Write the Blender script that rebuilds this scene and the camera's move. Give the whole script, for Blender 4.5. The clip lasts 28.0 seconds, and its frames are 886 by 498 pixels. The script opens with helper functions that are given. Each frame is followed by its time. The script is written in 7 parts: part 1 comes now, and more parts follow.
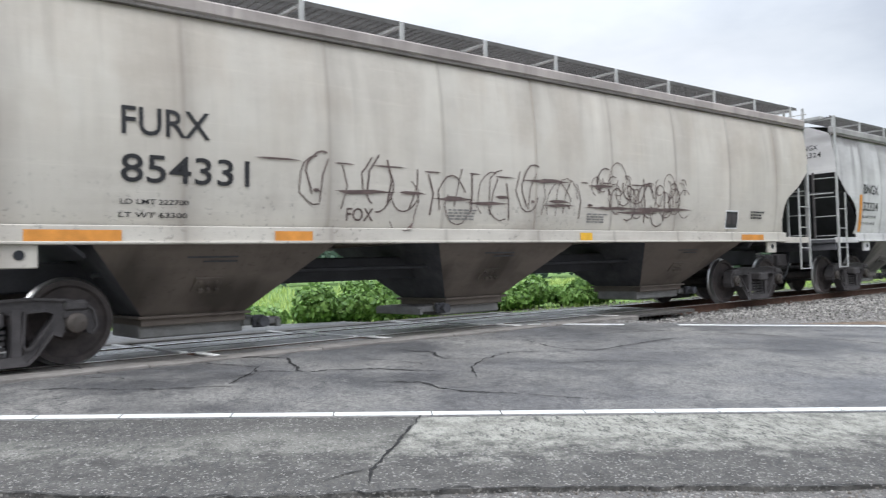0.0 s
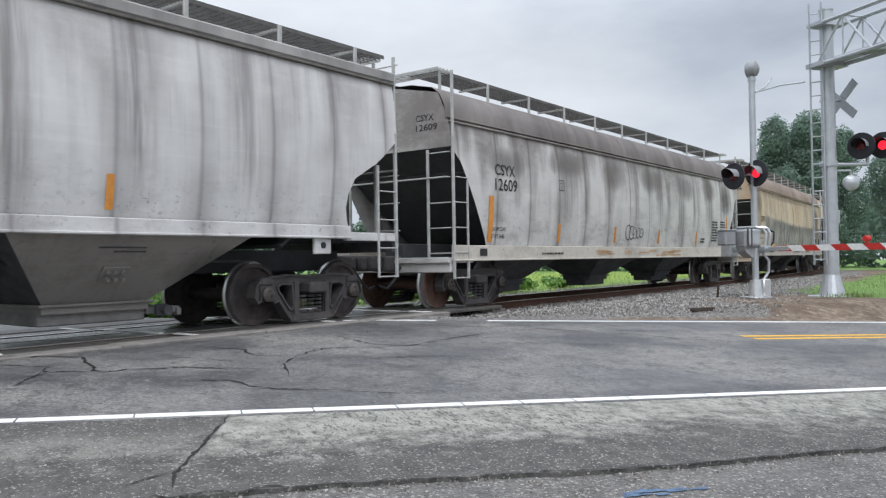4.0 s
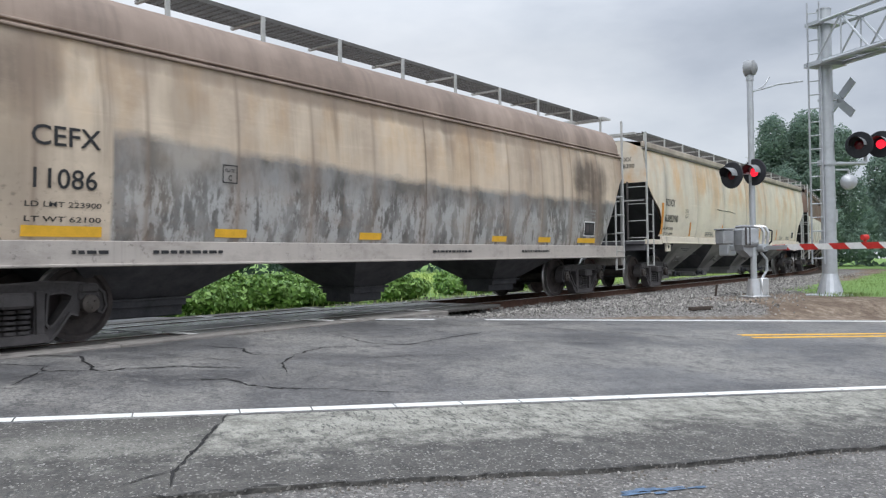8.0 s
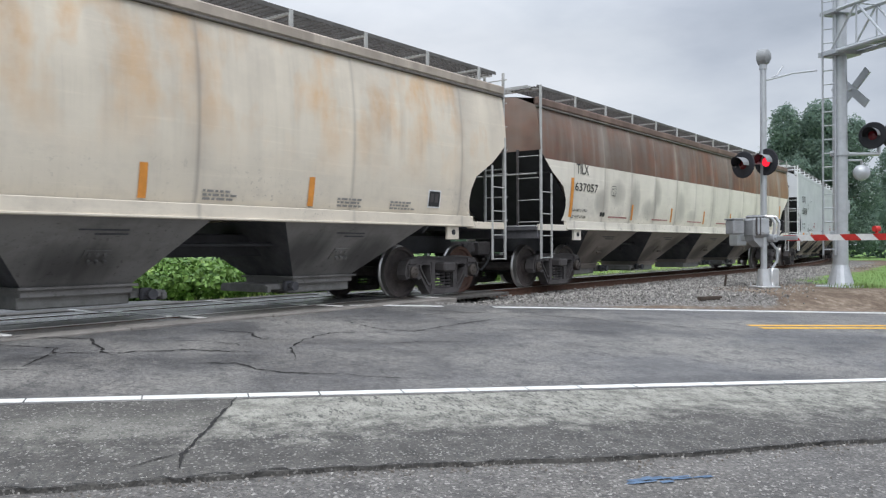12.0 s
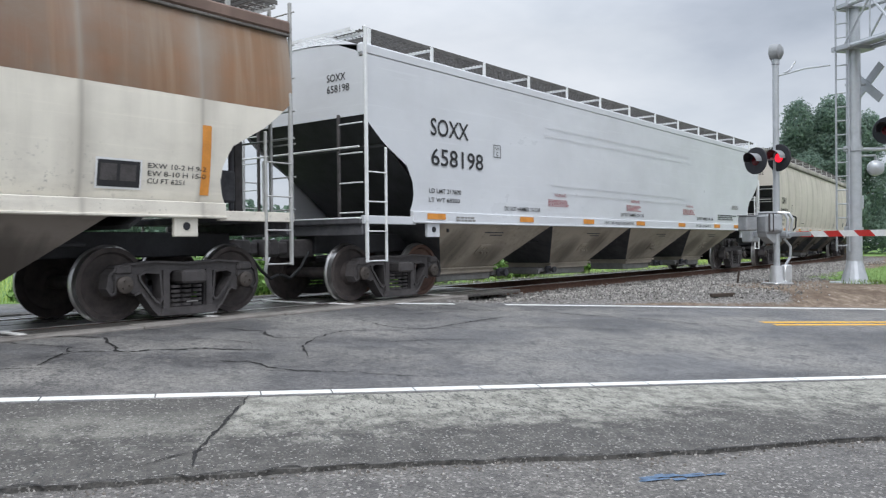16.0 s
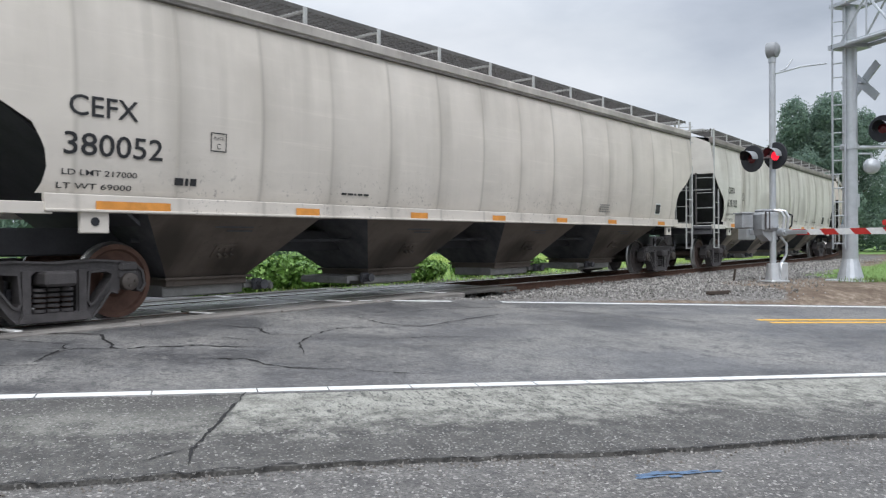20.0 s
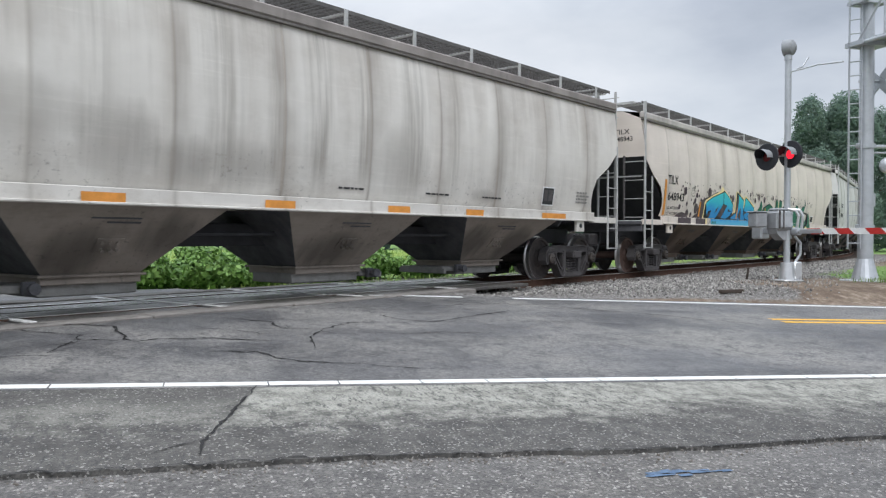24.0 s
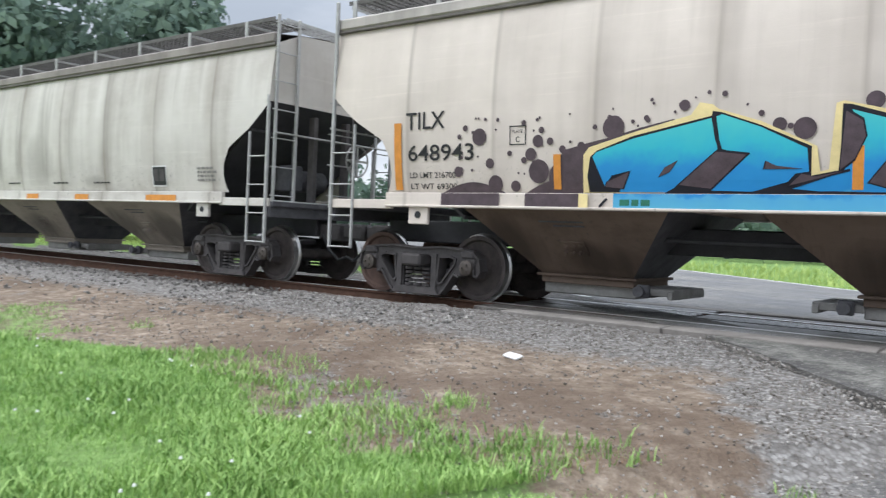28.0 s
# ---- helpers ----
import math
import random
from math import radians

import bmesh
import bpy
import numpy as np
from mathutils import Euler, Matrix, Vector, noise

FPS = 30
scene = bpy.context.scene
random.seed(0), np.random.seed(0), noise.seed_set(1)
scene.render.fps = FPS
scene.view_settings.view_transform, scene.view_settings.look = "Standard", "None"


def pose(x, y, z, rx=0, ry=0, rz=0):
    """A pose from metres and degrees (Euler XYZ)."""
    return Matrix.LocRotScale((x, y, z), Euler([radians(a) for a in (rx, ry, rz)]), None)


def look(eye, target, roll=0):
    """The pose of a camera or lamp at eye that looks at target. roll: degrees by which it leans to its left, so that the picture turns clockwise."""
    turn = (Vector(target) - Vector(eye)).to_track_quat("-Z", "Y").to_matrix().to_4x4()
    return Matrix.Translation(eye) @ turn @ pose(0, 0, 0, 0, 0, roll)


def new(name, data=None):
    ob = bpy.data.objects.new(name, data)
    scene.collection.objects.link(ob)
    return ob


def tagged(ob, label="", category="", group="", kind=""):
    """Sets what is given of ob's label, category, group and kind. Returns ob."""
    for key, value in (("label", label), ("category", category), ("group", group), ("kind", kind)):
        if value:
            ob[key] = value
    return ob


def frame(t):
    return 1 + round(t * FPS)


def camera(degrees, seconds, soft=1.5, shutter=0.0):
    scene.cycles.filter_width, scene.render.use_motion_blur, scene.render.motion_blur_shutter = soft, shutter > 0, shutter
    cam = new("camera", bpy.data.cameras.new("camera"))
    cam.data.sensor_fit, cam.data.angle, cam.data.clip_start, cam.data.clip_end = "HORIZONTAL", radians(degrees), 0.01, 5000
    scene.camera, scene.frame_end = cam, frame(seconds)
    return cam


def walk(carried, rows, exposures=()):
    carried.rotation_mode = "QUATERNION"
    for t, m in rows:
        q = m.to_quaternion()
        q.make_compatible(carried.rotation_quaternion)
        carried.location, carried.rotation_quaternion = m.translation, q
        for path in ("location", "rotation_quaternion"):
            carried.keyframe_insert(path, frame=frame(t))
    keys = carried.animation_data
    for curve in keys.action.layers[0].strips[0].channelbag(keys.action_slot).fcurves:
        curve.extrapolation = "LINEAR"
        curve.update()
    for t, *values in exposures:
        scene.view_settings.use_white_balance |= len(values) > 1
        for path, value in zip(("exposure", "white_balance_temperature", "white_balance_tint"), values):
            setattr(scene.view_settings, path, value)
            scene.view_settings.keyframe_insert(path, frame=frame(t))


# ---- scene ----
C = 0.905
EYE = (0.0, 0.0, 0.905)
cam = camera(58.0, 28.0, 1.25, 0.07)
PATH = [
    (0, look(EYE, (0.908, 9.956, 1.151), -1.77)),
    (0.5, look(EYE, (3.527, 9.355, 1.127), -1.75)),
    (1, look(EYE, (4.070, 9.134, 0.976), -1.78)),
    (1.5, look(EYE, (3.824, 9.239, 0.988), -1.85)),
    (2, look(EYE, (3.636, 9.315, 1.024), -1.56)),
    (2.5, look(EYE, (3.494, 9.369, 1.035), -1.38)),
    (4.5, look(EYE, (3.060, 9.519, 1.071), -1.03)),
    (5, look(EYE, (3.009, 9.534, 1.128), -1.26)),
    (5.5, look(EYE, (3.008, 9.534, 1.126), -1.21)),
    (6, look(EYE, (3.006, 9.535, 1.109), -1.15)),
    (6.5, look(EYE, (2.947, 9.555, 1.031), -0.74)),
    (7, look(EYE, (2.961, 9.551, 0.983), -0.44)),
    (7.5, look(EYE, (3.053, 9.522, 1.004), -0.71)),
    (8, look(EYE, (3.167, 9.484, 1.036), -0.93)),
    (8.5, look(EYE, (3.238, 9.459, 1.080), -1.03)),
    (9, look(EYE, (3.188, 9.476, 1.091), -1.01)),
    (9.5, look(EYE, (3.121, 9.499, 1.067), -0.99)),
    (10, look(EYE, (3.010, 9.535, 1.053), -0.85)),
    (10.5, look(EYE, (2.933, 9.559, 1.041), -0.74)),
    (11, look(EYE, (2.949, 9.555, 0.982), -0.56)),
    (11.5, look(EYE, (3.011, 9.536, 0.901), -0.40)),
    (13.5, look(EYE, (3.123, 9.500, 0.853), -0.26)),
    (14, look(EYE, (3.160, 9.487, 0.861), -0.42)),
    (14.5, look(EYE, (3.172, 9.484, 0.848), -0.51)),
    (15, look(EYE, (3.106, 9.505, 0.827), -0.56)),
    (15.5, look(EYE, (2.947, 9.555, 0.799), -0.73)),
    (16, look(EYE, (2.926, 9.562, 0.847), -0.57)),
    (16.5, look(EYE, (3.001, 9.539, 0.906), -0.32)),
    (17, look(EYE, (3.037, 9.528, 0.881), -0.48)),
    (17.5, look(EYE, (3.070, 9.517, 0.840), -0.72)),
    (18, look(EYE, (3.077, 9.515, 0.863), -0.95)),
    (18.5, look(EYE, (3.077, 9.515, 0.872), -1.05)),
    (19, look(EYE, (3.072, 9.516, 0.834), -1.06)),
    (19.5, look(EYE, (3.016, 9.534, 0.824), -0.77)),
    (20, look(EYE, (2.965, 9.550, 0.813), -0.48)),
    (20.5, look(EYE, (2.939, 9.558, 0.792), -0.35)),
    (22.5, look(EYE, (2.880, 9.575, 0.763), 0.12)),
    (23, look(EYE, (2.879, 9.576, 0.789), 0.19)),
    (23.5, look(EYE, (2.849, 9.585, 0.801), 0.17)),
    (24, look(EYE, (2.824, 9.592, 0.759), 0.10)),
    (24.5, look(EYE, (2.811, 9.595, 0.748), 0.05)),
    (25, look(EYE, (2.777, 9.605, 0.715), 0.31)),
    (25.5, look(EYE, (2.766, 9.607, 0.661), 0.36)),
    (26, look(EYE, (2.801, 9.596, 0.645), 0.31)),
    (26.5, look(EYE, (2.324, 9.724, 0.702), 0.25)),
    (26.6, look(EYE, (1.995, 9.797, 0.719), 0.50)),
    (26.8, look(EYE, (0.910, 9.957, 0.731), 0.53)),
    (27, look(EYE, (-0.762, 9.969, 0.723), 0.55)),
    (27.2, look(EYE, (-2.805, 9.597, 0.728), 0.72)),
    (27.6, look(EYE, (-6.991, 7.148, 0.750), 1.20)),
    (27.8, look(EYE, (-8.535, 5.208, 0.755), 1.55)),
    (28, look(EYE, (-9.494, 3.134, 0.722), 2.50)),
]
walk(cam, PATH, [(0.0, 0.56), (0.9, 0.31), (13.0, 0.30), (22.0, 0.35), (26.2, 0.32), (27.2, 0.55), (28.0, 0.65)])

# ---- sky, sun and light ----
SUN_UP, SUN_TURN = radians(52), radians(200)
world = bpy.data.worlds.new("overcast_sky")
scene.world = world
world.use_nodes = True


def node(nt, kind, links=(), **values):
    n = nt.nodes.new(kind)
    for k, v in values.items():
        if k.startswith("i_"):
            key = k[2:]
            n.inputs[int(key) if key.isdigit() else key.replace("_", " ")].default_value = v
        elif k == "operation":
            n.operation = v
        elif k == "attribute_name":
            n.attribute_name = v
    for socket, src in links:
        nt.links.new(src, n.inputs[socket])
    return n


def ramp(nt, src, stops, interp="LINEAR"):
    n = node(nt, "ShaderNodeValToRGB", [(0, src)])
    n.color_ramp.interpolation = interp
    el = n.color_ramp.elements
    while len(el) < len(stops):
        el.new(0.5)
    for e, (p, c) in zip(el, stops):
        e.position = p
        e.color = (c, c, c, 1) if isinstance(c, (int, float)) else (*c, 1)
    return n.outputs[0]


def mixc(nt, fac, a, b, blend="MIX"):
    n = nt.nodes.new("ShaderNodeMix")
    n.data_type, n.blend_type = "RGBA", blend
    for idx, v in ((0, fac), (6, a), (7, b)):
        if isinstance(v, (int, float)):
            n.inputs[idx].default_value = v
        elif isinstance(v, tuple):
            n.inputs[idx].default_value = (*v, 1) if len(v) == 3 else v
        else:
            nt.links.new(v, n.inputs[idx])
    return n.outputs[2]


def make_sky():
    nt = world.node_tree
    nt.nodes.clear()
    co = node(nt, "ShaderNodeTexCoord")
    sep = node(nt, "ShaderNodeSeparateXYZ", [(0, co.outputs["Generated"])])
    sky = node(nt, "ShaderNodeTexSky")
    sky.sky_type, sky.sun_disc, sky.sun_elevation, sky.sun_rotation = "NISHITA", False, SUN_UP, SUN_TURN
    blue = mixc(nt, 1.0, sky.outputs[0], (0.1, 0.1, 0.1), "MULTIPLY")
    mp = node(nt, "ShaderNodeMapping", [(0, co.outputs["Generated"])])
    mp.inputs["Scale"].default_value = (1, 1, 2.6)
    n1 = node(nt, "ShaderNodeTexNoise", [(0, mp.outputs[0])], i_Scale=2.3, i_Detail=6.0, i_Roughness=0.55)
    n2 = node(nt, "ShaderNodeTexNoise", [(0, mp.outputs[0])], i_Scale=0.9, i_Detail=3.0)
    both = node(nt, "ShaderNodeMath", [(0, n1.outputs[0]), (1, n2.outputs[0])], operation="ADD")
    half = node(nt, "ShaderNodeMath", [(0, both.outputs[0])], operation="MULTIPLY", i_1=0.5)
    cloud = ramp(nt, half.outputs[0], [(0.38, (0.32, 0.36, 0.425)), (0.46, (0.42, 0.46, 0.53)), (0.54, (0.53, 0.57, 0.63)), (0.63, (0.64, 0.67, 0.72))])
    up = node(nt, "ShaderNodeMapRange", [(0, sep.outputs[2])], i_1=0.25, i_2=0.95, i_3=1.0, i_4=3.1)
    lit = node(nt, "ShaderNodeVectorMath", [(0, cloud), ("Scale", up.outputs[0])], operation="SCALE")
    col = mixc(nt, 0.94, blue, lit.outputs[0])
    bg = node(nt, "ShaderNodeBackground", [(0, col)], i_1=1.0)
    node(nt, "ShaderNodeOutputWorld", [(0, bg.outputs[0])])


make_sky()
sun_data = bpy.data.lights.new("sun", "SUN")
sun_data.energy, sun_data.angle, sun_data.color = 1.5, radians(35), (0.98, 0.98, 1.0)
sun = new("sun", sun_data)
sun.matrix_basis = look((0, 0, 0), (-math.sin(SUN_TURN) * math.cos(SUN_UP), -math.cos(SUN_TURN) * math.cos(SUN_UP), -math.sin(SUN_UP)))


# ---- materials ----
def base_mat(name, rough=0.7, metal=0.0, spec=0.3):
    m = bpy.data.materials.new(name)
    m.use_nodes = True
    nt = m.node_tree
    b = nt.nodes["Principled BSDF"]
    b.inputs["Roughness"].default_value = rough
    b.inputs["Metallic"].default_value = metal
    b.inputs["Specular IOR Level"].default_value = spec
    return m, nt, b


def coords(nt, space="Object", scale=(1, 1, 1)):
    co = node(nt, "ShaderNodeTexCoord")
    mp = node(nt, "ShaderNodeMapping", [(0, co.outputs[space])])
    mp.inputs["Scale"].default_value = scale
    return mp.outputs[0]


def bump(nt, b, height, strength=0.3, dist=0.01):
    n = node(nt, "ShaderNodeBump", [("Height", height)], i_Strength=strength, i_Distance=dist)
    nt.links.new(n.outputs[0], b.inputs["Normal"])


def plain(name, c, rough=0.6, metal=0.0, vary=0.25, scale=6.0, bumps=0.15, spec=0.3):
    """A surface with grain and stains at two scales round one colour."""
    m, nt, b = base_mat(name, rough, metal, spec)
    v = coords(nt)
    a = node(nt, "ShaderNodeTexNoise", [(0, v)], i_Scale=scale, i_Detail=6.0, i_Roughness=0.65)
    f = node(nt, "ShaderNodeTexNoise", [(0, v)], i_Scale=scale * 12, i_Detail=3.0)
    lo, hi = tuple(x * (1 - vary) for x in c), tuple(min(1, x * (1 + vary)) for x in c)
    col = ramp(nt, a.outputs[0], [(0.3, lo), (0.7, hi)])
    col = mixc(nt, 0.25, col, ramp(nt, f.outputs[0], [(0.3, lo), (0.7, hi)]))
    nt.links.new(col, b.inputs["Base Color"])
    if bumps:
        bump(nt, b, f.outputs[0], bumps, 0.006)
    return m


def car_paint(name, base, dirt, amount, rust=None, rust_amount=0.0, rough=0.5, rust_low=0.45, band=None, belt=None, seam=None, seed=0.0, top=3.85, patches=(), runs=()):
    """Weathered freight-car paint: broad run-off from the roof, narrow runs, smudges, scrapes, grime along the seams.
    amount: how far the dirt covers; band: (height, three colours above it); belt: (height, start, dark, pale) of an old soot stain; seam: (first, pitch);
    patches: stains (x, z, half length, half height, colour, strength); runs: upright streaks (x, half width, strength, foot height, colour)."""
    m, nt, b = base_mat(name, rough, 0.0, 0.3)
    base, dirt = (base[0], base[1] * 0.985, base[2] * 0.985), (dirt[0], dirt[1] * 0.985, dirt[2])
    co = node(nt, "ShaderNodeTexCoord")
    sep = node(nt, "ShaderNodeSeparateXYZ", [(0, co.outputs["Object"])])
    X, Z = sep.outputs[0], sep.outputs[2]

    def tex(scale, size, detail=5.0, at=0.0, rg=0.6):
        mp = node(nt, "ShaderNodeMapping", [(0, co.outputs["Object"])])
        mp.inputs["Scale"].default_value = scale
        mp.inputs["Location"].default_value = (seed + at, seed * 1.7, at)
        return node(nt, "ShaderNodeTexNoise", [(0, mp.outputs[0])], i_Scale=size, i_Detail=detail, i_Roughness=rg).outputs[0]

    def calc(op, a, c, d=None):
        n = nt.nodes.new("ShaderNodeMath")
        n.operation = op
        for i, v in enumerate((a, c, d)):
            if v is None:
                continue
            if isinstance(v, (int, float)):
                n.inputs[i].default_value = v
            else:
                nt.links.new(v, n.inputs[i])
        return n.outputs[0]

    def fit(v, a, c, lo=0.0, hi=1.0):
        return node(nt, "ShaderNodeMapRange", [(0, v)], i_1=a, i_2=c, i_3=lo, i_4=hi).outputs[0]

    high = fit(Z, 1.3, top)
    wide = tex((1, 0.2, 0.14), 1.5, 4.0, 0.0, 0.5)
    mid = tex((1, 0.2, 0.07), 5.0, 3.0, 3.0, 0.5)
    thin = tex((1, 0.2, 0.04), 19.0, 2.0, 9.0)
    blot = tex((0.35, 0.35, 0.6), 1.3, 5.0, 7.0)
    gate = tex((0.4, 0.4, 0.5), 1.2, 3.0, 13.0)
    smut = tex((0.7, 0.7, 1.3), 2.1, 8.0, 21.0, 0.7)
    scrape = tex((0.1, 0.1, 3.0), 4.5, 6.0, 31.0, 0.65)
    speck = tex((1, 1, 1), 14.0, 8.0, 23.0, 0.7)
    grain = tex((1, 1, 1), 60.0, 2.0, 1.0)
    col = mixc(nt, ramp(nt, blot, [(0.35, 0.0), (0.7, 1.0)]), base, tuple(x * 0.86 for x in base))
    col = mixc(nt, ramp(nt, scrape, [(0.56, 0.0), (0.72, 0.45)]), col, tuple(min(1, x * 1.13) for x in base))
    if band:
        z = calc("MULTIPLY_ADD", blot, 0.06, calc("ADD", Z, -0.03))
        over = calc("GREATER_THAN", z, band[0])
        brown = mixc(nt, ramp(nt, blot, [(0.38, 0.0), (0.6, 1.0)]), band[1], band[2])
        brown = mixc(nt, ramp(nt, wide, [(0.48, 0.0), (0.62, 0.7)]), brown, tuple(x * 0.75 for x in band[1]))
        brown = mixc(nt, ramp(nt, smut, [(0.42, 0.0), (0.68, 0.6)]), brown, tuple(x * 0.6 for x in band[1]))
        brown = mixc(nt, calc("MULTIPLY", ramp(nt, mid, [(0.5, 0.0), (0.78, 0.6)]), fit(X, 4.0, 16.0, 0.2, 1.0)), brown, band[3])
        brown = mixc(nt, fit(X, 13.0, 19.0, 0.0, 0.45), brown, band[3])
        col = mixc(nt, over, col, brown)
    if rust:
        rb = tex((0.62, 0.62, 0.34), 1.9, 4.0, 11.0)
        f = calc("MULTIPLY", ramp(nt, rb, [(rust_low, 0.0), (rust_low + 0.16, 1.0)]), fit(Z, 1.9, 3.1))
        f = calc("MULTIPLY", f, ramp(nt, smut, [(0.3, 0.55), (0.6, 1.0)]))
        col = mixc(nt, calc("MULTIPLY", f, rust_amount), col, rust)
    if belt:
        edge = calc("ADD", Z, calc("MULTIPLY_ADD", smut, 0.34, -0.17))
        edge = calc("ADD", edge, fit(X, 2.4, 9.0, 0.0, 0.22))
        low = calc("MULTIPLY", fit(edge, belt[0] + 0.07, belt[0] - 0.07), fit(X, belt[1] - 0.02, belt[1] + 0.03))
        soot = mixc(nt, ramp(nt, tex((0.9, 0.9, 0.5), 2.0, 6.0, 17.0), [(0.42, 0.0), (0.58, 1.0)]), belt[2], tuple(x * 2.6 for x in belt[2]))
        pale = calc("MULTIPLY", ramp(nt, tex((1.6, 1, 0.55), 3.2, 8.0, 37.0, 0.7), [(0.46, 0.0), (0.53, 1.0)]), fit(Z, 2.1, 1.75))
        soot = mixc(nt, pale, soot, belt[3])
        col = mixc(nt, calc("MULTIPLY", low, ramp(nt, gate, [(0.3, 0.7), (0.5, 0.95)])), col, soot)
    for px, pz, rx, rz, c, k in patches:
        u, w = calc("DIVIDE", calc("ADD", X, -px), rx), calc("DIVIDE", calc("ADD", Z, -pz), rz)
        d = calc("ADD", calc("MULTIPLY_ADD", u, u, calc("MULTIPLY", w, w)), calc("MULTIPLY_ADD", mid, 1.6, calc("MULTIPLY_ADD", smut, 1.2, -1.4)))
        col = mixc(nt, calc("MULTIPLY", fit(d, 1.15, 0.1), k), col, c)
    for px, hw, k, foot, c in runs:
        d = calc("ABSOLUTE", calc("ADD", X, calc("MULTIPLY_ADD", blot, 0.25, -0.125 - px)), 0.0)
        f = calc("MULTIPLY", fit(d, hw, hw * 0.15), ramp(nt, tex((1, 0.2, 0.05), 9.0, 4.0, 41.0 + px), [(0.36, 0.15), (0.62, 1.0)]))
        f = calc("MULTIPLY", f, fit(calc("MULTIPLY_ADD", gate, 0.6, calc("ADD", Z, -0.3)), foot - 0.15, foot + 0.5, 0.0, k))
        col = mixc(nt, f, col, c)
    f = calc("ADD", wide, calc("MULTIPLY_ADD", high, 0.44, -0.29))
    f = calc("MULTIPLY", ramp(nt, f, [(0.45, 0.0), (0.66, 1.0)]), amount)
    f = calc("MULTIPLY", f, ramp(nt, smut, [(0.32, 0.55), (0.55, 1.0)]))
    col = mixc(nt, f, col, dirt)
    f = calc("MULTIPLY", calc("MULTIPLY", ramp(nt, mid, [(0.5, 0.0), (0.70, 1.0)]), ramp(nt, gate, [(0.42, 0.05), (0.60, 1.0)])), amount * 0.85)
    f = calc("MULTIPLY", f, fit(Z, 1.5, 3.1, 0.3, 1.0))
    col = mixc(nt, f, col, tuple(x * 0.85 for x in dirt))
    f = calc("MULTIPLY", calc("MULTIPLY", ramp(nt, thin, [(0.55, 0.0), (0.72, 1.0)]), ramp(nt, blot, [(0.42, 0.0), (0.62, 1.0)])), amount * 0.4)
    col = mixc(nt, f, col, dirt)
    f = calc("MULTIPLY", calc("MULTIPLY", ramp(nt, smut, [(0.48, 0.0), (0.66, 1.0)]), fit(Z, 2.4, 1.5, 0.25, 1.0)), 0.2 + amount * 0.35)
    col = mixc(nt, f, col, tuple(x * 1.1 for x in dirt))
    f = calc("MULTIPLY", calc("MULTIPLY", ramp(nt, speck, [(0.58, 0.0), (0.64, 1.0)]), ramp(nt, gate, [(0.45, 0.0), (0.55, 1.0)])), fit(Z, 2.2, 1.6, 0.0, min(0.45, amount * 1.6)))
    col = mixc(nt, f, col, (0.06, 0.055, 0.05))
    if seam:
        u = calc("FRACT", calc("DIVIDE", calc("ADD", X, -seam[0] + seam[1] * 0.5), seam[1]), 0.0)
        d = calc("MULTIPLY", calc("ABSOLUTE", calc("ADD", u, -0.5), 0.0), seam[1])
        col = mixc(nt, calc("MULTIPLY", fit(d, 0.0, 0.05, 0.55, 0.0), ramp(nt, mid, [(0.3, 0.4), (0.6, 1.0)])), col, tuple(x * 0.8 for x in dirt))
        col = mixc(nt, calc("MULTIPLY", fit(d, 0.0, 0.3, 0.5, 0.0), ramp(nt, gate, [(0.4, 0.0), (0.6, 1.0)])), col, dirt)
    nt.links.new(col, b.inputs["Base Color"])
    nt.links.new(fit(blot, 0.3, 0.7, rough - 0.08, rough + 0.2), b.inputs["Roughness"])
    bump(nt, b, mixc(nt, 0.85, grain, blot), 0.25, 0.03)
    return m


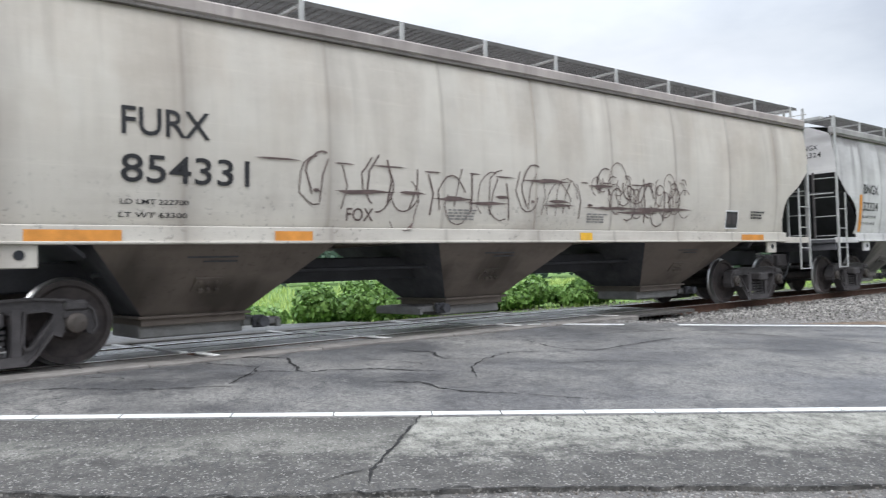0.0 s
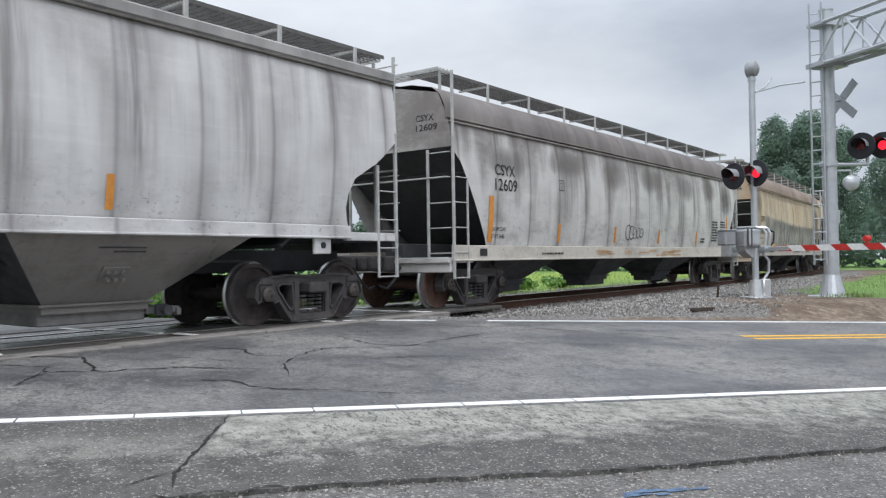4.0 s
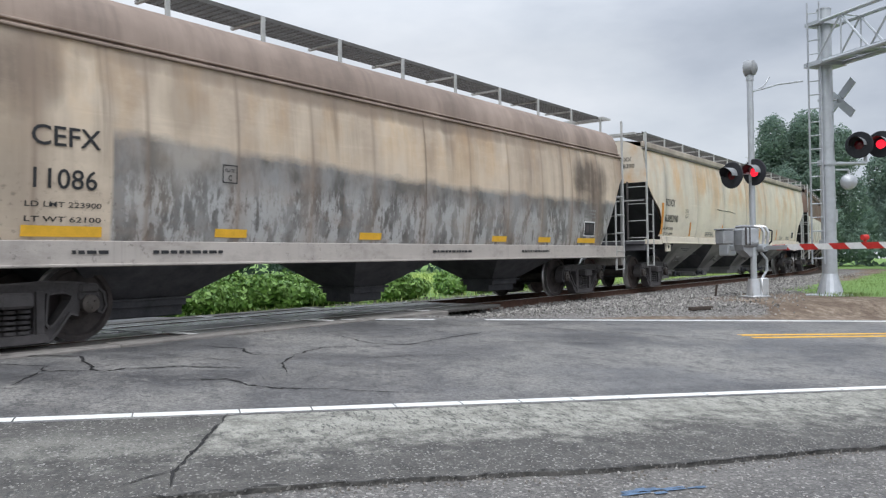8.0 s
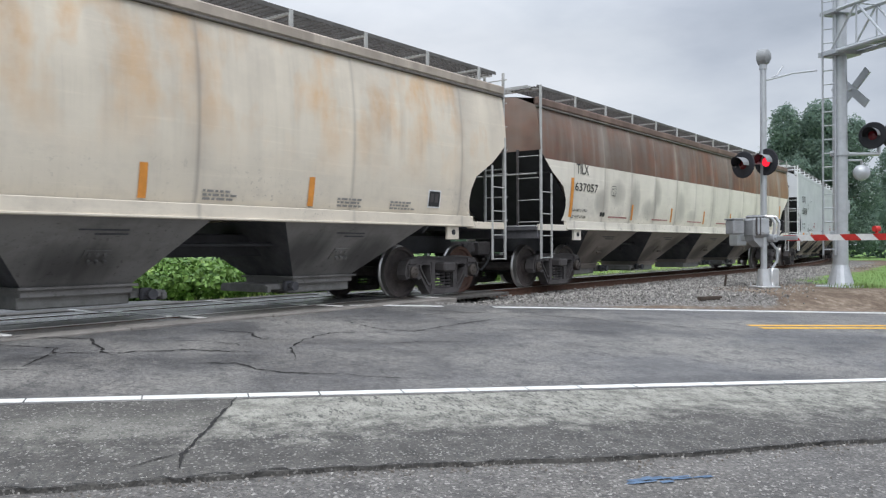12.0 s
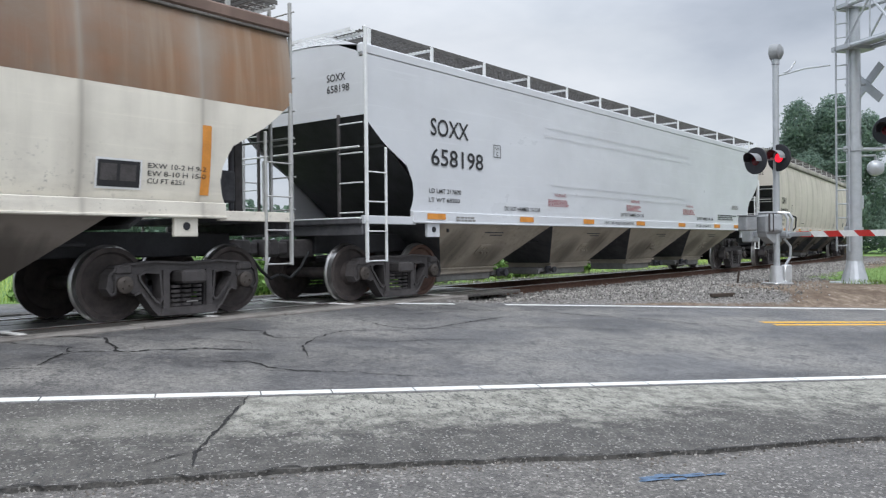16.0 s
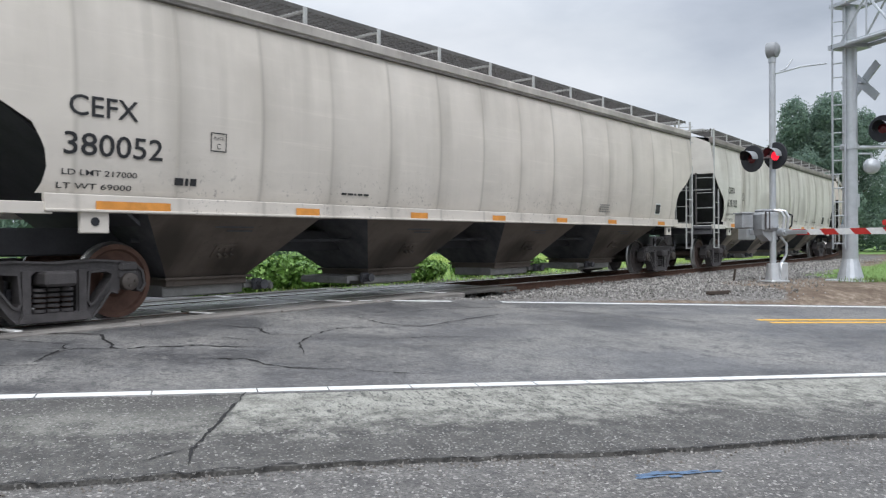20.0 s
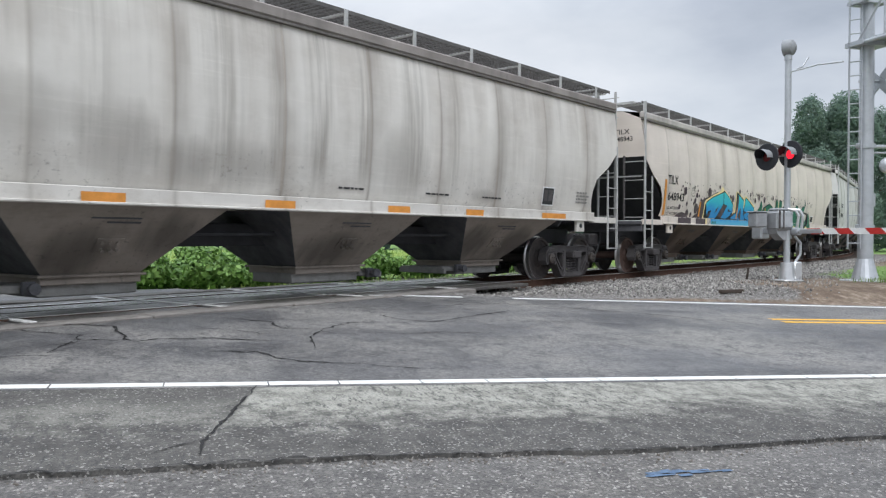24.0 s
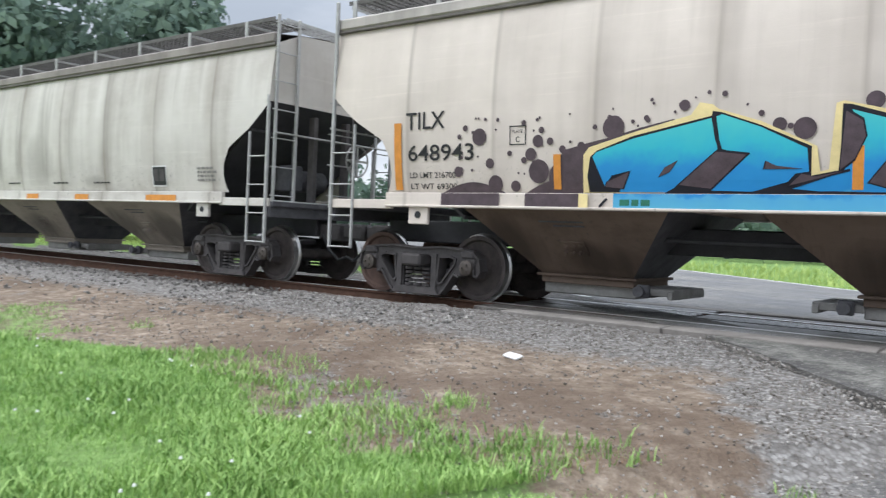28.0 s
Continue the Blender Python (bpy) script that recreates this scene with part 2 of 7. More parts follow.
def asphalt(name, dark, light, patches, streaks=0.5, stones=0.35, rough=0.75, chip=(0.30, 0.29, 0.28), chip_scale=85.0):
    m, nt, b = base_mat(name, rough, 0.0, 0.35)
    v = coords(nt)
    vs = coords(nt, scale=(0.16, 1.0, 1.0))
    big = node(nt, "ShaderNodeTexNoise", [(0, v)], i_Scale=0.55, i_Detail=7.0, i_Roughness=0.62)
    lane = node(nt, "ShaderNodeTexNoise", [(0, vs)], i_Scale=1.5, i_Detail=6.0, i_Roughness=0.6)
    fine = node(nt, "ShaderNodeTexNoise", [(0, v)], i_Scale=55.0, i_Detail=5.0, i_Roughness=0.7)
    chips = node(nt, "ShaderNodeTexVoronoi", [(0, v)], i_Scale=chip_scale)
    col = ramp(nt, lane.outputs[0], [(0.40, dark), (0.60, light)])
    col = mixc(nt, ramp(nt, big.outputs[0], [(0.42, 0.0), (0.62, streaks)]), col, patches)
    worn = node(nt, "ShaderNodeTexNoise", [(0, coords(nt, scale=(1.0, 0.7, 1.0)))], i_Scale=5.5, i_Detail=9.0, i_Roughness=0.75)
    col = mixc(nt, ramp(nt, worn.outputs[0], [(0.5, 0.0), (0.62, 0.7)]), col, tuple(x * 0.75 for x in dark))
    col = mixc(nt, ramp(nt, worn.outputs[0], [(0.33, 0.5), (0.42, 0.0)]), col, patches)
    col = mixc(nt, ramp(nt, fine.outputs[0], [(0.48, 0.0), (0.62, 0.75)]), col, tuple(x * 0.5 for x in dark))
    grit = node(nt, "ShaderNodeTexNoise", [(0, v)], i_Scale=24.0, i_Detail=6.0, i_Roughness=0.8)
    col = mixc(nt, ramp(nt, grit.outputs[0], [(0.5, 0.0), (0.6, 0.55)]), col, tuple(x * 0.55 for x in dark))
    col = mixc(nt, ramp(nt, grit.outputs[0], [(0.38, 0.45), (0.45, 0.0)]), col, tuple(x * 1.1 for x in patches))
    cf = node(nt, "ShaderNodeMath", [(0, ramp(nt, chips.outputs["Color"], [(0.72, 0.0), (0.95, 1.0)]))], operation="MULTIPLY", i_1=stones)
    col = mixc(nt, cf.outputs[0], col, chip)
    nt.links.new(col, b.inputs["Base Color"])
    rr = node(nt, "ShaderNodeMapRange", [(0, big.outputs[0])], i_1=0.35, i_2=0.65, i_3=rough - 0.25, i_4=rough + 0.1)
    nt.links.new(rr.outputs[0], b.inputs["Roughness"])
    bump(nt, b, mixc(nt, 0.5, fine.outputs[0], chips.outputs["Distance"]), 0.6, 0.012)
    return m


def shoulder_mat():
    """Two old asphalt lays meeting at a crack: pale and finely scored beyond it, darker before it, both coarse and dark towards the broken edge."""
    m, nt, b = base_mat("worn_shoulder_asphalt", 0.85, 0.0, 0.3)
    co = node(nt, "ShaderNodeTexCoord")
    sep = node(nt, "ShaderNodeSeparateXYZ", [(0, co.outputs["Object"])])
    X, Y = sep.outputs[0], sep.outputs[1]

    def tex(scale, size, detail, turn=0.0, rg=0.65):
        mp = node(nt, "ShaderNodeMapping", [(0, co.outputs["Object"])])
        mp.inputs["Scale"].default_value = scale
        mp.inputs["Rotation"].default_value = (0, 0, turn)
        return node(nt, "ShaderNodeTexNoise", [(0, mp.outputs[0])], i_Scale=size, i_Detail=detail, i_Roughness=rg).outputs[0]

    big = tex((0.5, 1, 1), 0.9, 6.0)
    mid = tex((1, 1, 1), 5.0, 8.0, 0.0, 0.72)
    score = tex((1, 0.34, 1), 30.0, 6.0, 0.75, 0.65)
    fine = tex((1, 1, 1), 70.0, 4.0)
    chips = node(nt, "ShaderNodeTexVoronoi", [(0, co.outputs["Object"])], i_Scale=75.0)
    wob = node(nt, "ShaderNodeMath", [(0, mid), (1, big)], operation="ADD")
    off = node(nt, "ShaderNodeMath", [(0, wob.outputs[0])], operation="MULTIPLY_ADD", i_1=1.5, i_2=-1.5)
    yy = node(nt, "ShaderNodeMath", [(0, Y), (1, off.outputs[0])], operation="ADD")
    worn = node(nt, "ShaderNodeMapRange", [(0, yy.outputs[0])], i_1=5.05, i_2=5.6, i_3=0.0, i_4=1.0)
    lay = node(nt, "ShaderNodeMath", [(0, Y)], operation="MULTIPLY_ADD", i_1=-0.24, i_2=1.15)
    side = node(nt, "ShaderNodeMath", [(0, X), (1, lay.outputs[0])], operation="ADD")
    right = node(nt, "ShaderNodeMapRange", [(0, side.outputs[0])], i_1=-0.02, i_2=0.02, i_3=0.0, i_4=1.0)
    dark = ramp(nt, mid, [(0.35, (0.062, 0.059, 0.055)), (0.65, (0.13, 0.124, 0.114))])
    pale = ramp(nt, mid, [(0.4, (0.18, 0.178, 0.155)), (0.58, (0.35, 0.342, 0.30))])
    band = node(nt, "ShaderNodeMapRange", [(0, yy.outputs[0])], i_1=5.75, i_2=5.45, i_3=0.0, i_4=1.0)
    left_f = node(nt, "ShaderNodeMath", [(0, worn.outputs[0]), (1, band.outputs[0])], operation="MULTIPLY")
    left_g = node(nt, "ShaderNodeMath", [(0, left_f.outputs[0])], operation="MULTIPLY", i_1=0.6)
    col = mixc(nt, right.outputs[0], mixc(nt, left_g.outputs[0], dark, pale), mixc(nt, worn.outputs[0], dark, pale))
    lines_f = node(nt, "ShaderNodeMath", [(0, ramp(nt, score, [(0.53, 0.0), (0.60, 0.8)])), (1, ramp(nt, big, [(0.38, 0.2), (0.55, 1.0)]))], operation="MULTIPLY")
    col = mixc(nt, lines_f.outputs[0], col, (0.055, 0.056, 0.055))
    col = mixc(nt, ramp(nt, fine, [(0.5, 0.0), (0.66, 0.6)]), col, (0.045, 0.045, 0.046))
    cf = node(nt, "ShaderNodeMath", [(0, ramp(nt, chips.outputs["Color"], [(0.76, 0.0), (0.9, 1.0)]))], operation="MULTIPLY", i_1=0.75)
    col = mixc(nt, cf.outputs[0], col, (0.36, 0.345, 0.325))
    nt.links.new(col, b.inputs["Base Color"])
    bump(nt, b, mixc(nt, 0.5, fine, chips.outputs["Distance"]), 0.7, 0.012)
    return m


def ground_mat():
    """Grass, bare earth and crushed stone, mixed by the plan's own cover values."""
    m, nt, b = base_mat("ground_cover", 0.95, 0.0, 0.15)
    v = coords(nt)
    g = node(nt, "ShaderNodeAttribute", attribute_name="grass")
    st = node(nt, "ShaderNodeAttribute", attribute_name="stone")
    big = node(nt, "ShaderNodeTexNoise", [(0, v)], i_Scale=0.6, i_Detail=8.0, i_Roughness=0.65)
    mid = node(nt, "ShaderNodeTexNoise", [(0, v)], i_Scale=7.0, i_Detail=6.0, i_Roughness=0.7)
    fine = node(nt, "ShaderNodeTexNoise", [(0, v)], i_Scale=60.0, i_Detail=4.0)
    cell = node(nt, "ShaderNodeTexVoronoi", [(0, v)], i_Scale=26.0)
    earth = ramp(nt, mid.outputs[0], [(0.34, (0.12, 0.089, 0.066)), (0.52, (0.21, 0.165, 0.126)), (0.68, (0.33, 0.275, 0.22))])
    earth = mixc(nt, ramp(nt, big.outputs[0], [(0.45, 0.0), (0.58, 0.8)]), earth, (0.112, 0.081, 0.06))
    grass = ramp(nt, mid.outputs[0], [(0.28, (0.09, 0.14, 0.05)), (0.5, (0.15, 0.25, 0.075)), (0.75, (0.25, 0.36, 0.13))])
    gravel = ramp(nt, cell.outputs["Color"], [(0.1, (0.12, 0.112, 0.105)), (0.5, (0.195, 0.185, 0.175)), (0.9, (0.31, 0.30, 0.285))])
    gravel = mixc(nt, ramp(nt, cell.outputs["Distance"], [(0.35, 0.0), (0.8, 0.6)]), gravel, (0.10, 0.09, 0.08))
    gn = node(nt, "ShaderNodeMath", [(0, mid.outputs[0])], operation="MULTIPLY_ADD", i_1=0.9, i_2=-0.45)
    ga = node(nt, "ShaderNodeMath", [(0, g.outputs["Fac"]), (1, gn.outputs[0])], operation="ADD")
    sa = node(nt, "ShaderNodeMath", [(0, st.outputs["Fac"]), (1, gn.outputs[0])], operation="ADD")
    col = mixc(nt, ramp(nt, sa.outputs[0], [(0.35, 0.0), (0.6, 1.0)]), earth, gravel)
    col = mixc(nt, ramp(nt, ga.outputs[0], [(0.38, 0.0), (0.6, 1.0)]), col, grass)
    nt.links.new(col, b.inputs["Base Color"])
    bump(nt, b, mixc(nt, 0.5, fine.outputs[0], cell.outputs["Distance"]), 0.8, 0.03)
    return m


def leaf_mat(name, lo, hi, gloss=0.5, thin=0.15):
    m, nt, b = base_mat(name, gloss, 0.0, 0.3 if gloss < 0.7 else 0.1)
    geo = node(nt, "ShaderNodeNewGeometry")
    v = coords(nt)
    n = node(nt, "ShaderNodeTexNoise", [(0, v)], i_Scale=0.9, i_Detail=4.0)
    f = mixc(nt, 0.5, geo.outputs["Random Per Island"], n.outputs[0])
    nt.links.new(ramp(nt, f, [(0.2, lo), (0.8, hi)]), b.inputs["Base Color"])
    col = b.inputs["Base Color"].links[0].from_socket
    tr = node(nt, "ShaderNodeBsdfTranslucent", [(0, col)])
    mx = node(nt, "ShaderNodeMixShader", [(1, b.outputs[0]), (2, tr.outputs[0])], i_0=thin)
    nt.links.new(mx.outputs[0], nt.nodes["Material Output"].inputs[0])
    return m


def stone_mat(name, stops):
    m, nt, b = base_mat(name, 0.9, 0.0, 0.2)
    geo = node(nt, "ShaderNodeNewGeometry")
    n = node(nt, "ShaderNodeTexNoise", [(0, coords(nt))], i_Scale=45.0, i_Detail=3.0)
    f = mixc(nt, 0.3, geo.outputs["Random Per Island"], n.outputs[0])
    nt.links.new(ramp(nt, f, stops), b.inputs["Base Color"])
    bump(nt, b, n.outputs[0], 0.4, 0.01)
    return m


def wheel_mat():
    """Wheel plates from sooty to freshly rusted, each wheel set its own."""
    m, nt, b = base_mat("rusted_wheel_plate", 0.75, 0.2)
    info = node(nt, "ShaderNodeObjectInfo")
    n = node(nt, "ShaderNodeTexNoise", [(0, coords(nt))], i_Scale=6.0, i_Detail=6.0, i_Roughness=0.65)
    sooty = ramp(nt, n.outputs[0], [(0.3, (0.05, 0.043, 0.042)), (0.7, (0.11, 0.092, 0.086))])
    rusty = ramp(nt, n.outputs[0], [(0.3, (0.12, 0.055, 0.035)), (0.7, (0.21, 0.10, 0.062))])
    col = mixc(nt, ramp(nt, info.outputs["Random"], [(0.8, 0.0), (0.97, 0.6)]), sooty, rusty)
    nt.links.new(col, b.inputs["Base Color"])
    bump(nt, b, n.outputs[0], 0.3, 0.006)
    return m


def glow(name, c, strength):
    m, nt, b = base_mat(name, 0.3)
    b.inputs["Base Color"].default_value = (*c, 1)
    b.inputs["Emission Color"].default_value = (*c, 1)
    b.inputs["Emission Strength"].default_value = strength
    return m


M_ROAD = asphalt("road_asphalt", (0.074, 0.074, 0.077), (0.15, 0.148, 0.15), (0.275, 0.264, 0.243), 0.9, 0.3, 0.62)
M_SHOULDER = shoulder_mat()
M_PAD = asphalt("old_coarse_asphalt", (0.088, 0.084, 0.081), (0.15, 0.142, 0.134), (0.20, 0.188, 0.172), 0.5, 0.8, 0.85, (0.44, 0.42, 0.39), 62.0)
M_CROSS = asphalt("crossing_asphalt", (0.06, 0.057, 0.054), (0.115, 0.107, 0.10), (0.18, 0.165, 0.145), 0.7, 0.15, 0.42)
M_JOINT = plain("pale_joint_strip", (0.74, 0.73, 0.70), 0.45, 0, 0.22, 9.0, 0.2)
M_CONC = plain("weathered_concrete", (0.19, 0.175, 0.16), 0.85, 0, 0.3, 3.0, 0.4)
M_GROUND = ground_mat()
M_WHITE_LINE = plain("road_paint_white", (0.72, 0.72, 0.70), 0.6, 0, 0.16, 9.0, 0.3)
M_YELLOW_LINE = plain("road_paint_yellow", (0.72, 0.40, 0.045), 0.6, 0, 0.22, 9.0, 0.3)
M_CRACK = plain("crack_filler", (0.022, 0.021, 0.021), 0.8, 0, 0.4, 14.0, 0.3)
M_BLUE_MARK = plain("survey_paint_blue", (0.10, 0.155, 0.235), 0.8, 0, 0.5, 22.0, 0.3)
M_RAIL_TOP = plain("polished_rail", (0.80, 0.79, 0.78), 0.32, 0.85, 0.15, 4.0, 0.05, 0.5)
M_RAIL = plain("rusty_rail", (0.10, 0.055, 0.038), 0.85, 0.15, 0.4, 8.0, 0.4)
M_TIE = plain("creosoted_tie", (0.055, 0.042, 0.034), 0.9, 0, 0.45, 5.0, 0.6)
M_BALLAST = stone_mat("ballast_stone", [(0.15, (0.10, 0.095, 0.09)), (0.5, (0.23, 0.22, 0.205)), (0.85, (0.42, 0.40, 0.37))])
M_PEBBLE = stone_mat("pebble", [(0.15, (0.13, 0.115, 0.10)), (0.6, (0.23, 0.21, 0.19)), (0.92, (0.52, 0.50, 0.47))])
M_GRASS = leaf_mat("grass_blades", (0.09, 0.21, 0.04), (0.42, 0.60, 0.20), 0.6)
M_STRAW = leaf_mat("dry_straw", (0.17, 0.085, 0.05), (0.38, 0.25, 0.15), 0.8)
M_VERGE = leaf_mat("dry_verge_grass", (0.12, 0.19, 0.06), (0.30, 0.40, 0.16), 0.8)
M_FIELD = leaf_mat("field_grass", (0.26, 0.36, 0.09), (0.48, 0.58, 0.21), 0.7)
M_SHRUB = leaf_mat("shrub_leaves", (0.065, 0.15, 0.035), (0.28, 0.45, 0.125), 0.45)
# Haze is put into both leaf colours: paled and shifted towards blue.
M_TREE = leaf_mat("hazed_tree_leaves", (0.155, 0.225, 0.195), (0.245, 0.33, 0.255), 0.95, 0.45)
M_TREE_FAR = leaf_mat("hazed_far_tree_leaves", (0.085, 0.135, 0.105), (0.16, 0.225, 0.165), 0.8, 0.4)
M_BARK = plain("bark", (0.10, 0.075, 0.055), 0.95, 0, 0.4, 4.0, 0.8)
M_GALV = plain("galvanised_steel", (0.46, 0.48, 0.50), 0.42, 0.55, 0.14, 5.0, 0.1, 0.4)
M_ALU = plain("cast_aluminium", (0.62, 0.63, 0.64), 0.35, 0.7, 0.12, 7.0, 0.1, 0.4)
M_BLACK = plain("black_paint", (0.026, 0.027, 0.032), 0.5, 0, 0.3, 6.0, 0.1)
M_RED_STRIPE = plain("red_sheeting", (0.50, 0.035, 0.03), 0.45, 0, 0.15, 8.0, 0.05)
M_WHITE_STRIPE = plain("white_sheeting", (0.74, 0.74, 0.73), 0.45, 0, 0.1, 8.0, 0.05)
M_LENS_ON = glow("lit_red_lens", (1.0, 0.02, 0.045), 1.0)
M_LENS_DIM = plain("unlit_red_lens", (0.10, 0.008, 0.012), 0.2, 0, 0.2, 8.0, 0.0, 0.5)
M_TRUCK = plain("sooty_cast_steel", (0.085, 0.078, 0.078), 0.75, 0.15, 0.4, 5.0, 0.5)
M_WHEEL = wheel_mat()
M_TREAD = plain("polished_wheel_rim", (0.45, 0.44, 0.43), 0.3, 0.9, 0.2, 6.0, 0.1, 0.5)
M_CAP = plain("bearing_cap_steel", (0.11, 0.095, 0.085), 0.55, 0.5, 0.3, 12.0, 0.2)
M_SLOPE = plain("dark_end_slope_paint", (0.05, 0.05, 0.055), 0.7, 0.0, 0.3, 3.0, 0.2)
M_EAVE_SHADE = plain("eave_shade_and_grime", (0.15, 0.138, 0.128), 0.8, 0.0, 0.4, 2.5, 0.2)
# Underframe grime; also colours the bays' end slopes dark in place of shade.
M_UNDER = plain("underframe_grime_and_bay_shade", (0.095, 0.094, 0.102), 0.85, 0.0, 0.4, 4.0, 0.4)
M_GATE = plain("dusty_outlet_steel", (0.27, 0.262, 0.25), 0.8, 0.0, 0.3, 5.0, 0.3)
M_LETTER = plain("black_stencil", (0.028, 0.028, 0.03), 0.55, 0, 0.4, 12.0, 0.05)
M_MAROON = plain("maroon_stencil", (0.36, 0.12, 0.13), 0.55, 0, 0.2, 12.0, 0.05)
M_FAINT = plain("faded_stencil", (0.24, 0.23, 0.22), 0.6, 0, 0.3, 14.0, 0.05)
M_TAPE = plain("orange_reflector_tape", (0.66, 0.27, 0.055), 0.45, 0, 0.22, 7.0, 0.05)
M_TAPE_Y = plain("yellow_reflector_tape", (0.75, 0.42, 0.04), 0.4, 0, 0.15, 7.0, 0.05)
M_SPRAY = plain("dark_spray_paint", (0.13, 0.095, 0.088), 0.6, 0, 0.4, 9.0, 0.05)
M_DOT = plain("plum_spray_paint", (0.085, 0.062, 0.072), 0.5, 0, 0.35, 6.0, 0.05)
M_CREAM = plain("cream_spray_paint", (0.80, 0.66, 0.33), 0.5, 0, 0.12, 6.0, 0.05)
M_GREEN = plain("green_spray_paint", (0.025, 0.15, 0.10), 0.45, 0, 0.3, 5.0, 0.05)
M_RUST_TAN = plain("tan_rust_patch", (0.46, 0.31, 0.185), 0.75, 0, 0.3, 5.0, 0.2)
M_PINK = plain("pink_spray_paint", (0.62, 0.22, 0.27), 0.5, 0, 0.15, 6.0, 0.05)
M_BLACKLINE = plain("black_spray_paint", (0.012, 0.012, 0.02), 0.5, 0, 0.3, 6.0, 0.05)
M_CABLE = plain("black_rubber", (0.02, 0.02, 0.021), 0.6, 0, 0.2, 8.0, 0.0)


def fade_blue():
    m, nt, b = base_mat("blue_spray_paint", 0.42)
    co = node(nt, "ShaderNodeTexCoord")
    sep = node(nt, "ShaderNodeSeparateXYZ", [(0, co.outputs["Object"])])
    n = node(nt, "ShaderNodeTexNoise", [(0, co.outputs["Object"])], i_Scale=5.0, i_Detail=5.0)
    h = node(nt, "ShaderNodeMath", [(0, n.outputs[0])], operation="MULTIPLY_ADD", i_1=0.3, i_2=-0.15)
    z = node(nt, "ShaderNodeMath", [(0, sep.outputs[2]), (1, h.outputs[0])], operation="ADD")
    f = node(nt, "ShaderNodeMapRange", [(0, z.outputs[0])], i_1=1.25, i_2=2.25, i_3=0.0, i_4=1.0)
    nt.links.new(ramp(nt, f.outputs[0], [(0.0, (0.10, 0.40, 0.58)), (0.18, (0.08, 0.36, 0.60)), (0.24, (0.02, 0.24, 0.56)), (0.5, (0.025, 0.28, 0.62)), (0.72, (0.04, 0.48, 0.60)), (1.0, (0.07, 0.54, 0.56))]), b.inputs["Base Color"])
    return m


M_BLUE = fade_blue()


# ---- mesh building ----
class Shape:
    """Gathers simple solids into one mesh."""

    def __init__(self):
        self.v, self.f, self.mi = [], [], []

    def add(self, verts, faces, mi=0):
        o = len(self.v)
        self.v += [tuple(p) for p in verts]
        self.f += [tuple(i + o for i in f) for f in faces]
        self.mi += [mi] * len(faces)
        return self

    def box(self, c, s, mi=0, rot=None, ch=0.0):
        x, y, z = (k / 2 for k in s)
        if ch:
            pts, quads = chamfered(x, y, z, min(ch, x * 0.9, y * 0.9, z * 0.9))
        else:
            pts = [Vector((a * x, b * y, d * z)) for a in (-1, 1) for b in (-1, 1) for d in (-1, 1)]
            quads = BOX
        c = Vector(c)
        return self.add([c + (rot @ p if rot else p) for p in pts], quads, mi)

    def cyl(self, p, q, r, n=10, mi=0, r2=None):
        p, q = Vector(p), Vector(q)
        d = (q - p).normalized()
        a = d.orthogonal().normalized()
        b = d.cross(a)
        r2 = r if r2 is None else r2
        ring = [(math.cos(2 * math.pi * i / n), math.sin(2 * math.pi * i / n)) for i in range(n)]
        pts = [p + (a * x + b * y) * r for x, y in ring] + [q + (a * x + b * y) * r2 for x, y in ring]
        faces = [(i, (i + 1) % n, n + (i + 1) % n, n + i) for i in range(n)] + [tuple(range(n))[::-1], tuple(range(n, 2 * n))]
        return self.add(pts, faces, mi)

    def tube(self, path, r, n=6, mi=0):
        for a, b in zip(path, path[1:]):
            self.cyl(a, b, r, n, mi)
        return self

    def prism(self, poly, y0, y1, mi=0):
        """A polygon in x and z, pushed through y."""
        n = len(poly)
        pts = [(x, y0, z) for x, z in poly] + [(x, y1, z) for x, z in poly]
        faces = [tuple(range(n)), tuple(range(n, 2 * n))[::-1]] + [(i, n + i, n + (i + 1) % n, (i + 1) % n) for i in range(n)]
        return self.add(pts, faces, mi)

    def lathe(self, prof, n=32, mi=0, mis=None):
        """A profile of (y, radius) turned about the y axis."""
        o = len(self.v)
        for y, r in prof:
            for i in range(n):
                a = 2 * math.pi * i / n
                self.v.append((r * math.cos(a), y, r * math.sin(a)))
        for k in range(len(prof) - 1):
            for i in range(n):
                j = (i + 1) % n
                self.f.append((o + k * n + i, o + k * n + j, o + (k + 1) * n + j, o + (k + 1) * n + i))
                self.mi.append(mis[k] if mis else mi)
        return self

    def mesh(self, name, mats, smooth=False, recalc=True):
        me = bpy.data.meshes.new(name)
        me.from_pydata(self.v, [], self.f)
        for m in mats if isinstance(mats, (list, tuple)) else [mats]:
            me.materials.append(m)
        if len(me.materials) > 1:
            me.polygons.foreach_set("material_index", self.mi)
        if recalc:
            bm = bmesh.new()
            bm.from_mesh(me)
            bmesh.ops.recalc_face_normals(bm, faces=bm.faces)
            bm.to_mesh(me)
            bm.free()
        if smooth:
            me.shade_smooth()
            me.set_sharp_from_angle(angle=radians(38))
        me.update()
        return me


BOX = [(0, 1, 3, 2), (4, 6, 7, 5), (0, 4, 5, 1), (2, 3, 7, 6), (0, 2, 6, 4), (1, 5, 7, 3)]


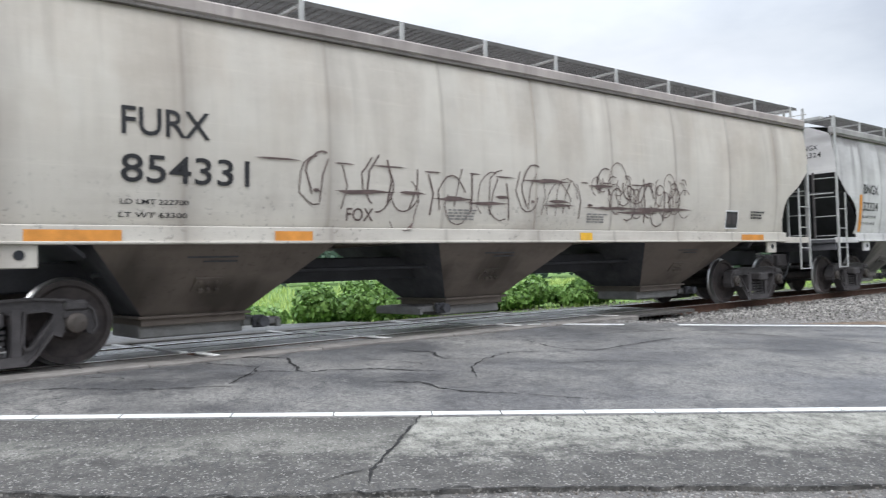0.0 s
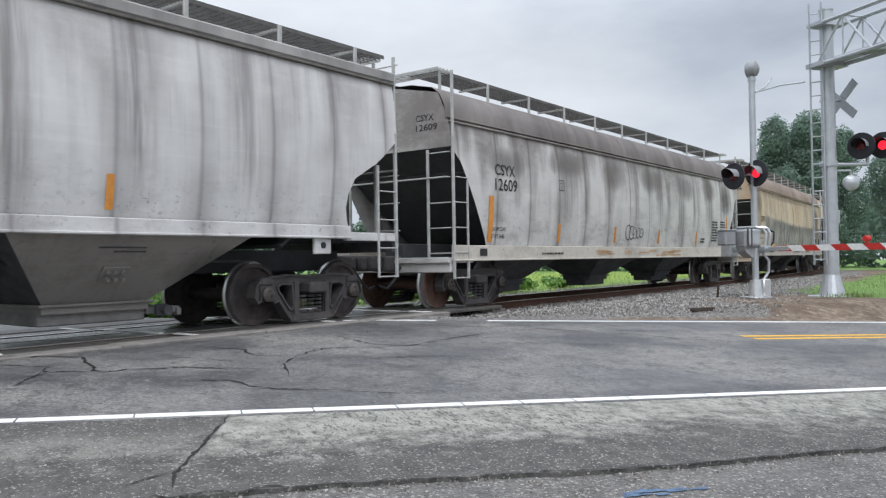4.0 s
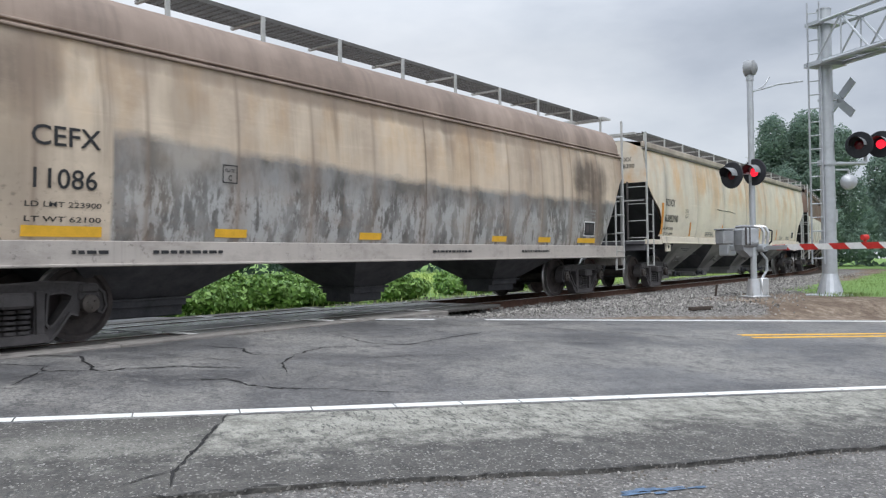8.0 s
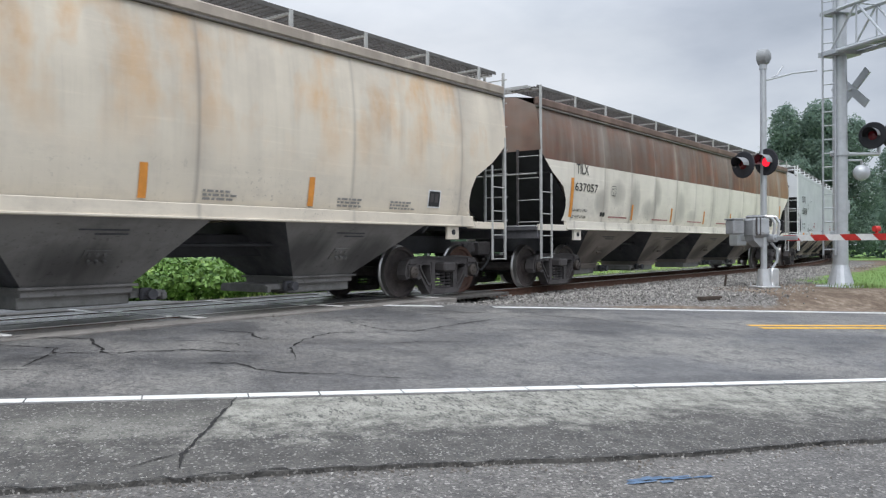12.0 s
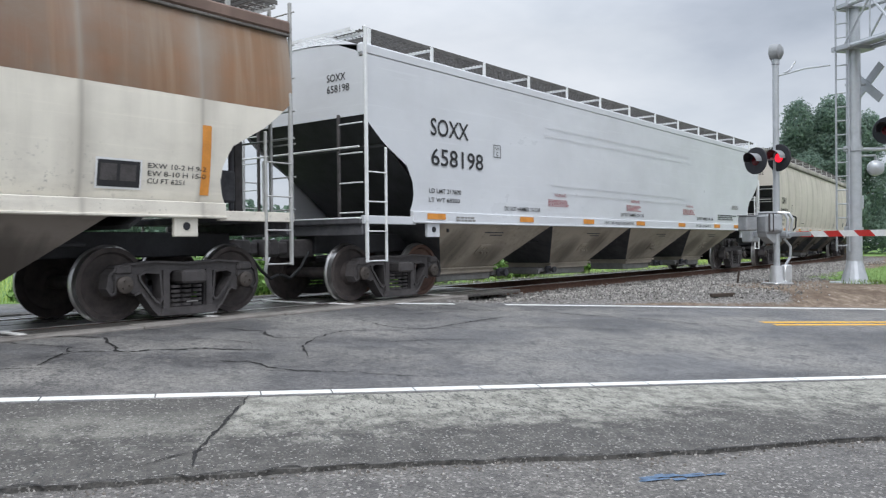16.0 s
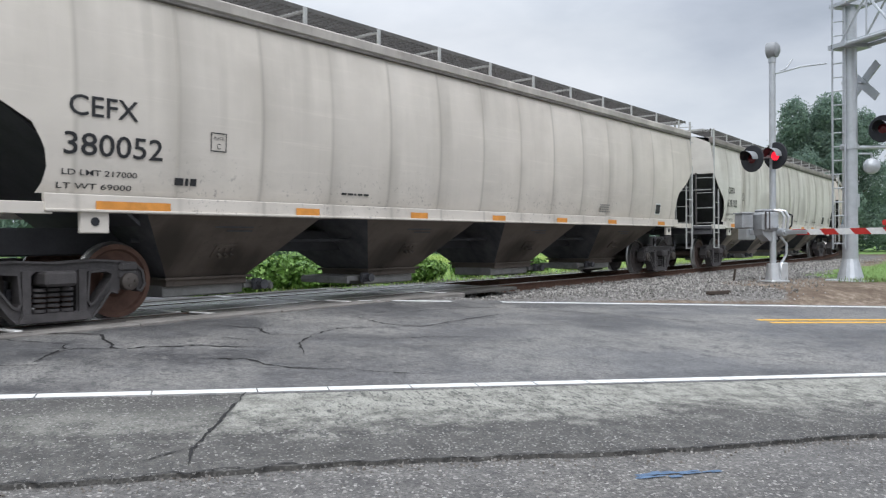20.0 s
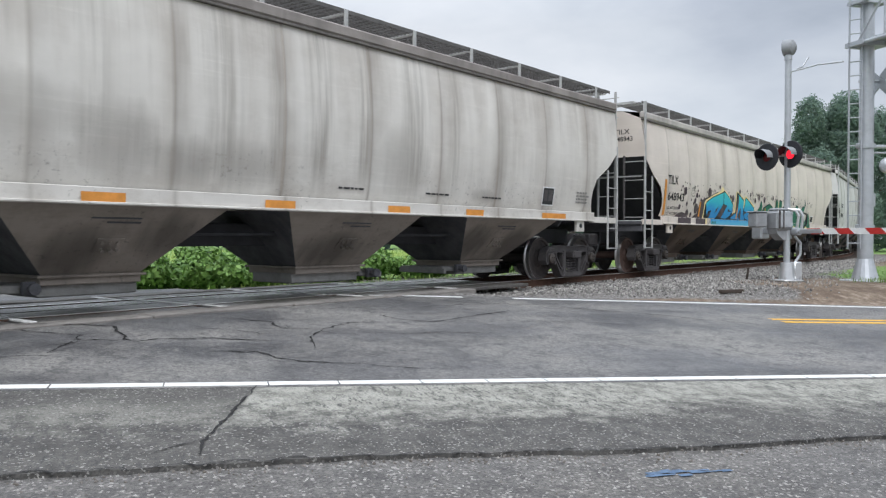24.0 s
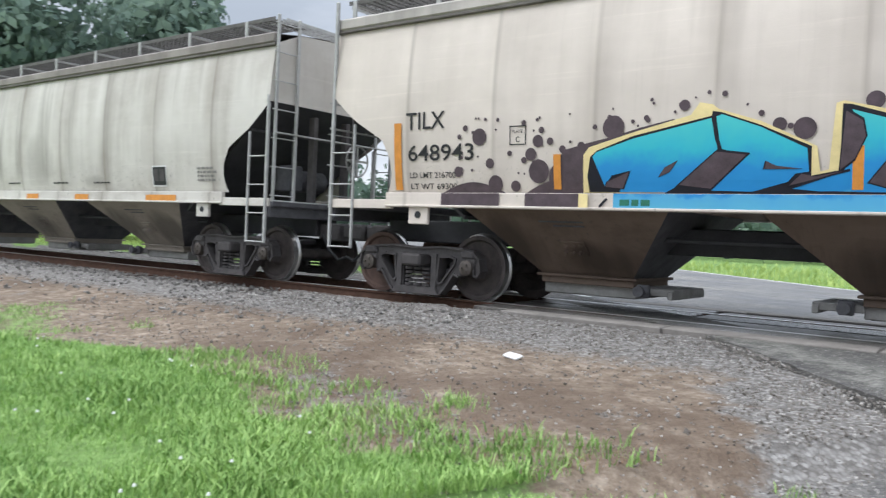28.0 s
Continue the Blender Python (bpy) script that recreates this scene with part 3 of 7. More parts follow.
def chamfered(x, y, z, c):
    """A box with its twelve edges cut off."""
    bm = bmesh.new()
    bmesh.ops.create_cube(bm, size=2)
    for v in bm.verts:
        v.co = Vector((v.co.x * x, v.co.y * y, v.co.z * z))
    bmesh.ops.bevel(bm, geom=bm.edges[:], offset=c, segments=1, affect="EDGES")
    bm.verts.index_update()
    out = [v.co.copy() for v in bm.verts], [tuple(v.index for v in f.verts) for f in bm.faces]
    bm.free()
    return out


def part(name, shape, mats, parent=None, label="", smooth=False, at=None):
    me = shape if isinstance(shape, bpy.types.Mesh) else shape.mesh(name, mats, smooth)
    ob = new(name, me)
    ob.parent = parent
    if at is not None:
        ob.matrix_basis = at
    if label:
        ob["label"] = label
    return ob


def thing(name, label, category, group="", kind="", at=None):
    ob = new(name)
    if at is not None:
        ob.matrix_basis = at
    return tagged(ob, label, category, group, kind)


# ---- the plan ----
TH = 34.795
DT = 10.018
TD = Vector((math.cos(radians(TH)), math.sin(radians(TH)), 0))
TN = Vector((-TD.y, TD.x, 0))
NEAR_Y, EDGE_Y, FAR_Y = 6.33, 4.48, 12.15


CURVE_AT, CURVE_R, CURVE_TURN = 28.0, 165.0, 0.42


def bend(s):
    """How far the track has turned to its left after s metres: straight, then a long curve, then straight."""
    return max(0.0, min(CURVE_TURN, (s - CURVE_AT) / CURVE_R))


def along(s, q=0.0, z=0.0):
    """A point s metres along the track and q metres beyond its middle."""
    a = bend(s)
    rest = max(0.0, s - CURVE_AT - CURVE_R * CURVE_TURN)
    u = min(s, CURVE_AT) + CURVE_R * math.sin(a) + rest * math.cos(a) - q * math.sin(a)
    v = CURVE_R * (1 - math.cos(a)) + rest * math.sin(a) + q * math.cos(a)
    return TD * u + TN * (DT + v) + Vector((0, 0, z))


def across(x, y):
    """How far a point lies beyond the middle of the track."""
    u = TD.x * x + TD.y * y - CURVE_AT
    k = max(0.0, min(u, CURVE_R * CURVE_TURN))
    return TN.x * x + TN.y * y - DT - k * k / (2 * CURVE_R) - max(0.0, u - k) * CURVE_TURN


def road_z(x, y):
    """The paved surface: flush with the rails, falling away on both approaches."""
    q = across(x, y)
    return -(0.065 if q < 0 else 0.01) * max(0.0, min(abs(q), 14.5) - 1.45)


def far_y(x):
    return 12.45 - 0.05 * x + 2.2 * max(0.0, min(1.0, (2.0 - x) / 2.5)) + 0.16 * max(0.0, min(60.0, -x - 5.0))


def edge_y(x):
    return 4.48 + 0.04 * math.sin(x * 1.7) + 0.035 * noise.noise(Vector((x * 3.3, 0, 7))) + 0.03 * noise.noise(Vector((x * 9.0, 0, 2))) + (0.1 * max(0, -x - 1.0) ** 1.12 if x > -7.4 else 0.84)


def step(a, b, x):
    t = max(0.0, min(1.0, (x - a) / (b - a)))
    return t * t * (3 - 2 * t)


def earth_z(x, y):
    """The unpaved ground."""
    q = across(x, y)
    z = road_z(x, y)
    s = TD.x * x + TD.y * y
    if y > far_y(x) + 0.3 and q < 0 or y > far_y(x) + 0.3:
        bank = -0.06 - 0.02 * max(0, -q - 6.5) if q < 0 else -0.16 - 0.02 * min(8, max(0, q - 2))
        z = z + (bank - z) * step(0.2, 1.3, y - far_y(x))
    if q > 0 and not (y < far_y(x) + 0.6):
        z = min(z, -0.16)
    in_road = edge_y(x) - 0.1 < y < far_y(x) + 0.1
    if abs(q) < (1.68 if -9 < s < 11 and q < 0 else 2.4) and not in_road:
        z = min(z, -0.17 - 0.03 * noise.noise(Vector((x * 2, y * 2, 0))))
    if in_road or (y < edge_y(x) and x > -3.7 and y > -6):
        return z - 0.13
    z += 0.035 * noise.noise(Vector((x * 0.7, y * 0.7, 3))) + 0.012 * noise.noise(Vector((x * 3.1, y * 3.1, 5)))
    far = max(0.0, math.hypot(x, y) - 45)
    return z - 0.012 * min(far, 60)


def grass_edge(x):
    """How far from the eye's row the near grass reaches."""
    pts = ((-30, -9.0), (-16, -6.0), (-11.5, -3.3), (-9.4, -2.1), (-7.9, -0.2), (-6.3, 0.4), (-5.2, 0.85), (-4.5, 1.25), (-3.7, 1.95), (-2.0, 2.2))
    for (a, ya), (c, yc) in zip(pts, pts[1:]):
        if x <= c:
            return ya + (yc - ya) * max(0.0, x - a) / (c - a)
    return pts[-1][1]


def cover(x, y):
    """How grassy and how stony the ground is at a point."""
    q, s = across(x, y), TD.x * x + TD.y * y
    w = noise.noise(Vector((x * 0.5, y * 0.5, 1))) * 0.9
    stone = 1.0 if abs(q) < 2.9 + 0.5 * w else max(0.0, 1 - (abs(q) - 2.9) / 1.4)
    if q < 0 and y > far_y(x):
        bare = step(10.6, 11.8, x + w) * step(16.4, 15.4, y + 0.5 * w)
        stone = max(stone, step(-6.6, -5.2, q + 0.5 * w) * step(26, 18, x - w * 2) * step(0.15, 0.5, y - far_y(x)) * (1 - 0.85 * bare))
        grass = step(14.2, 15.4, x + 0.8 * w) * step(-3.9, -5.4, q + 0.4 * w)
        return grass, stone * (1 - grass)
    if q > 0:
        return step(2.4, 3.6, q + w), stone
    # the near side, towards the eye
    b = grass_edge(x)
    v = w + 0.9 * noise.noise(Vector((x * 1.6, y * 1.6, 2))) + 0.5 * noise.noise(Vector((x * 4.2, y * 4.2, 6)))
    grass = step(0.3, -0.3, y - b + 0.42 * v) * step(-2.6, -3.7, x + 0.5 * w)
    if x < -9:
        grass = max(grass, 0.5 * step(-4.4, -5.8, q + v))
    stone = max(stone * 0.8, 0.95 * step(-0.45, 0.45, y - 6.2 + 0.667 * (x + 8.4) + 0.5 * v))
    stone = max(stone, 0.75 * step(-3.9, -2.5, q + 0.6 * v), 0.45 * step(-0.1, 0.5, v))
    return grass, stone * (1 - grass)


def lines(lo, hi, step_near, near, grow=1.16):
    out, v, d = [], near[0], step_near
    while v <= near[1]:
        out.append(v)
        v += step_near
    while v < hi:
        out.append(v)
        d *= grow
        v += d
    v, d = near[0] - step_near, step_near
    while v > lo:
        out.insert(0, v)
        d *= grow
        v -= d
    return [lo] + out + [hi]


def sheet(name, xs, ys, zfun, mat):
    nx, ny = len(xs), len(ys)
    verts = [(x, y, zfun(x, y)) for y in ys for x in xs]
    faces = [(j * nx + i, j * nx + i + 1, (j + 1) * nx + i + 1, (j + 1) * nx + i) for j in range(ny - 1) for i in range(nx - 1)]
    me = bpy.data.meshes.new(name)
    me.from_pydata(verts, [], faces)
    me.materials.append(mat)
    me.shade_smooth()
    return me


def make_ground():
    xs, ys = lines(-900, 900, 0.3, (-17, 26)), lines(-600, 1200, 0.3, (-6, 24))
    me = sheet("ground", xs, ys, earth_z, M_GROUND)
    g, s = me.attributes.new("grass", "FLOAT", "POINT"), me.attributes.new("stone", "FLOAT", "POINT")
    vals = [cover(v.co.x, v.co.y) for v in me.vertices]
    g.data.foreach_set("value", [a for a, _ in vals])
    s.data.foreach_set("value", [b for _, b in vals])
    tagged(new("ground", me), "grassy ground with bare earth and crushed stone by the track", "ground", kind="structure")


def strip(name, xs, y0, y1, rows, lift, mat, skirt=0.08, zfun=road_z):
    """A paved strip between two curves of x, with a skirt down its edges."""
    sh = Shape()
    grid = []
    for k in range(rows + 1):
        grid.append([(x, y0(x) + (y1(x) - y0(x)) * k / rows) for x in xs])
    pts = [(x, y, zfun(x, y) + lift) for row in grid for x, y in row]
    nx = len(xs)
    faces = [(j * nx + i, j * nx + i + 1, (j + 1) * nx + i + 1, (j + 1) * nx + i) for j in range(rows) for i in range(nx - 1)]
    sh.add(pts, faces)
    for row in (grid[0], grid[-1]):
        a = [(x, y, zfun(x, y) + lift) for x, y in row]
        b = [(x, y, zfun(x, y) + lift - skirt) for x, y in row]
        sh.add(a + b, [(i, i + 1, nx + i + 1, nx + i) for i in range(nx - 1)])
    me = sh.mesh(name, mat, recalc=False)
    me.shade_smooth()
    me.set_sharp_from_angle(angle=radians(30))
    return me


def make_road():
    xs = lines(-300, 320, 0.2, (-14, 18), 1.12)
    me = strip("road", xs, lambda x: NEAR_Y - 0.1, lambda x: far_y(x) + 0.12, 44, 0.0, M_ROAD, zfun=lambda x, y: road_z(x, y) - 0.1 * step(1.74, 1.5, abs(across(x, y))))
    road = tagged(new("road", me), "grey patched two-lane asphalt road over the tracks", "road", kind="structure")
    me = strip("road_shoulder", lines(-300, 320, 0.1, (-9, 9), 1.12), edge_y, lambda x: NEAR_Y - 0.1, 8, -0.004, M_SHOULDER, 0.22)
    tagged(new("road_shoulder", me), "worn pale asphalt shoulder with a broken edge", "shoulder", kind="structure")
    pad = strip("pavement", lines(-4.9, 90, 0.15, (-4.7, 9), 1.15), lambda x: -7.0, lambda x: edge_y(x) + 0.03, 30, -0.032, M_PAD,
                zfun=lambda x, y: road_z(x, y) - 0.25 * step(-2.7, -4.4, x + 1.3 * noise.noise(Vector((x * 1.1, y * 1.1, 4))) + 0.4 * noise.noise(Vector((x * 5, y * 5, 9)))))
    tagged(new("pavement", pad), "dark coarse asphalt pull-off strewn with grit", "pavement", kind="structure")

    def line(name, y0, y1, x0, x1, mat, label, gaps=()):
        xl = [x0 + (x1 - x0) * i / max(1, int((x1 - x0) / 0.4)) for i in range(int((x1 - x0) / 0.4) + 1)]
        sh = strip(name, xl, y0, y1, 1, 0.005, mat, 0.004)
        tagged(new(name, sh), label, "road marking", kind="structure")

    rnd = random.Random(4)
    x = -5.24
    while x < 60:
        ln = rnd.uniform(0.45, 0.85) if x < 9 else 8.0
        line("edge_line", lambda t: NEAR_Y - 0.055, lambda t: NEAR_Y + 0.055, x, x + ln, M_WHITE_LINE, "white thermoplastic edge line with hairline breaks")
        x += ln + 0.012
    line("edge_line", lambda t: NEAR_Y - 0.055, lambda t: NEAR_Y + 0.055, -60, -11.5, M_WHITE_LINE, "white thermoplastic edge line with hairline breaks")
    for a, b in ((2.4, 3.9), (4.75, 70)):
        line("edge_line", lambda t: far_y(t) - 0.14, lambda t: far_y(t) - 0.04, a, b, M_WHITE_LINE, "worn white edge line on the far side")
    line("edge_line", lambda t: far_y(t) - 0.14, lambda t: far_y(t) - 0.04, -60, -4.5, M_WHITE_LINE, "worn white edge line on the far side")
    for o in (0.0, 0.27):
        line("centre_line", lambda t, o=o: 9.78 + o, lambda t, o=o: 9.89 + o, 8.1, 60, M_YELLOW_LINE, "yellow centre line of the road")

    def crack(path, w, seed, grow=1):
        """A ragged filled crack along a rough path."""
        r = random.Random(seed)
        pts = []
        for (ax, ay), (bx, by) in zip(path, path[1:]):
            n = max(2, int(math.hypot(bx - ax, by - ay) / 0.05))
            for i in range(n):
                t = i / n
                pts.append((ax + (bx - ax) * t + 0.05 * noise.noise(Vector((ax + i * 0.21, seed, 1))) + r.gauss(0, 0.007), ay + (by - ay) * t + 0.06 * noise.noise(Vector((ax + i * 0.21, seed, 5))) + r.gauss(0, 0.009)))
        sh, up, dn = Shape(), [], []
        for i, (x, y) in enumerate(pts):
            k = 0.62 * w * r.uniform(0.2, 1.7) * (0.35 + min(1, min(i, len(pts) - 1 - i) / 5))
            a, b = pts[max(0, i - 1)], pts[min(len(pts) - 1, i + 1)]
            d = Vector((b[0] - a[0], b[1] - a[1]))
            d = Vector((-d.y, d.x)).normalized() * k / 2
            for lst, sg in ((up, 1), (dn, -1)):
                px, py = x + sg * d.x, y + sg * d.y
                lst.append((px, py, road_z(px, py) + (0.006 if py > NEAR_Y - 0.1 else 0.003)))
        n = len(pts)
        sh.add(up + dn, [(i, i + 1, n + i + 1, n + i) for i in range(n - 1)])
        tagged(part("crack", sh, M_CRACK), "dark ragged crack in the asphalt", "crack", "cracks in the road", "structure")

    crack([(0.36, 6.26), (0.22, 5.76), (0.1, 5.33), (-0.02, 4.94), (-0.05, 4.55)], 0.02, 1)
    crack([(-0.02, 4.94), (-0.3, 4.7), (-0.5, 4.66)], 0.014, 2)
    crack([(-3.4, 9.5), (-1.62, 8.67), (-1.2, 8.48), (-1.19, 8.24), (-1.33, 7.57)], 0.024, 3)
    crack([(-1.9, 9.2), (-0.97, 9.07), (-0.73, 8.18), (-0.08, 8.34), (0.67, 8.19)], 0.03, 4)
    crack([(-1.3, 8.25), (-0.73, 8.18)], 0.03, 5)
    crack([(-0.02, 7.61), (0.45, 7.64), (0.6, 7.3), (1.1, 7.05)], 0.03, 6)
    crack([(0.16, 9.74), (0.71, 9.41), (0.77, 9.01), (1.22, 8.91), (1.6, 9.4), (2.1, 9.5)], 0.026, 7)
    crack([(1.22, 8.91), (1.03, 8.4), (1.01, 7.83), (0.87, 7.79)], 0.026, 8)
    crack([(2.0, 10.4), (2.3, 9.7), (2.7, 9.55), (3.4, 10.1), (4.2, 10.7)], 0.025, 9)
    crack([(5.0, 11.2), (6.4, 10.4), (6.9, 9.9), (7.6, 9.6)], 0.025, 10)
    crack([(-6.0, 10.2), (-4.6, 9.4), (-3.6, 9.2), (-2.6, 8.1)], 0.03, 11)
    crack([(-3.1, 7.4), (-1.9, 7.35), (-1.2, 7.5)], 0.02, 12)
    crack([(3.5, 11.6), (4.5, 11.3), (5.4, 11.55)], 0.022, 13)
    crack([(6.2, 6.1), (6.5, 5.6), (7.3, 5.3)], 0.02, 14)
    for k, (x, y, a, ln) in enumerate(((-2.4, 8.9, 0.2, 1.5), (-0.2, 9.0, -0.5, 1.0), (0.5, 7.2, -0.3, 1.6), (1.9, 8.6, 0.1, 1.3), (2.8, 10.9, 0.3, 1.8), (-1.4, 7.9, 0.6, 0.8), (3.9, 9.7, -0.2, 1.7), (6.2, 11.3, 0.1, 1.6), (1.5, 10.6, 0.2, 1.2), (-3.0, 8.0, -0.3, 1.1))):
        crack([(x, y), (x + ln * 0.5 * math.cos(a), y + ln * 0.5 * math.sin(a) + 0.1), (x + ln * math.cos(a), y + ln * math.sin(a))], 0.014, 40 + k)
    crack([(5.0, 3.9), (5.7, 3.5), (6.6, 3.3)], 0.02, 15)
    # dark seam where the shoulder breaks off above the pull-off
    crack([(x * 0.4 - 4.4, edge_y(x * 0.4 - 4.4) - 0.01) for x in range(0, 40)], 0.012, 16)
    r = random.Random(8)
    sh = Shape()
    for i in range(15):
        x, y = r.uniform(2.45, 2.98), 4.06 + r.uniform(-0.05, 0.05)
        a, k = r.uniform(0.02, 0.1), r.uniform(0.008, 0.02)
        z = road_z(x, y) - 0.026
        sh.add([(x - a, y - k, z), (x + a, y - k, z), (x + a, y + k, z), (x - a, y + k, z)], [(0, 1, 2, 3)])
    tagged(part("survey_mark", sh, M_BLUE_MARK), "smudged blue survey paint on the asphalt", "paint mark", kind="structure")


def make_track():
    for q, nm in ((-0.7525, "near"), (0.7525, "far")):
        prof = [(-0.075, -0.172), (0.075, -0.172), (0.075, -0.155), (0.012, -0.135), (0.012, -0.045), (0.037, -0.035), (0.037, -0.006), (0.028, 0.0), (-0.028, 0.0), (-0.037, -0.006), (-0.037, -0.035), (-0.012, -0.045), (-0.012, -0.135), (-0.075, -0.155)]
        sh = Shape()
        n = len(prof)
        stops = [-160, CURVE_AT] + [CURVE_AT + 3.0 * k for k in range(1, 25)] + [320]
        pts = [along(s, q + u, z) for s in stops for u, z in prof]
        for i in range(n):
            sh.add(pts, [(k * n + i, k * n + (i + 1) % n, (k + 1) * n + (i + 1) % n, (k + 1) * n + i) for k in range(len(stops) - 1)], 1 if i in (6, 7, 8) else 0)
        tagged(part("rail", sh, [M_RAIL, M_RAIL_TOP]), "rusty steel rail with a polished head", "rail", "rails of the track", "structure")
    tie_mesh = Shape().box((0, 0, 0), (0.23, 2.6, 0.18), 0, None, 0.015).mesh("tie", M_TIE)
    ties = tagged(new("track_bed", Shape().box((0, 0, 0), (0.2, 0.2, 0.02)).mesh("track_bed", M_TIE)), "creosoted wooden ties under the rails", "ties", kind="structure")
    ties.matrix_basis = Matrix.Translation(along(30, 0, -0.3))
    inv = ties.matrix_basis.inverted()
    r = random.Random(2)
    s = -30.0
    while s < 75:
        if not -5.6 < s < 11.4:
            o = part("tie", tie_mesh, None, ties)
            o.matrix_basis = inv @ Matrix.Translation(along(s, 0, -0.262)) @ pose(0, 0, 0, 0, 0, TH + math.degrees(bend(s)) + r.uniform(-1.2, 1.2))
        s += 0.52
    # the crossing surface: asphalt between the rails, concrete edge panels outside
    cx = thing("crossing_surface", "dark weathered panels between and beside the rails", "crossing surface", kind="structure", at=Matrix.Translation(along(0)) @ pose(0, 0, 0, 0, 0, TH))
    joints = [Shape().box((0, q, -0.012), (0.085, w, 0.032), 0, None, 0.006).mesh("joint_strip", M_JOINT) for q, w in ((0.0, 1.3), (1.2, 0.75), (-1.07, 0.5))]
    for q0, q1 in ((-0.66, -0.02), (0.02, 0.66), (0.80, 1.34), (-1.34, -0.80)):
        pl = Shape().box((0, (q0 + q1) / 2, -0.04), (2.36, q1 - q0, 0.06), 0, None, 0.01).mesh("panel", M_CROSS)
        for k in range(8):
            part("panel", pl, None, cx, at=pose(-4.8 + 2.45 * k, 0, r.uniform(-0.004, 0.004), r.uniform(-0.3, 0.3)))
    for k in range(6):
        for me, ds in zip(joints, (0.0, -0.2, 0.1)):
            part("joint_strip", me, None, cx, "pale strip in the joint", at=pose(-1.12 + 2.45 * k + ds, 0, 0, 0, 0, r.uniform(-1.5, 1.5)))
    slab = thing("crossing_edge", "row of stained concrete panels edging the crossing", "crossing panel", kind="structure", at=Matrix.Translation(along(0)) @ pose(0, 0, 0, 0, 0, TH))
    pm = Shape().box((0, 0, 0), (2.06, 0.36, 0.09), 0, None, 0.012).mesh("panel", M_CONC)
    for q in (-1.52, 1.52):
        for i in range(8):
            part("panel", pm, None, slab, at=pose(-4.3 + 2.08 * i, q + r.uniform(-0.01, 0.01), -0.043 + r.uniform(-0.004, 0.004), r.uniform(-.4, .4), 0, 0))


def stones(name, label, spots, mat, group=""):
    """Loose angular stones at (x, y, z, size)."""
    r = random.Random(len(spots))
    base = [Vector(p) for p in ((1, 0, 0), (-1, 0, 0), (0, 1, 0), (0, -1, 0), (0, 0, 1), (0, 0, -1))]
    tri = [(0, 2, 4), (2, 1, 4), (1, 3, 4), (3, 0, 4), (2, 0, 5), (1, 2, 5), (3, 1, 5), (0, 3, 5)]
    v, f = [], []
    for x, y, z, k in spots:
        o = len(v)
        rot = Euler((r.uniform(0, 6), r.uniform(0, 6), r.uniform(0, 6))).to_matrix()
        sx, sy, sz = r.uniform(0.7, 1.3), r.uniform(0.6, 1.1), r.uniform(0.5, 0.9)
        for b in base:
            p = rot @ Vector((b.x * sx * k, b.y * sy * k, b.z * sz * k))
            v.append((x + p.x, y + p.y, z + p.z + k * 0.3))
        f += [tuple(i + o for i in t) for t in tri]
    me = bpy.data.meshes.new(name)
    me.from_pydata(v, [], f)
    me.materials.append(mat)
    tagged(new(name, me), label, name.replace("_", " "), kind="stuff")


def make_ballast():
    r = random.Random(11)
    spots = []
    for i in range(52000):
        s = r.uniform(11.2, 40) if i % 4 else r.uniform(-24, -5.2)
        q = r.gauss(0, 1.75)
        if abs(q) > 4.4 or (s > 11 and s < 14 and q < -2.6):
            continue
        p = along(s, q)
        if edge_y(p.x) < p.y < far_y(p.x) + 0.25:
            continue
        z = -0.2 + 0.05 * r.random() if abs(q) < 2.2 else earth_z(p.x, p.y)
        spots.append((p.x, p.y, z, r.uniform(0.016, 0.04)))
    for i in range(26000):
        x, y = r.uniform(5, 17.5), r.uniform(12.4, 19)
        q = across(x, y)
        g, st = cover(x, y)
        if q > -2.2 or r.random() > st or y < far_y(x) + 0.35 + 0.4 * r.random():
            continue
        spots.append((x, y, earth_z(x, y), r.uniform(0.012, 0.034)))
    stones("ballast", "loose grey crushed-stone ballast along the rails", spots, M_BALLAST)
    spots = []
    for i in range(64000):
        x, y = r.uniform(-12, -2.6), r.uniform(-1.5, 6.6)
        q = across(x, y)
        g, st = cover(x, y)
        if q > -1.8 or y > edge_y(x) - 0.1 or r.random() > 0.14 + 0.86 * st * st or r.random() < g:
            continue
        spots.append((x, y, earth_z(x, y), r.uniform(0.005, 0.016) * (1.6 if r.random() < 0.03 else 1)))
    for i in range(2600):
        x, y = r.uniform(-2.6, 7), r.uniform(1.9, 4.5)
        if y > edge_y(x) - 0.03:
            continue
        spots.append((x, y, road_z(x, y) - 0.032, r.uniform(0.003, 0.009)))
    for i in range(9000):
        x, y = -1.2 - abs(r.gauss(0, 1.1)), r.uniform(0.8, 4.7)
        if x < -4.2 or y > edge_y(x) - 0.03:
            continue
        spots.append((x, y, road_z(x, y) - 0.034, r.uniform(0.003, 0.011)))
    for i in range(600):
        x = r.uniform(-4, 6)
        y = edge_y(x) - abs(r.gauss(0, 0.09))
        spots.append((x, y, road_z(x, y) - 0.032, r.uniform(0.004, 0.014)))
    for i in range(1500):
        x = r.uniform(-5, 7)
        y = edge_y(x) + 0.02 + abs(r.gauss(0, 0.28))
        spots.append((x, y, road_z(x, y) - 0.004, r.uniform(0.002, 0.006)))
    stones("gravel", "loose grit and pale chips on earth and asphalt", spots, M_PEBBLE)


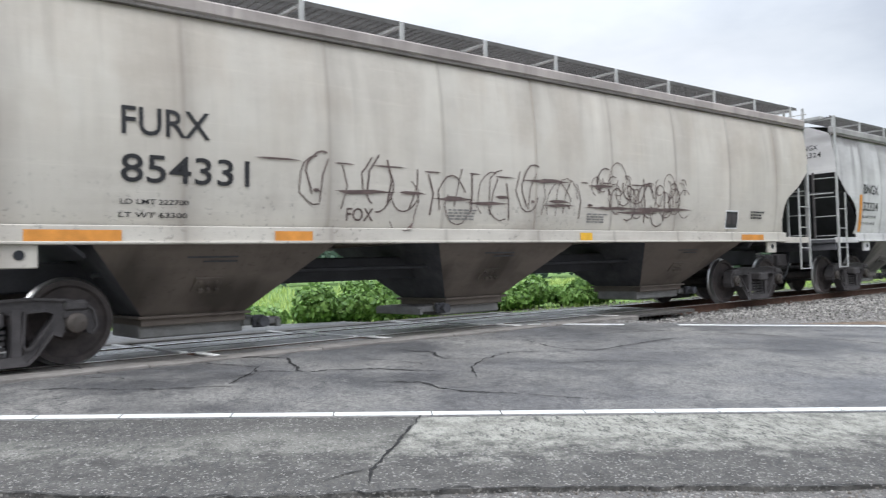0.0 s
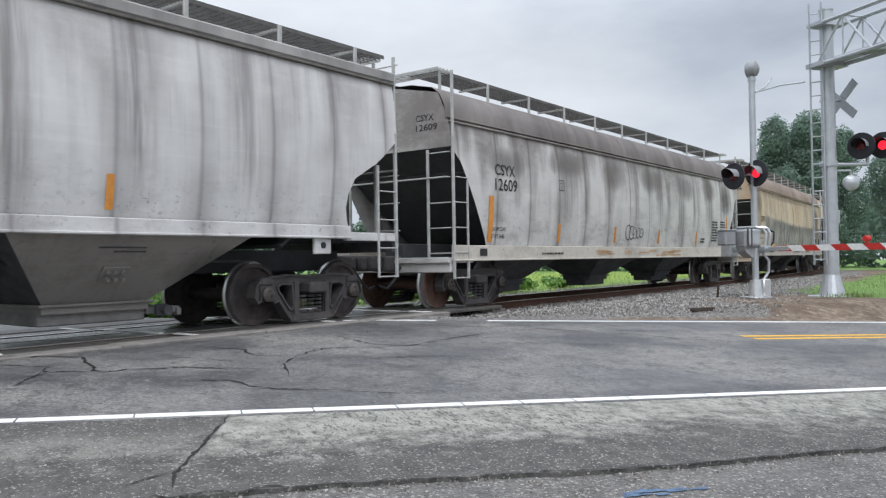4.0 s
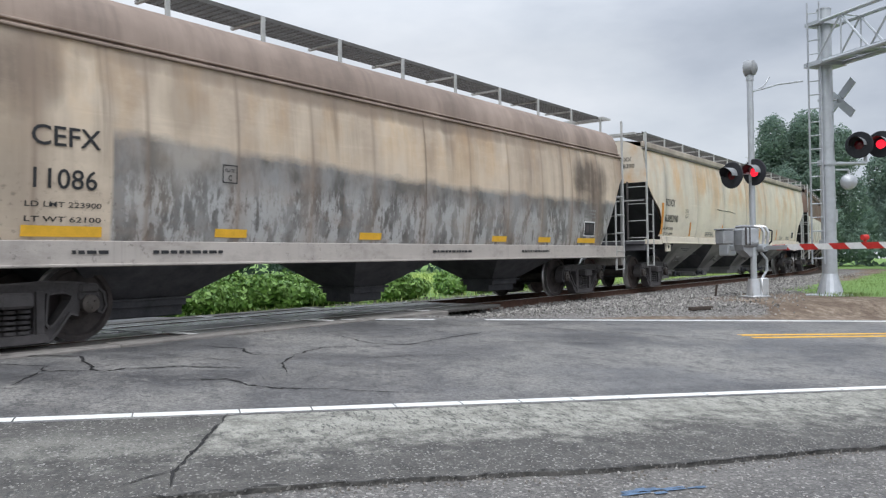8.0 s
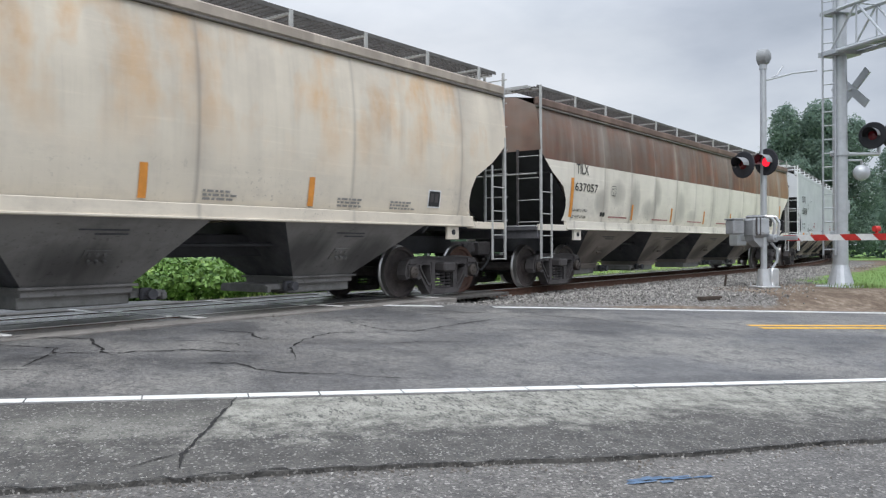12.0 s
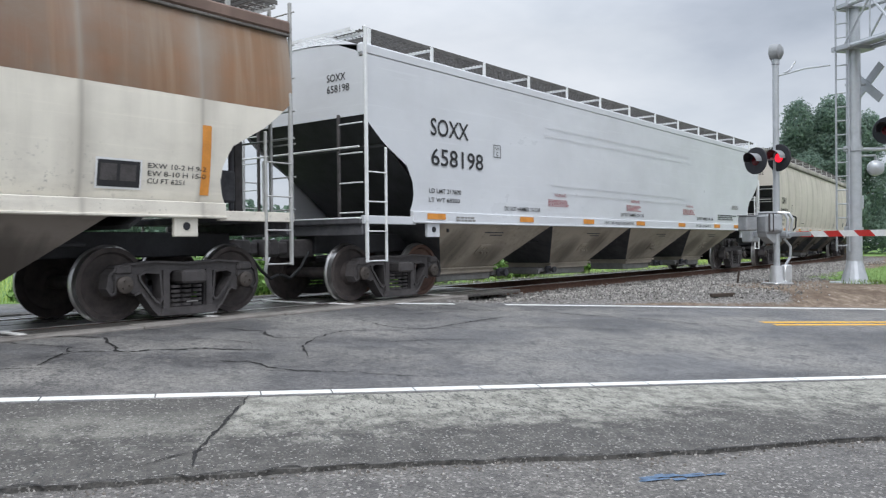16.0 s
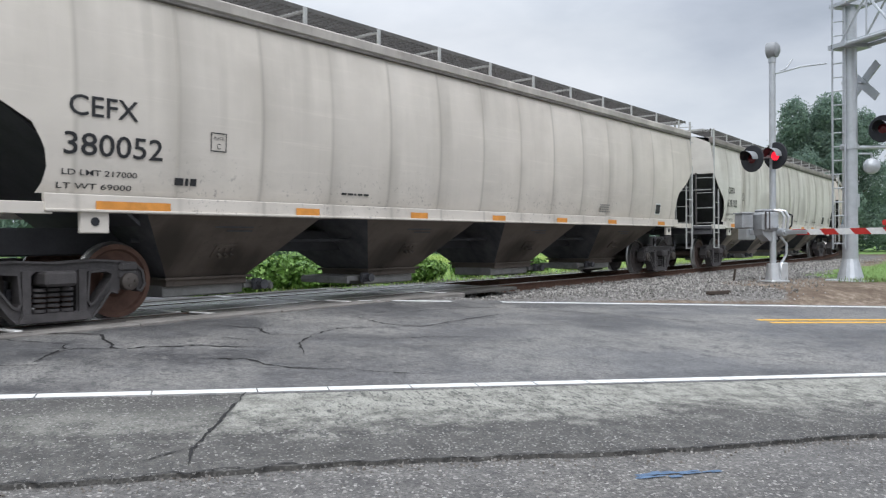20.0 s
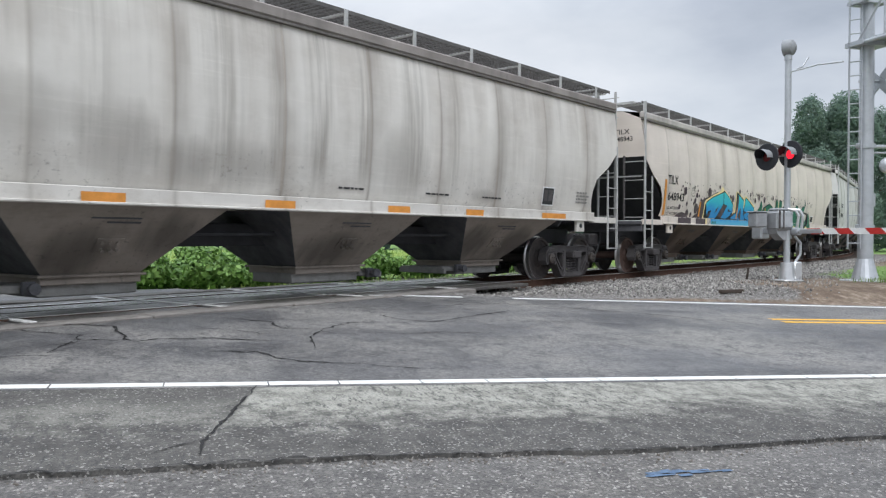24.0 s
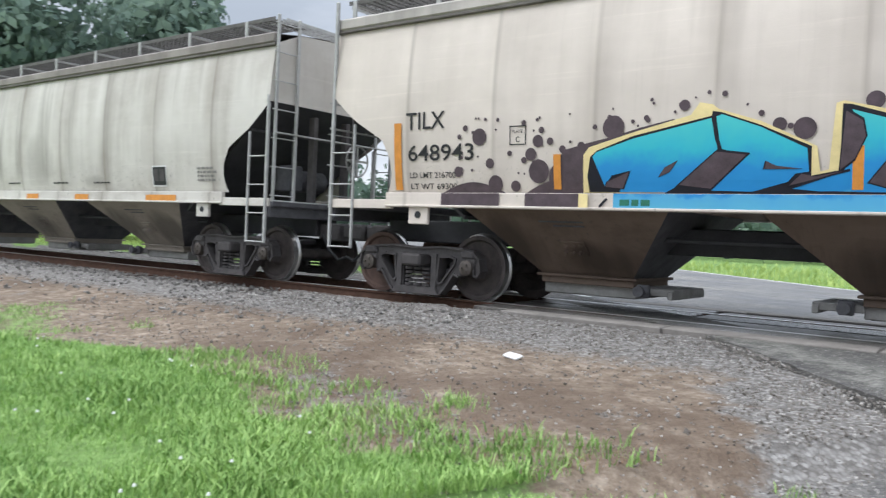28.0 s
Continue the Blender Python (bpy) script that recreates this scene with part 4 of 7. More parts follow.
def blades(name, label, spots, mat, flat=1.0):
    """Grass blades at (x, y, z, height)."""
    r = random.Random(len(spots))
    v, f = [], []
    for x, y, z, h in spots:
        a, lean = r.uniform(0, 6.28), r.uniform(0.15, 0.8) * flat
        dx, dy = math.cos(a), math.sin(a)
        w = h * r.uniform(0.04, 0.10)
        o = len(v)
        lx, ly = -dy * lean * h, dx * lean * h
        v += [(x - dx * w, y - dy * w, z - 0.01), (x + dx * w, y + dy * w, z - 0.01), (x + dx * w * 0.7 + lx * 0.4, y + dy * w * 0.7 + ly * 0.4, z + h * 0.6),
              (x - dx * w * 0.7 + lx * 0.4, y - dy * w * 0.7 + ly * 0.4, z + h * 0.6), (x + lx, y + ly, z + h)]
        f += [(o, o + 1, o + 2, o + 3), (o + 3, o + 2, o + 4)]
    me = bpy.data.meshes.new(name)
    me.from_pydata(v, [], f)
    me.materials.append(mat)
    tagged(new(name, me), label, "grass", kind="stuff")


def make_grass():
    r = random.Random(21)
    spots = []
    while len(spots) < 110000:
        x, y = r.uniform(-15, -1.8), r.uniform(-7, 4)
        if r.random() > math.exp(-max(0, math.hypot(x, y) - 3.5) / 4.5):
            continue
        g, _ = cover(x, y)
        if g > 0.3 + 0.65 * r.random():
            spots.append((x, y, earth_z(x, y), r.uniform(0.03, 0.085) * (0.85 + 1.0 * noise.noise(Vector((x * 1.3, y * 1.3, 8))))))
    for i in range(260):
        tx = r.uniform(-7.5, -2.2)
        ty = grass_edge(tx) + r.gauss(0.0, 0.4)
        if tx > -3 and ty > 2.4:
            continue
        for k in range(int(r.uniform(12, 60))):
            x, y = tx + r.gauss(0, 0.09), ty + r.gauss(0, 0.07)
            spots.append((x, y, earth_z(x, y), r.uniform(0.02, 0.09)))
    straw = []
    while len(straw) < 5000:
        x = r.gauss(-4.3, 1.1)
        y = grass_edge(x) + r.gauss(0.25, 0.32)
        if -7 < x < -2.7:
            straw.append((x, y, earth_z(x, y) + 0.006, r.uniform(0.008, 0.02)))
    blades("dry_grass", "reddish dry grass and needles at the edge of the lawn", straw, M_STRAW, 7.0)
    bloom = Shape()
    for k in range(130):
        x, y = r.uniform(-9, -3), r.uniform(-3.5, 1.6)
        if cover(x, y)[0] > 0.8:
            z = earth_z(x, y) + r.uniform(0.07, 0.11)
            bloom.cyl((x, y, z), (x, y, z + 0.012), 0.011, 6, 0, 0.006)
    tagged(part("clover_blossoms", bloom, M_WHITE_STRIPE), "small white clover blossoms in the green grass", "flowers", kind="stuff")
    blades("grass", "bright green uncut grass at the edge of the bare earth", spots, M_GRASS, 1.5)
    spots = []
    for i in range(60000):
        x, y = r.uniform(11.5, 34), r.uniform(11.8, 34)
        g, _ = cover(x, y)
        if across(x, y) < -3 and y > far_y(x) + 0.3 and g > 0.3 + 0.6 * r.random():
            spots.append((x, y, earth_z(x, y), r.uniform(0.02, 0.085)))
    for i in range(500):
        a = r.uniform(0, 6.28)
        d = abs(r.gauss(0.1, 0.35))
        x, y = 14.3 + math.cos(a) * d * 1.6, 14.1 + math.sin(a) * d * 0.6
        spots.append((x, y, earth_z(x, y), r.uniform(0.04, 0.13)))
    blades("verge_grass", "green roadside grass round the signal mast", spots, M_VERGE)
    spots = []
    for i in range(80000):
        s, q = r.uniform(-70, 90), 3.0 + abs(r.gauss(0, 16))
        p = along(s, q)
        if edge_y(p.x) - 0.4 < p.y < far_y(p.x) + 0.5:
            continue
        spots.append((p.x, p.y, earth_z(p.x, p.y), r.uniform(0.05, 0.13) * (1 + q / 14)))
    blades("field", "pale green hay field beyond the tracks", spots, M_FIELD)


make_ground()
make_road()
make_track()


# ---- plants ----
def leaf_cloud(name, lobes, count, size, mat, seed, parent=None):
    """Many small bent leaves on the outside of uneven lobes (x, y, z, rx, ry, rz)."""
    r = np.random.default_rng(seed)
    lb = np.array(lobes, dtype=float)
    wts = lb[:, 3] * lb[:, 5]
    pick = lb[r.choice(len(lb), count, p=wts / wts.sum())]
    unit = lambda m: m / np.linalg.norm(m, axis=1, keepdims=True)
    d = unit(r.normal(0, 1, (count, 3)) + (0, 0, 0.25))
    # lumps and hollows over each lobe
    w = d * 5.2 + pick[:, :3] * 1.9
    lump = np.sin(w[:, 0] + 1.3 * w[:, 1]) * np.sin(w[:, 1] - 0.8 * w[:, 2] + 0.7) + 0.6 * np.sin(2.3 * w[:, 2] + w[:, 0]) * np.sin(2.1 * w[:, 1] + 0.4)
    k = r.uniform(0.6, 1.05, count) * (1 + 0.13 * lump)
    c = pick[:, :3] + d * pick[:, 3:6] * k[:, None]
    n = unit(d + r.normal(0, 0.55, (count, 3)))
    a = unit(np.cross(n, unit(r.normal(0, 1, (count, 3)))))
    b = np.cross(n, a)
    s = (size * r.uniform(0.55, 1.35, count))[:, None]
    v = np.stack([c - a * s, c + b * s * 0.55 + n * s * 0.12, c + a * s, c - b * s * 0.55 + n * s * 0.12], 1).reshape(-1, 3)
    o = np.arange(count)[:, None] * 4
    f = np.concatenate([o + (0, 1, 2), o + (0, 2, 3)], 1).reshape(-1, 3)
    me = bpy.data.meshes.new(name)
    me.vertices.add(len(v))
    me.vertices.foreach_set("co", v.astype(np.float32).ravel())
    me.loops.add(f.size)
    me.loops.foreach_set("vertex_index", f.astype(np.int32).ravel())
    me.polygons.add(len(f))
    me.polygons.foreach_set("loop_start", np.arange(0, f.size, 3, dtype=np.int32))
    me.update(calc_edges=True)
    me.materials.append(mat)
    ob = new(name, me)
    ob.parent = parent
    return ob


def tree(x, y, h, spread, seed, mat, leaves=9000, leaf=0.3, label="broad leafy green tree at the edge of the verge"):
    r = random.Random(seed)
    t = thing("tree", label, "tree", "trees beyond the crossing", at=Matrix.Translation((x, y, earth_z(x, y) - 0.1)))
    sh = Shape()
    bend = Vector((r.uniform(-0.3, 0.3), r.uniform(-0.3, 0.3), 0))
    sh.cyl((0, 0, 0), bend + Vector((0, 0, h * 0.35)), 0.03 * h, 10, 0, 0.02 * h)
    sh.cyl(bend + Vector((0, 0, h * 0.35)), bend * 1.5 + Vector((0, 0, h * 0.75)), 0.02 * h, 8, 0, 0.006 * h)
    lobes = []
    for i in range(13):
        a, k = i * 2.4 + r.uniform(-0.4, 0.4), r.uniform(0.25, 0.95)
        zz = h * (0.16 + 0.74 * i / 12) + r.uniform(-0.3, 0.3)
        rad = spread * k * (1.0 - 0.55 * max(0, (zz / h - 0.55) / 0.45))
        p = Vector((math.cos(a) * rad, math.sin(a) * rad, zz))
        lobes.append((*p, spread * r.uniform(0.36, 0.58), spread * r.uniform(0.36, 0.58), h * r.uniform(0.11, 0.18)))
        sh.cyl(bend + Vector((0, 0, zz * 0.7)), p, 0.009 * h, 5, 0, 0.003 * h)
    lobes.append((0, 0, h * 0.6, spread * 0.55, spread * 0.55, h * 0.28))
    part("trunk", sh, M_BARK, t, smooth=True)
    leaf_cloud("crown", lobes, leaves, leaf, mat, seed + 1, t)
    return t


def make_plants():
    right = ((74.0, 83.0, 18.0, 4.6), (77.2, 81.2, 18.8, 5.0), (49.6, 43.6, 10.0, 2.4), (51.4, 42.4, 11.4, 2.7), (53.8, 40.8, 13.2, 3.8), (57.6, 37.2, 13.4, 4.4), (61, 32, 13.2, 5), (63, 26, 13, 5), (65, 20, 13, 5), (59, 49, 10.5, 3.6), (70.4, 86.6, 10.0, 4.0))
    for i, (x, y, h, w) in enumerate(right):
        far = math.hypot(x, y) > 90
        hidden = x > 60 and y < 35
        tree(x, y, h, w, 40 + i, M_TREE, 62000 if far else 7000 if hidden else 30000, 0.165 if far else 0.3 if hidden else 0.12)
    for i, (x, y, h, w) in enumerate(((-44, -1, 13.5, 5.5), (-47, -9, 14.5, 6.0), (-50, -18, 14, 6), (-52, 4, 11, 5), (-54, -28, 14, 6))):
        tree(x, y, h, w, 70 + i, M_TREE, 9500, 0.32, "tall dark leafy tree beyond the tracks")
    r = random.Random(5)
    lobes = []
    for i in range(150):
        a = radians(-100 + 150 * i / 149)
        d = r.uniform(115, 150)
        lobes.append((math.sin(a) * d, math.cos(a) * d, r.uniform(2.0, 5.0), r.uniform(4, 7), r.uniform(3, 5), r.uniform(3.0, 5.5)))
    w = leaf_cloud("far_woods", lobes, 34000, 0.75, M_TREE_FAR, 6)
    tagged(w, "distant line of green woods behind the field", "woods", kind="stuff")
    for i in range(30):
        s = 8.5 + 8.7 * i / 19 + r.uniform(-0.2, 0.2) if i < 20 else 20.2 + 3.0 * (i - 20) / 5 if i < 26 else (6.7, 7.5, 25.2, 27.0)[i - 26]
        p = along(s, r.uniform(4.1, 5.1))
        h = r.uniform(0.62, 0.92) if i < 26 else r.uniform(0.4, 0.55)
        t = thing("shrub", "low broad-leaved green shrub in long grass beside the rails", "shrub", "shrubs along the track", at=Matrix.Translation((p.x, p.y, earth_z(p.x, p.y))))
        lb = [(r.uniform(-0.4, 0.4), r.uniform(-0.4, 0.4), h * r.uniform(0.25, 0.68), r.uniform(0.25, 0.45), r.uniform(0.25, 0.45), h * r.uniform(0.3, 0.45)) for _ in range(5)]
        st = Shape()
        for l in lb:
            st.cyl((0, 0, -0.05), l[:3], 0.012, 5, 0, 0.005)
        part("stems", st, M_BARK, t)
        leaf_cloud("foliage", lb, 2000, 0.068, M_SHRUB, 100 + i, t)


# ---- signals at the crossing ----
M_STEEL_OLD = plain("dull_sign_back", (0.30, 0.31, 0.32), 0.6, 0.3, 0.2, 6.0, 0.1)

def flasher(parent, at, facing, on):
    """A crossing light: black disc, hooded lens, housing behind."""
    m = look(at, Vector(at) + Vector(facing)) @ pose(0, 0, 0, -90) @ pose(0, 0, 0, 0, 0, 180)
    sh = Shape().lathe([(-0.012, 0.0), (-0.012, 0.29), (0.0, 0.305), (0.012, 0.29), (0.012, 0.0)], 28)
    bg = part("flasher", sh, M_BLACK, parent, "black target disc of a crossing light", True)
    bg.matrix_basis = m
    part("housing", Shape().lathe([(0.012, 0.16), (0.15, 0.14), (0.17, 0.1), (0.17, 0.0)], 20), M_BLACK, bg, smooth=True)
    part("lens", Shape().lathe([(-0.045, 0.0), (-0.04, 0.05), (-0.028, 0.085), (-0.012, 0.105)], 20), M_LENS_ON if on else M_LENS_DIM, bg, "red signal lens", True)
    hood = Shape()
    n = 14
    for r0, mi in ((0.165, 0), (0.158, 1)):
        pts = []
        for i in range(n + 1):
            a = math.pi * (-0.05 + 1.1 * i / n)
            pts += [(r0 * math.cos(a), -0.012, r0 * math.sin(a)), (r0 * math.cos(a), -0.30 + 0.10 * (1 - math.sin(max(0, min(math.pi, a)))), r0 * math.sin(a))]
        hood.add(pts, [(2 * i, 2 * i + 1, 2 * i + 3, 2 * i + 2) for i in range(n)], mi)
    part("hood", hood, [M_STEEL_OLD, M_BLACK], bg, smooth=True)


def make_gate():
    bx, by = 12.48, 15.04
    gz = earth_z(bx, by)
    g = thing("crossing_gate", "lowered railway crossing gate with flashing lights on a galvanised pole", "crossing gate", at=Matrix.Translation((bx, by, gz)))
    top = 5.0 - gz
    part("pole", Shape().cyl((0, 0, 0.3), (0, 0, top), 0.07, 18).cyl((0, 0, top - 0.12), (0, 0, top), 0.085, 18), M_GALV, g, smooth=True)
    bs = Shape().cyl((0, 0, 0.03), (0, 0, 0.42), 0.17, 14, 0, 0.13).box((0, 0, 0.02), (0.5, 0.5, 0.04), 0, None, 0.01)
    bs.box((0.17, -0.1, 0.24), (0.2, 0.16, 0.4), 0, None, 0.02)
    part("base", bs, M_ALU, g, "cast aluminium pole base", True)
    bolt = Shape().cyl((0, 0, 0), (0, 0, 0.08), 0.018, 6).mesh("bolt", M_ALU)
    for a, b in ((-1, -1), (-1, 1), (1, -1), (1, 1)):
        part("bolt", bolt, None, g, at=pose(a * 0.2, b * 0.2, 0.04))
    mh = 1.05 - gz
    mech = Shape().box((-0.12, 0.1, mh + 0.24), (0.44, 0.42, 0.46), 0, None, 0.06).box((-0.12, 0.1, mh + 0.49), (0.36, 0.34, 0.07), 0, None, 0.03)
    mech.prism([(-0.34, mh + 0.1), (0.06, mh + 0.1), (0.1, mh - 0.16), (-0.12, mh - 0.2), (-0.3, mh - 0.05)], -0.05, 0.25)
    mechanism = part("mechanism", mech, M_STEEL_OLD, g, "grey cast gate mechanism housing")
    part("motor_box", Shape().box((-0.56, 0.28, mh + 0.26), (0.3, 0.32, 0.34), 0, None, 0.03).box((-0.56, 0.28, mh + 0.44), (0.33, 0.35, 0.03), 0, None, 0.01), M_STEEL_OLD, g)
    cover_plate = Shape().box((-0.12, -0.12, mh + 0.27), (0.34, 0.03, 0.36), 0, None, 0.02)
    for a in (-0.26, -0.12, 0.02):
        cover_plate.cyl((a, -0.15, mh + 0.4), (a, -0.13, mh + 0.4), 0.022, 8).cyl((a, -0.15, mh + 0.14), (a, -0.13, mh + 0.14), 0.022, 8)
    part("cover_plate", cover_plate, M_GALV, mechanism)
    for a in (-0.3, -0.2):
        part("rib", Shape().box((a, -0.13, mh + 0.27), (0.025, 0.05, 0.4), 0, None, 0.008), M_TRUCK, mechanism)
    for a in (0.12, 0.24):
        part("crank_arm", Shape().tube([(a, -0.16, mh - 0.02), (a + 0.02, -0.2, mh + 0.34), (a - 0.03, -0.16, mh + 0.47), (a - 0.16, -0.08, mh + 0.5)], 0.032, 8), M_ALU, g, smooth=True)
    part("hub", Shape().cyl((0.12, -0.26, mh), (0.12, 0.3, mh), 0.085, 14).cyl((0.12, -0.3, mh), (0.12, -0.25, mh), 0.05, 10), M_GALV, g, smooth=True)
    part("conduit", Shape().tube([(0.12, -0.1, 0.4), (0.26, -0.12, 0.6), (0.27, -0.12, 0.85), (0.12, -0.1, mh - 0.1)], 0.03, 8), M_GALV, g, smooth=True)
    part("cable", Shape().tube([(0.2, -0.15, mh), (0.34, -0.2, mh + 0.15), (0.36, -0.2, mh + 0.38), (0.2, -0.1, mh + 0.46)], 0.018, 6), M_CABLE, g, smooth=True)
    cw = Shape().box((0.12, 0.55, mh + 0.02), (0.1, 1.3, 0.14), 0, None, 0.01).box((0.12, 1.05, mh + 0.02), (0.26, 0.35, 0.38), 0, None, 0.03)
    part("counterweight", cw, M_GALV, g)
    arm = part("arm", Shape().box((0.12, -0.5, mh), (0.05, 0.9, 0.10), 0, None, 0.01), M_GALV, g, "red and white striped gate arm")
    rs = Shape().add([(a * 0.018, b * 0.2025 + c * 0.075, c * 0.062) for a in (-1, 1) for b in (-1, 1) for c in (-1, 1)], BOX)
    red, white = rs.mesh("stripe", M_RED_STRIPE), rs.mesh("stripe", M_WHITE_STRIPE)
    for i in range(16):
        part("stripe", red if i % 2 == 0 else white, None, arm, at=pose(0.12, -0.55 - 0.405 * i - 0.21, mh - 0.001 * i))
    for y in (-3.0, -4.6, -6.4):
        sh = Shape().cyl((0.12, y, mh + 0.06), (0.12, y, mh + 0.1), 0.03, 10).box((0.12, y, mh + 0.15), (0.09, 0.1, 0.1), 0, None, 0.02)
        sh.cyl((0.06, y, mh + 0.15), (0.18, y, mh + 0.15), 0.055, 14)
        part("arm_lamp", sh, M_RED_STRIPE, arm, "small red gate-arm lamp")
    hd = Shape().lathe([(-0.16, 0.0), (-0.15, 0.1), (-0.1, 0.17), (0.0, 0.19), (0.09, 0.185), (0.1, 0.15), (0.12, 0.0)], 20)
    part("lamp_head", hd, M_STEEL_OLD, g, "round grey bell housing", True, at=pose(0.0, 0, top + 0.16, 0, 0, 30))
    part("bracket", Shape().tube([(0, 0, 4.62 - gz), (0.25, -0.09, 4.68 - gz), (0.6, -0.22, 4.78 - gz), (1.12, -0.42, 4.84 - gz)], 0.022, 7).tube([(0.05, 0, 4.62 - gz), (0.3, -0.1, 4.75 - gz), (0.42, -0.14, 4.95 - gz)], 0.02, 7), M_GALV, g, smooth=True)
    hz = 2.74 - gz
    part("crossarm", Shape().cyl((-0.5, 0.13, hz + 0.02), (0.15, -0.04, hz + 0.02), 0.035, 8), M_GALV, g, smooth=True)
    f = (-0.97, -0.24, 0)
    flasher(g, (-0.50, 0.06, hz - 0.03), f, False)
    flasher(g, (-0.02, -0.12, hz + 0.03), f, True)


def make_mast():
    bx, by = 14.08, 14.45
    gz = earth_z(bx, by)
    m = thing("cantilever_mast", "tall galvanised cantilever signal mast with truss arm and ladder", "signal mast", at=Matrix.Translation((bx, by, gz)))
    top = 6.45 - gz
    part("mast", Shape().cyl((0, 0, 0.25), (0, 0, top), 0.165, 22, 0, 0.145).cyl((0, 0, top), (0, 0, top + 0.03), 0.155, 22), M_GALV, m, smooth=True)
    part("base", Shape().cyl((0, 0, 0), (0, 0, 0.5), 0.3, 18, 0, 0.165).box((0, 0, 0.0), (0.75, 0.75, 0.08), 0, None, 0.02), M_GALV, m)
    for z in (2.95 - gz, 1.15 - gz):
        part("band", Shape().cyl((0, 0, z - 0.05), (0, 0, z + 0.05), 0.185, 20).box((-0.19, 0.02, z), (0.08, 0.1, 0.12), 0, None, 0.01), M_GALV, m)
    lad = Shape()
    for dx, dy in ((-0.36, 0.13), (-0.20, -0.06)):
        lad.box((dx, dy, top / 2 + 0.45), (0.03, 0.03, top - 0.55))
    ladder = part("ladder", lad, M_GALV, m, "galvanised climbing ladder")
    rung = Shape().cyl((-0.36, 0.13, 0), (-0.20, -0.06, 0), 0.014, 6).mesh("rung", M_GALV)
    for i in range(19):
        part("rung", rung, None, ladder, at=pose(0, 0, 0.85 + 0.31 * i))
    zl, zu, ln = 5.2 - gz, 6.12 - gz, 9.0
    arm = Shape()
    for x in (-0.28, 0.28):
        arm.cyl((x, 0.1, zl), (x, -ln, zl), 0.05, 8).cyl((x, 0.1, zu), (x, -ln, zu), 0.05, 8)
    arm.box((0, 0, zl), (0.75, 0.5, 0.1)).box((0, 0, zu), (0.7, 0.45, 0.08))
    truss = part("truss_arm", arm, M_GALV, m, "open steel truss arm over the road", True)
    bars = []
    for x in (-0.28, 0.28):
        bars += [((x, 0, zl), (x, -0.75, zu), 0.026), ((x, -0.75, zu), (x, -0.75, zl), 0.022), ((x, -0.75, zu), (x, -1.5, zl), 0.026)]
    bars += [((-0.28, -0.75, zl), (0.28, -1.5, zl), 0.02), ((-0.28, 0, zl), (0.28, 0, zl), 0.02), ((-0.28, -0.75, zu), (0.28, -0.75, zu), 0.02)]
    for a, b, rad in bars:
        bar = Shape().cyl(a, b, rad, 6).mesh("brace", M_GALV)
        for i in range(6):
            part("brace", bar, None, truss, at=pose(0, -1.5 * i, 0))
    wk = Shape().box((0, 0, 0), (0.5, 0.66, 0.03)).mesh("walkway_plate", M_GALV)
    for i in range(12):
        part("walkway_plate", wk, None, truss, at=pose(0, -0.4 - 0.72 * i, zl + 0.06))
    xb = thing("crossbuck", "weathered white railway crossbuck sign seen edge-on from behind", "crossing sign", at=pose(bx + 0.36, by + 0.05, 4.42, 0, 0, 2))
    part("post_bracket", Shape().cyl((-0.4, 0.15, 0), (0, 0, 0), 0.03, 8), M_GALV, xb)
    for a, o in ((42, 0.0), (-42, 0.03)):
        part("blade", Shape().box((0, 0, 0), (0.03, 1.15, 0.2), 0, None, 0.004), M_GALV, xb, at=pose(0.02 + o, 0, 0, a))
    hz = 3.36 - gz
    part("crossarm", Shape().cyl((0, 0, hz - 0.42), (0.85, -0.25, hz - 0.42), 0.045, 10).cyl((0.85, -0.25, hz - 0.42), (0.85, -0.25, hz), 0.04, 8), M_GALV, m, smooth=True)
    f = (-0.9, -0.44, 0)
    flasher(m, (0.70, -0.23, hz), f, False)
    flasher(m, (1.18, -0.38, hz + 0.01), f, True)
    bell = Shape().lathe([(-0.1, 0.0), (-0.09, 0.1), (-0.04, 0.17), (0.03, 0.18), (0.05, 0.1), (0.12, 0.06), (0.12, 0.0)], 22)
    part("bell", bell, M_GALV, m, "round pale crossing bell", True, at=pose(0.46, -0.15, 2.52 - gz, 0, 0, -30))
    part("bell_bracket", Shape().tube([(0.15, -0.04, 2.8 - gz), (0.46, -0.15, 2.8 - gz), (0.46, -0.15, 2.65 - gz)], 0.025, 7), M_GALV, m, smooth=True)
    part("junction_box", Shape().box((0.2, 0.02, 1.75 - gz), (0.09, 0.12, 0.3), 0, None, 0.015), M_GALV, m)
    for x, y, nm in ((12.1, 15.9, "marker_stake"),):
        z = earth_z(x, y)
        tagged(part(nm, Shape().box((x, y, z + 0.13), (0.035, 0.05, 0.32), 0, Euler((0, 0.15, 0)).to_matrix(), 0.006), M_TIE), "short dark wooden stake in the ballast", "stake")
    x, y = 9.35, 12.75
    tagged(part("tie_stub", Shape().box((x, y, earth_z(x, y) + 0.03), (0.55, 0.1, 0.07), 0, Euler((0, 0, 0.15)).to_matrix(), 0.012), M_TIE), "broken piece of dark timber by the road", "timber")
    x, y = -6.5, 2.84
    tagged(part("paper_scrap", Shape().box((x, y, earth_z(x, y) + 0.02), (0.16, 0.1, 0.025), 0, Euler((0.2, 0.1, 0.5)).to_matrix(), 0.008), M_WHITE_STRIPE), "pale flattened scrap on the bare earth", "litter")


make_plants()
make_gate()
make_mast()
make_ballast()
make_grass()


# ---- the train ----
WHEEL_R = 0.457


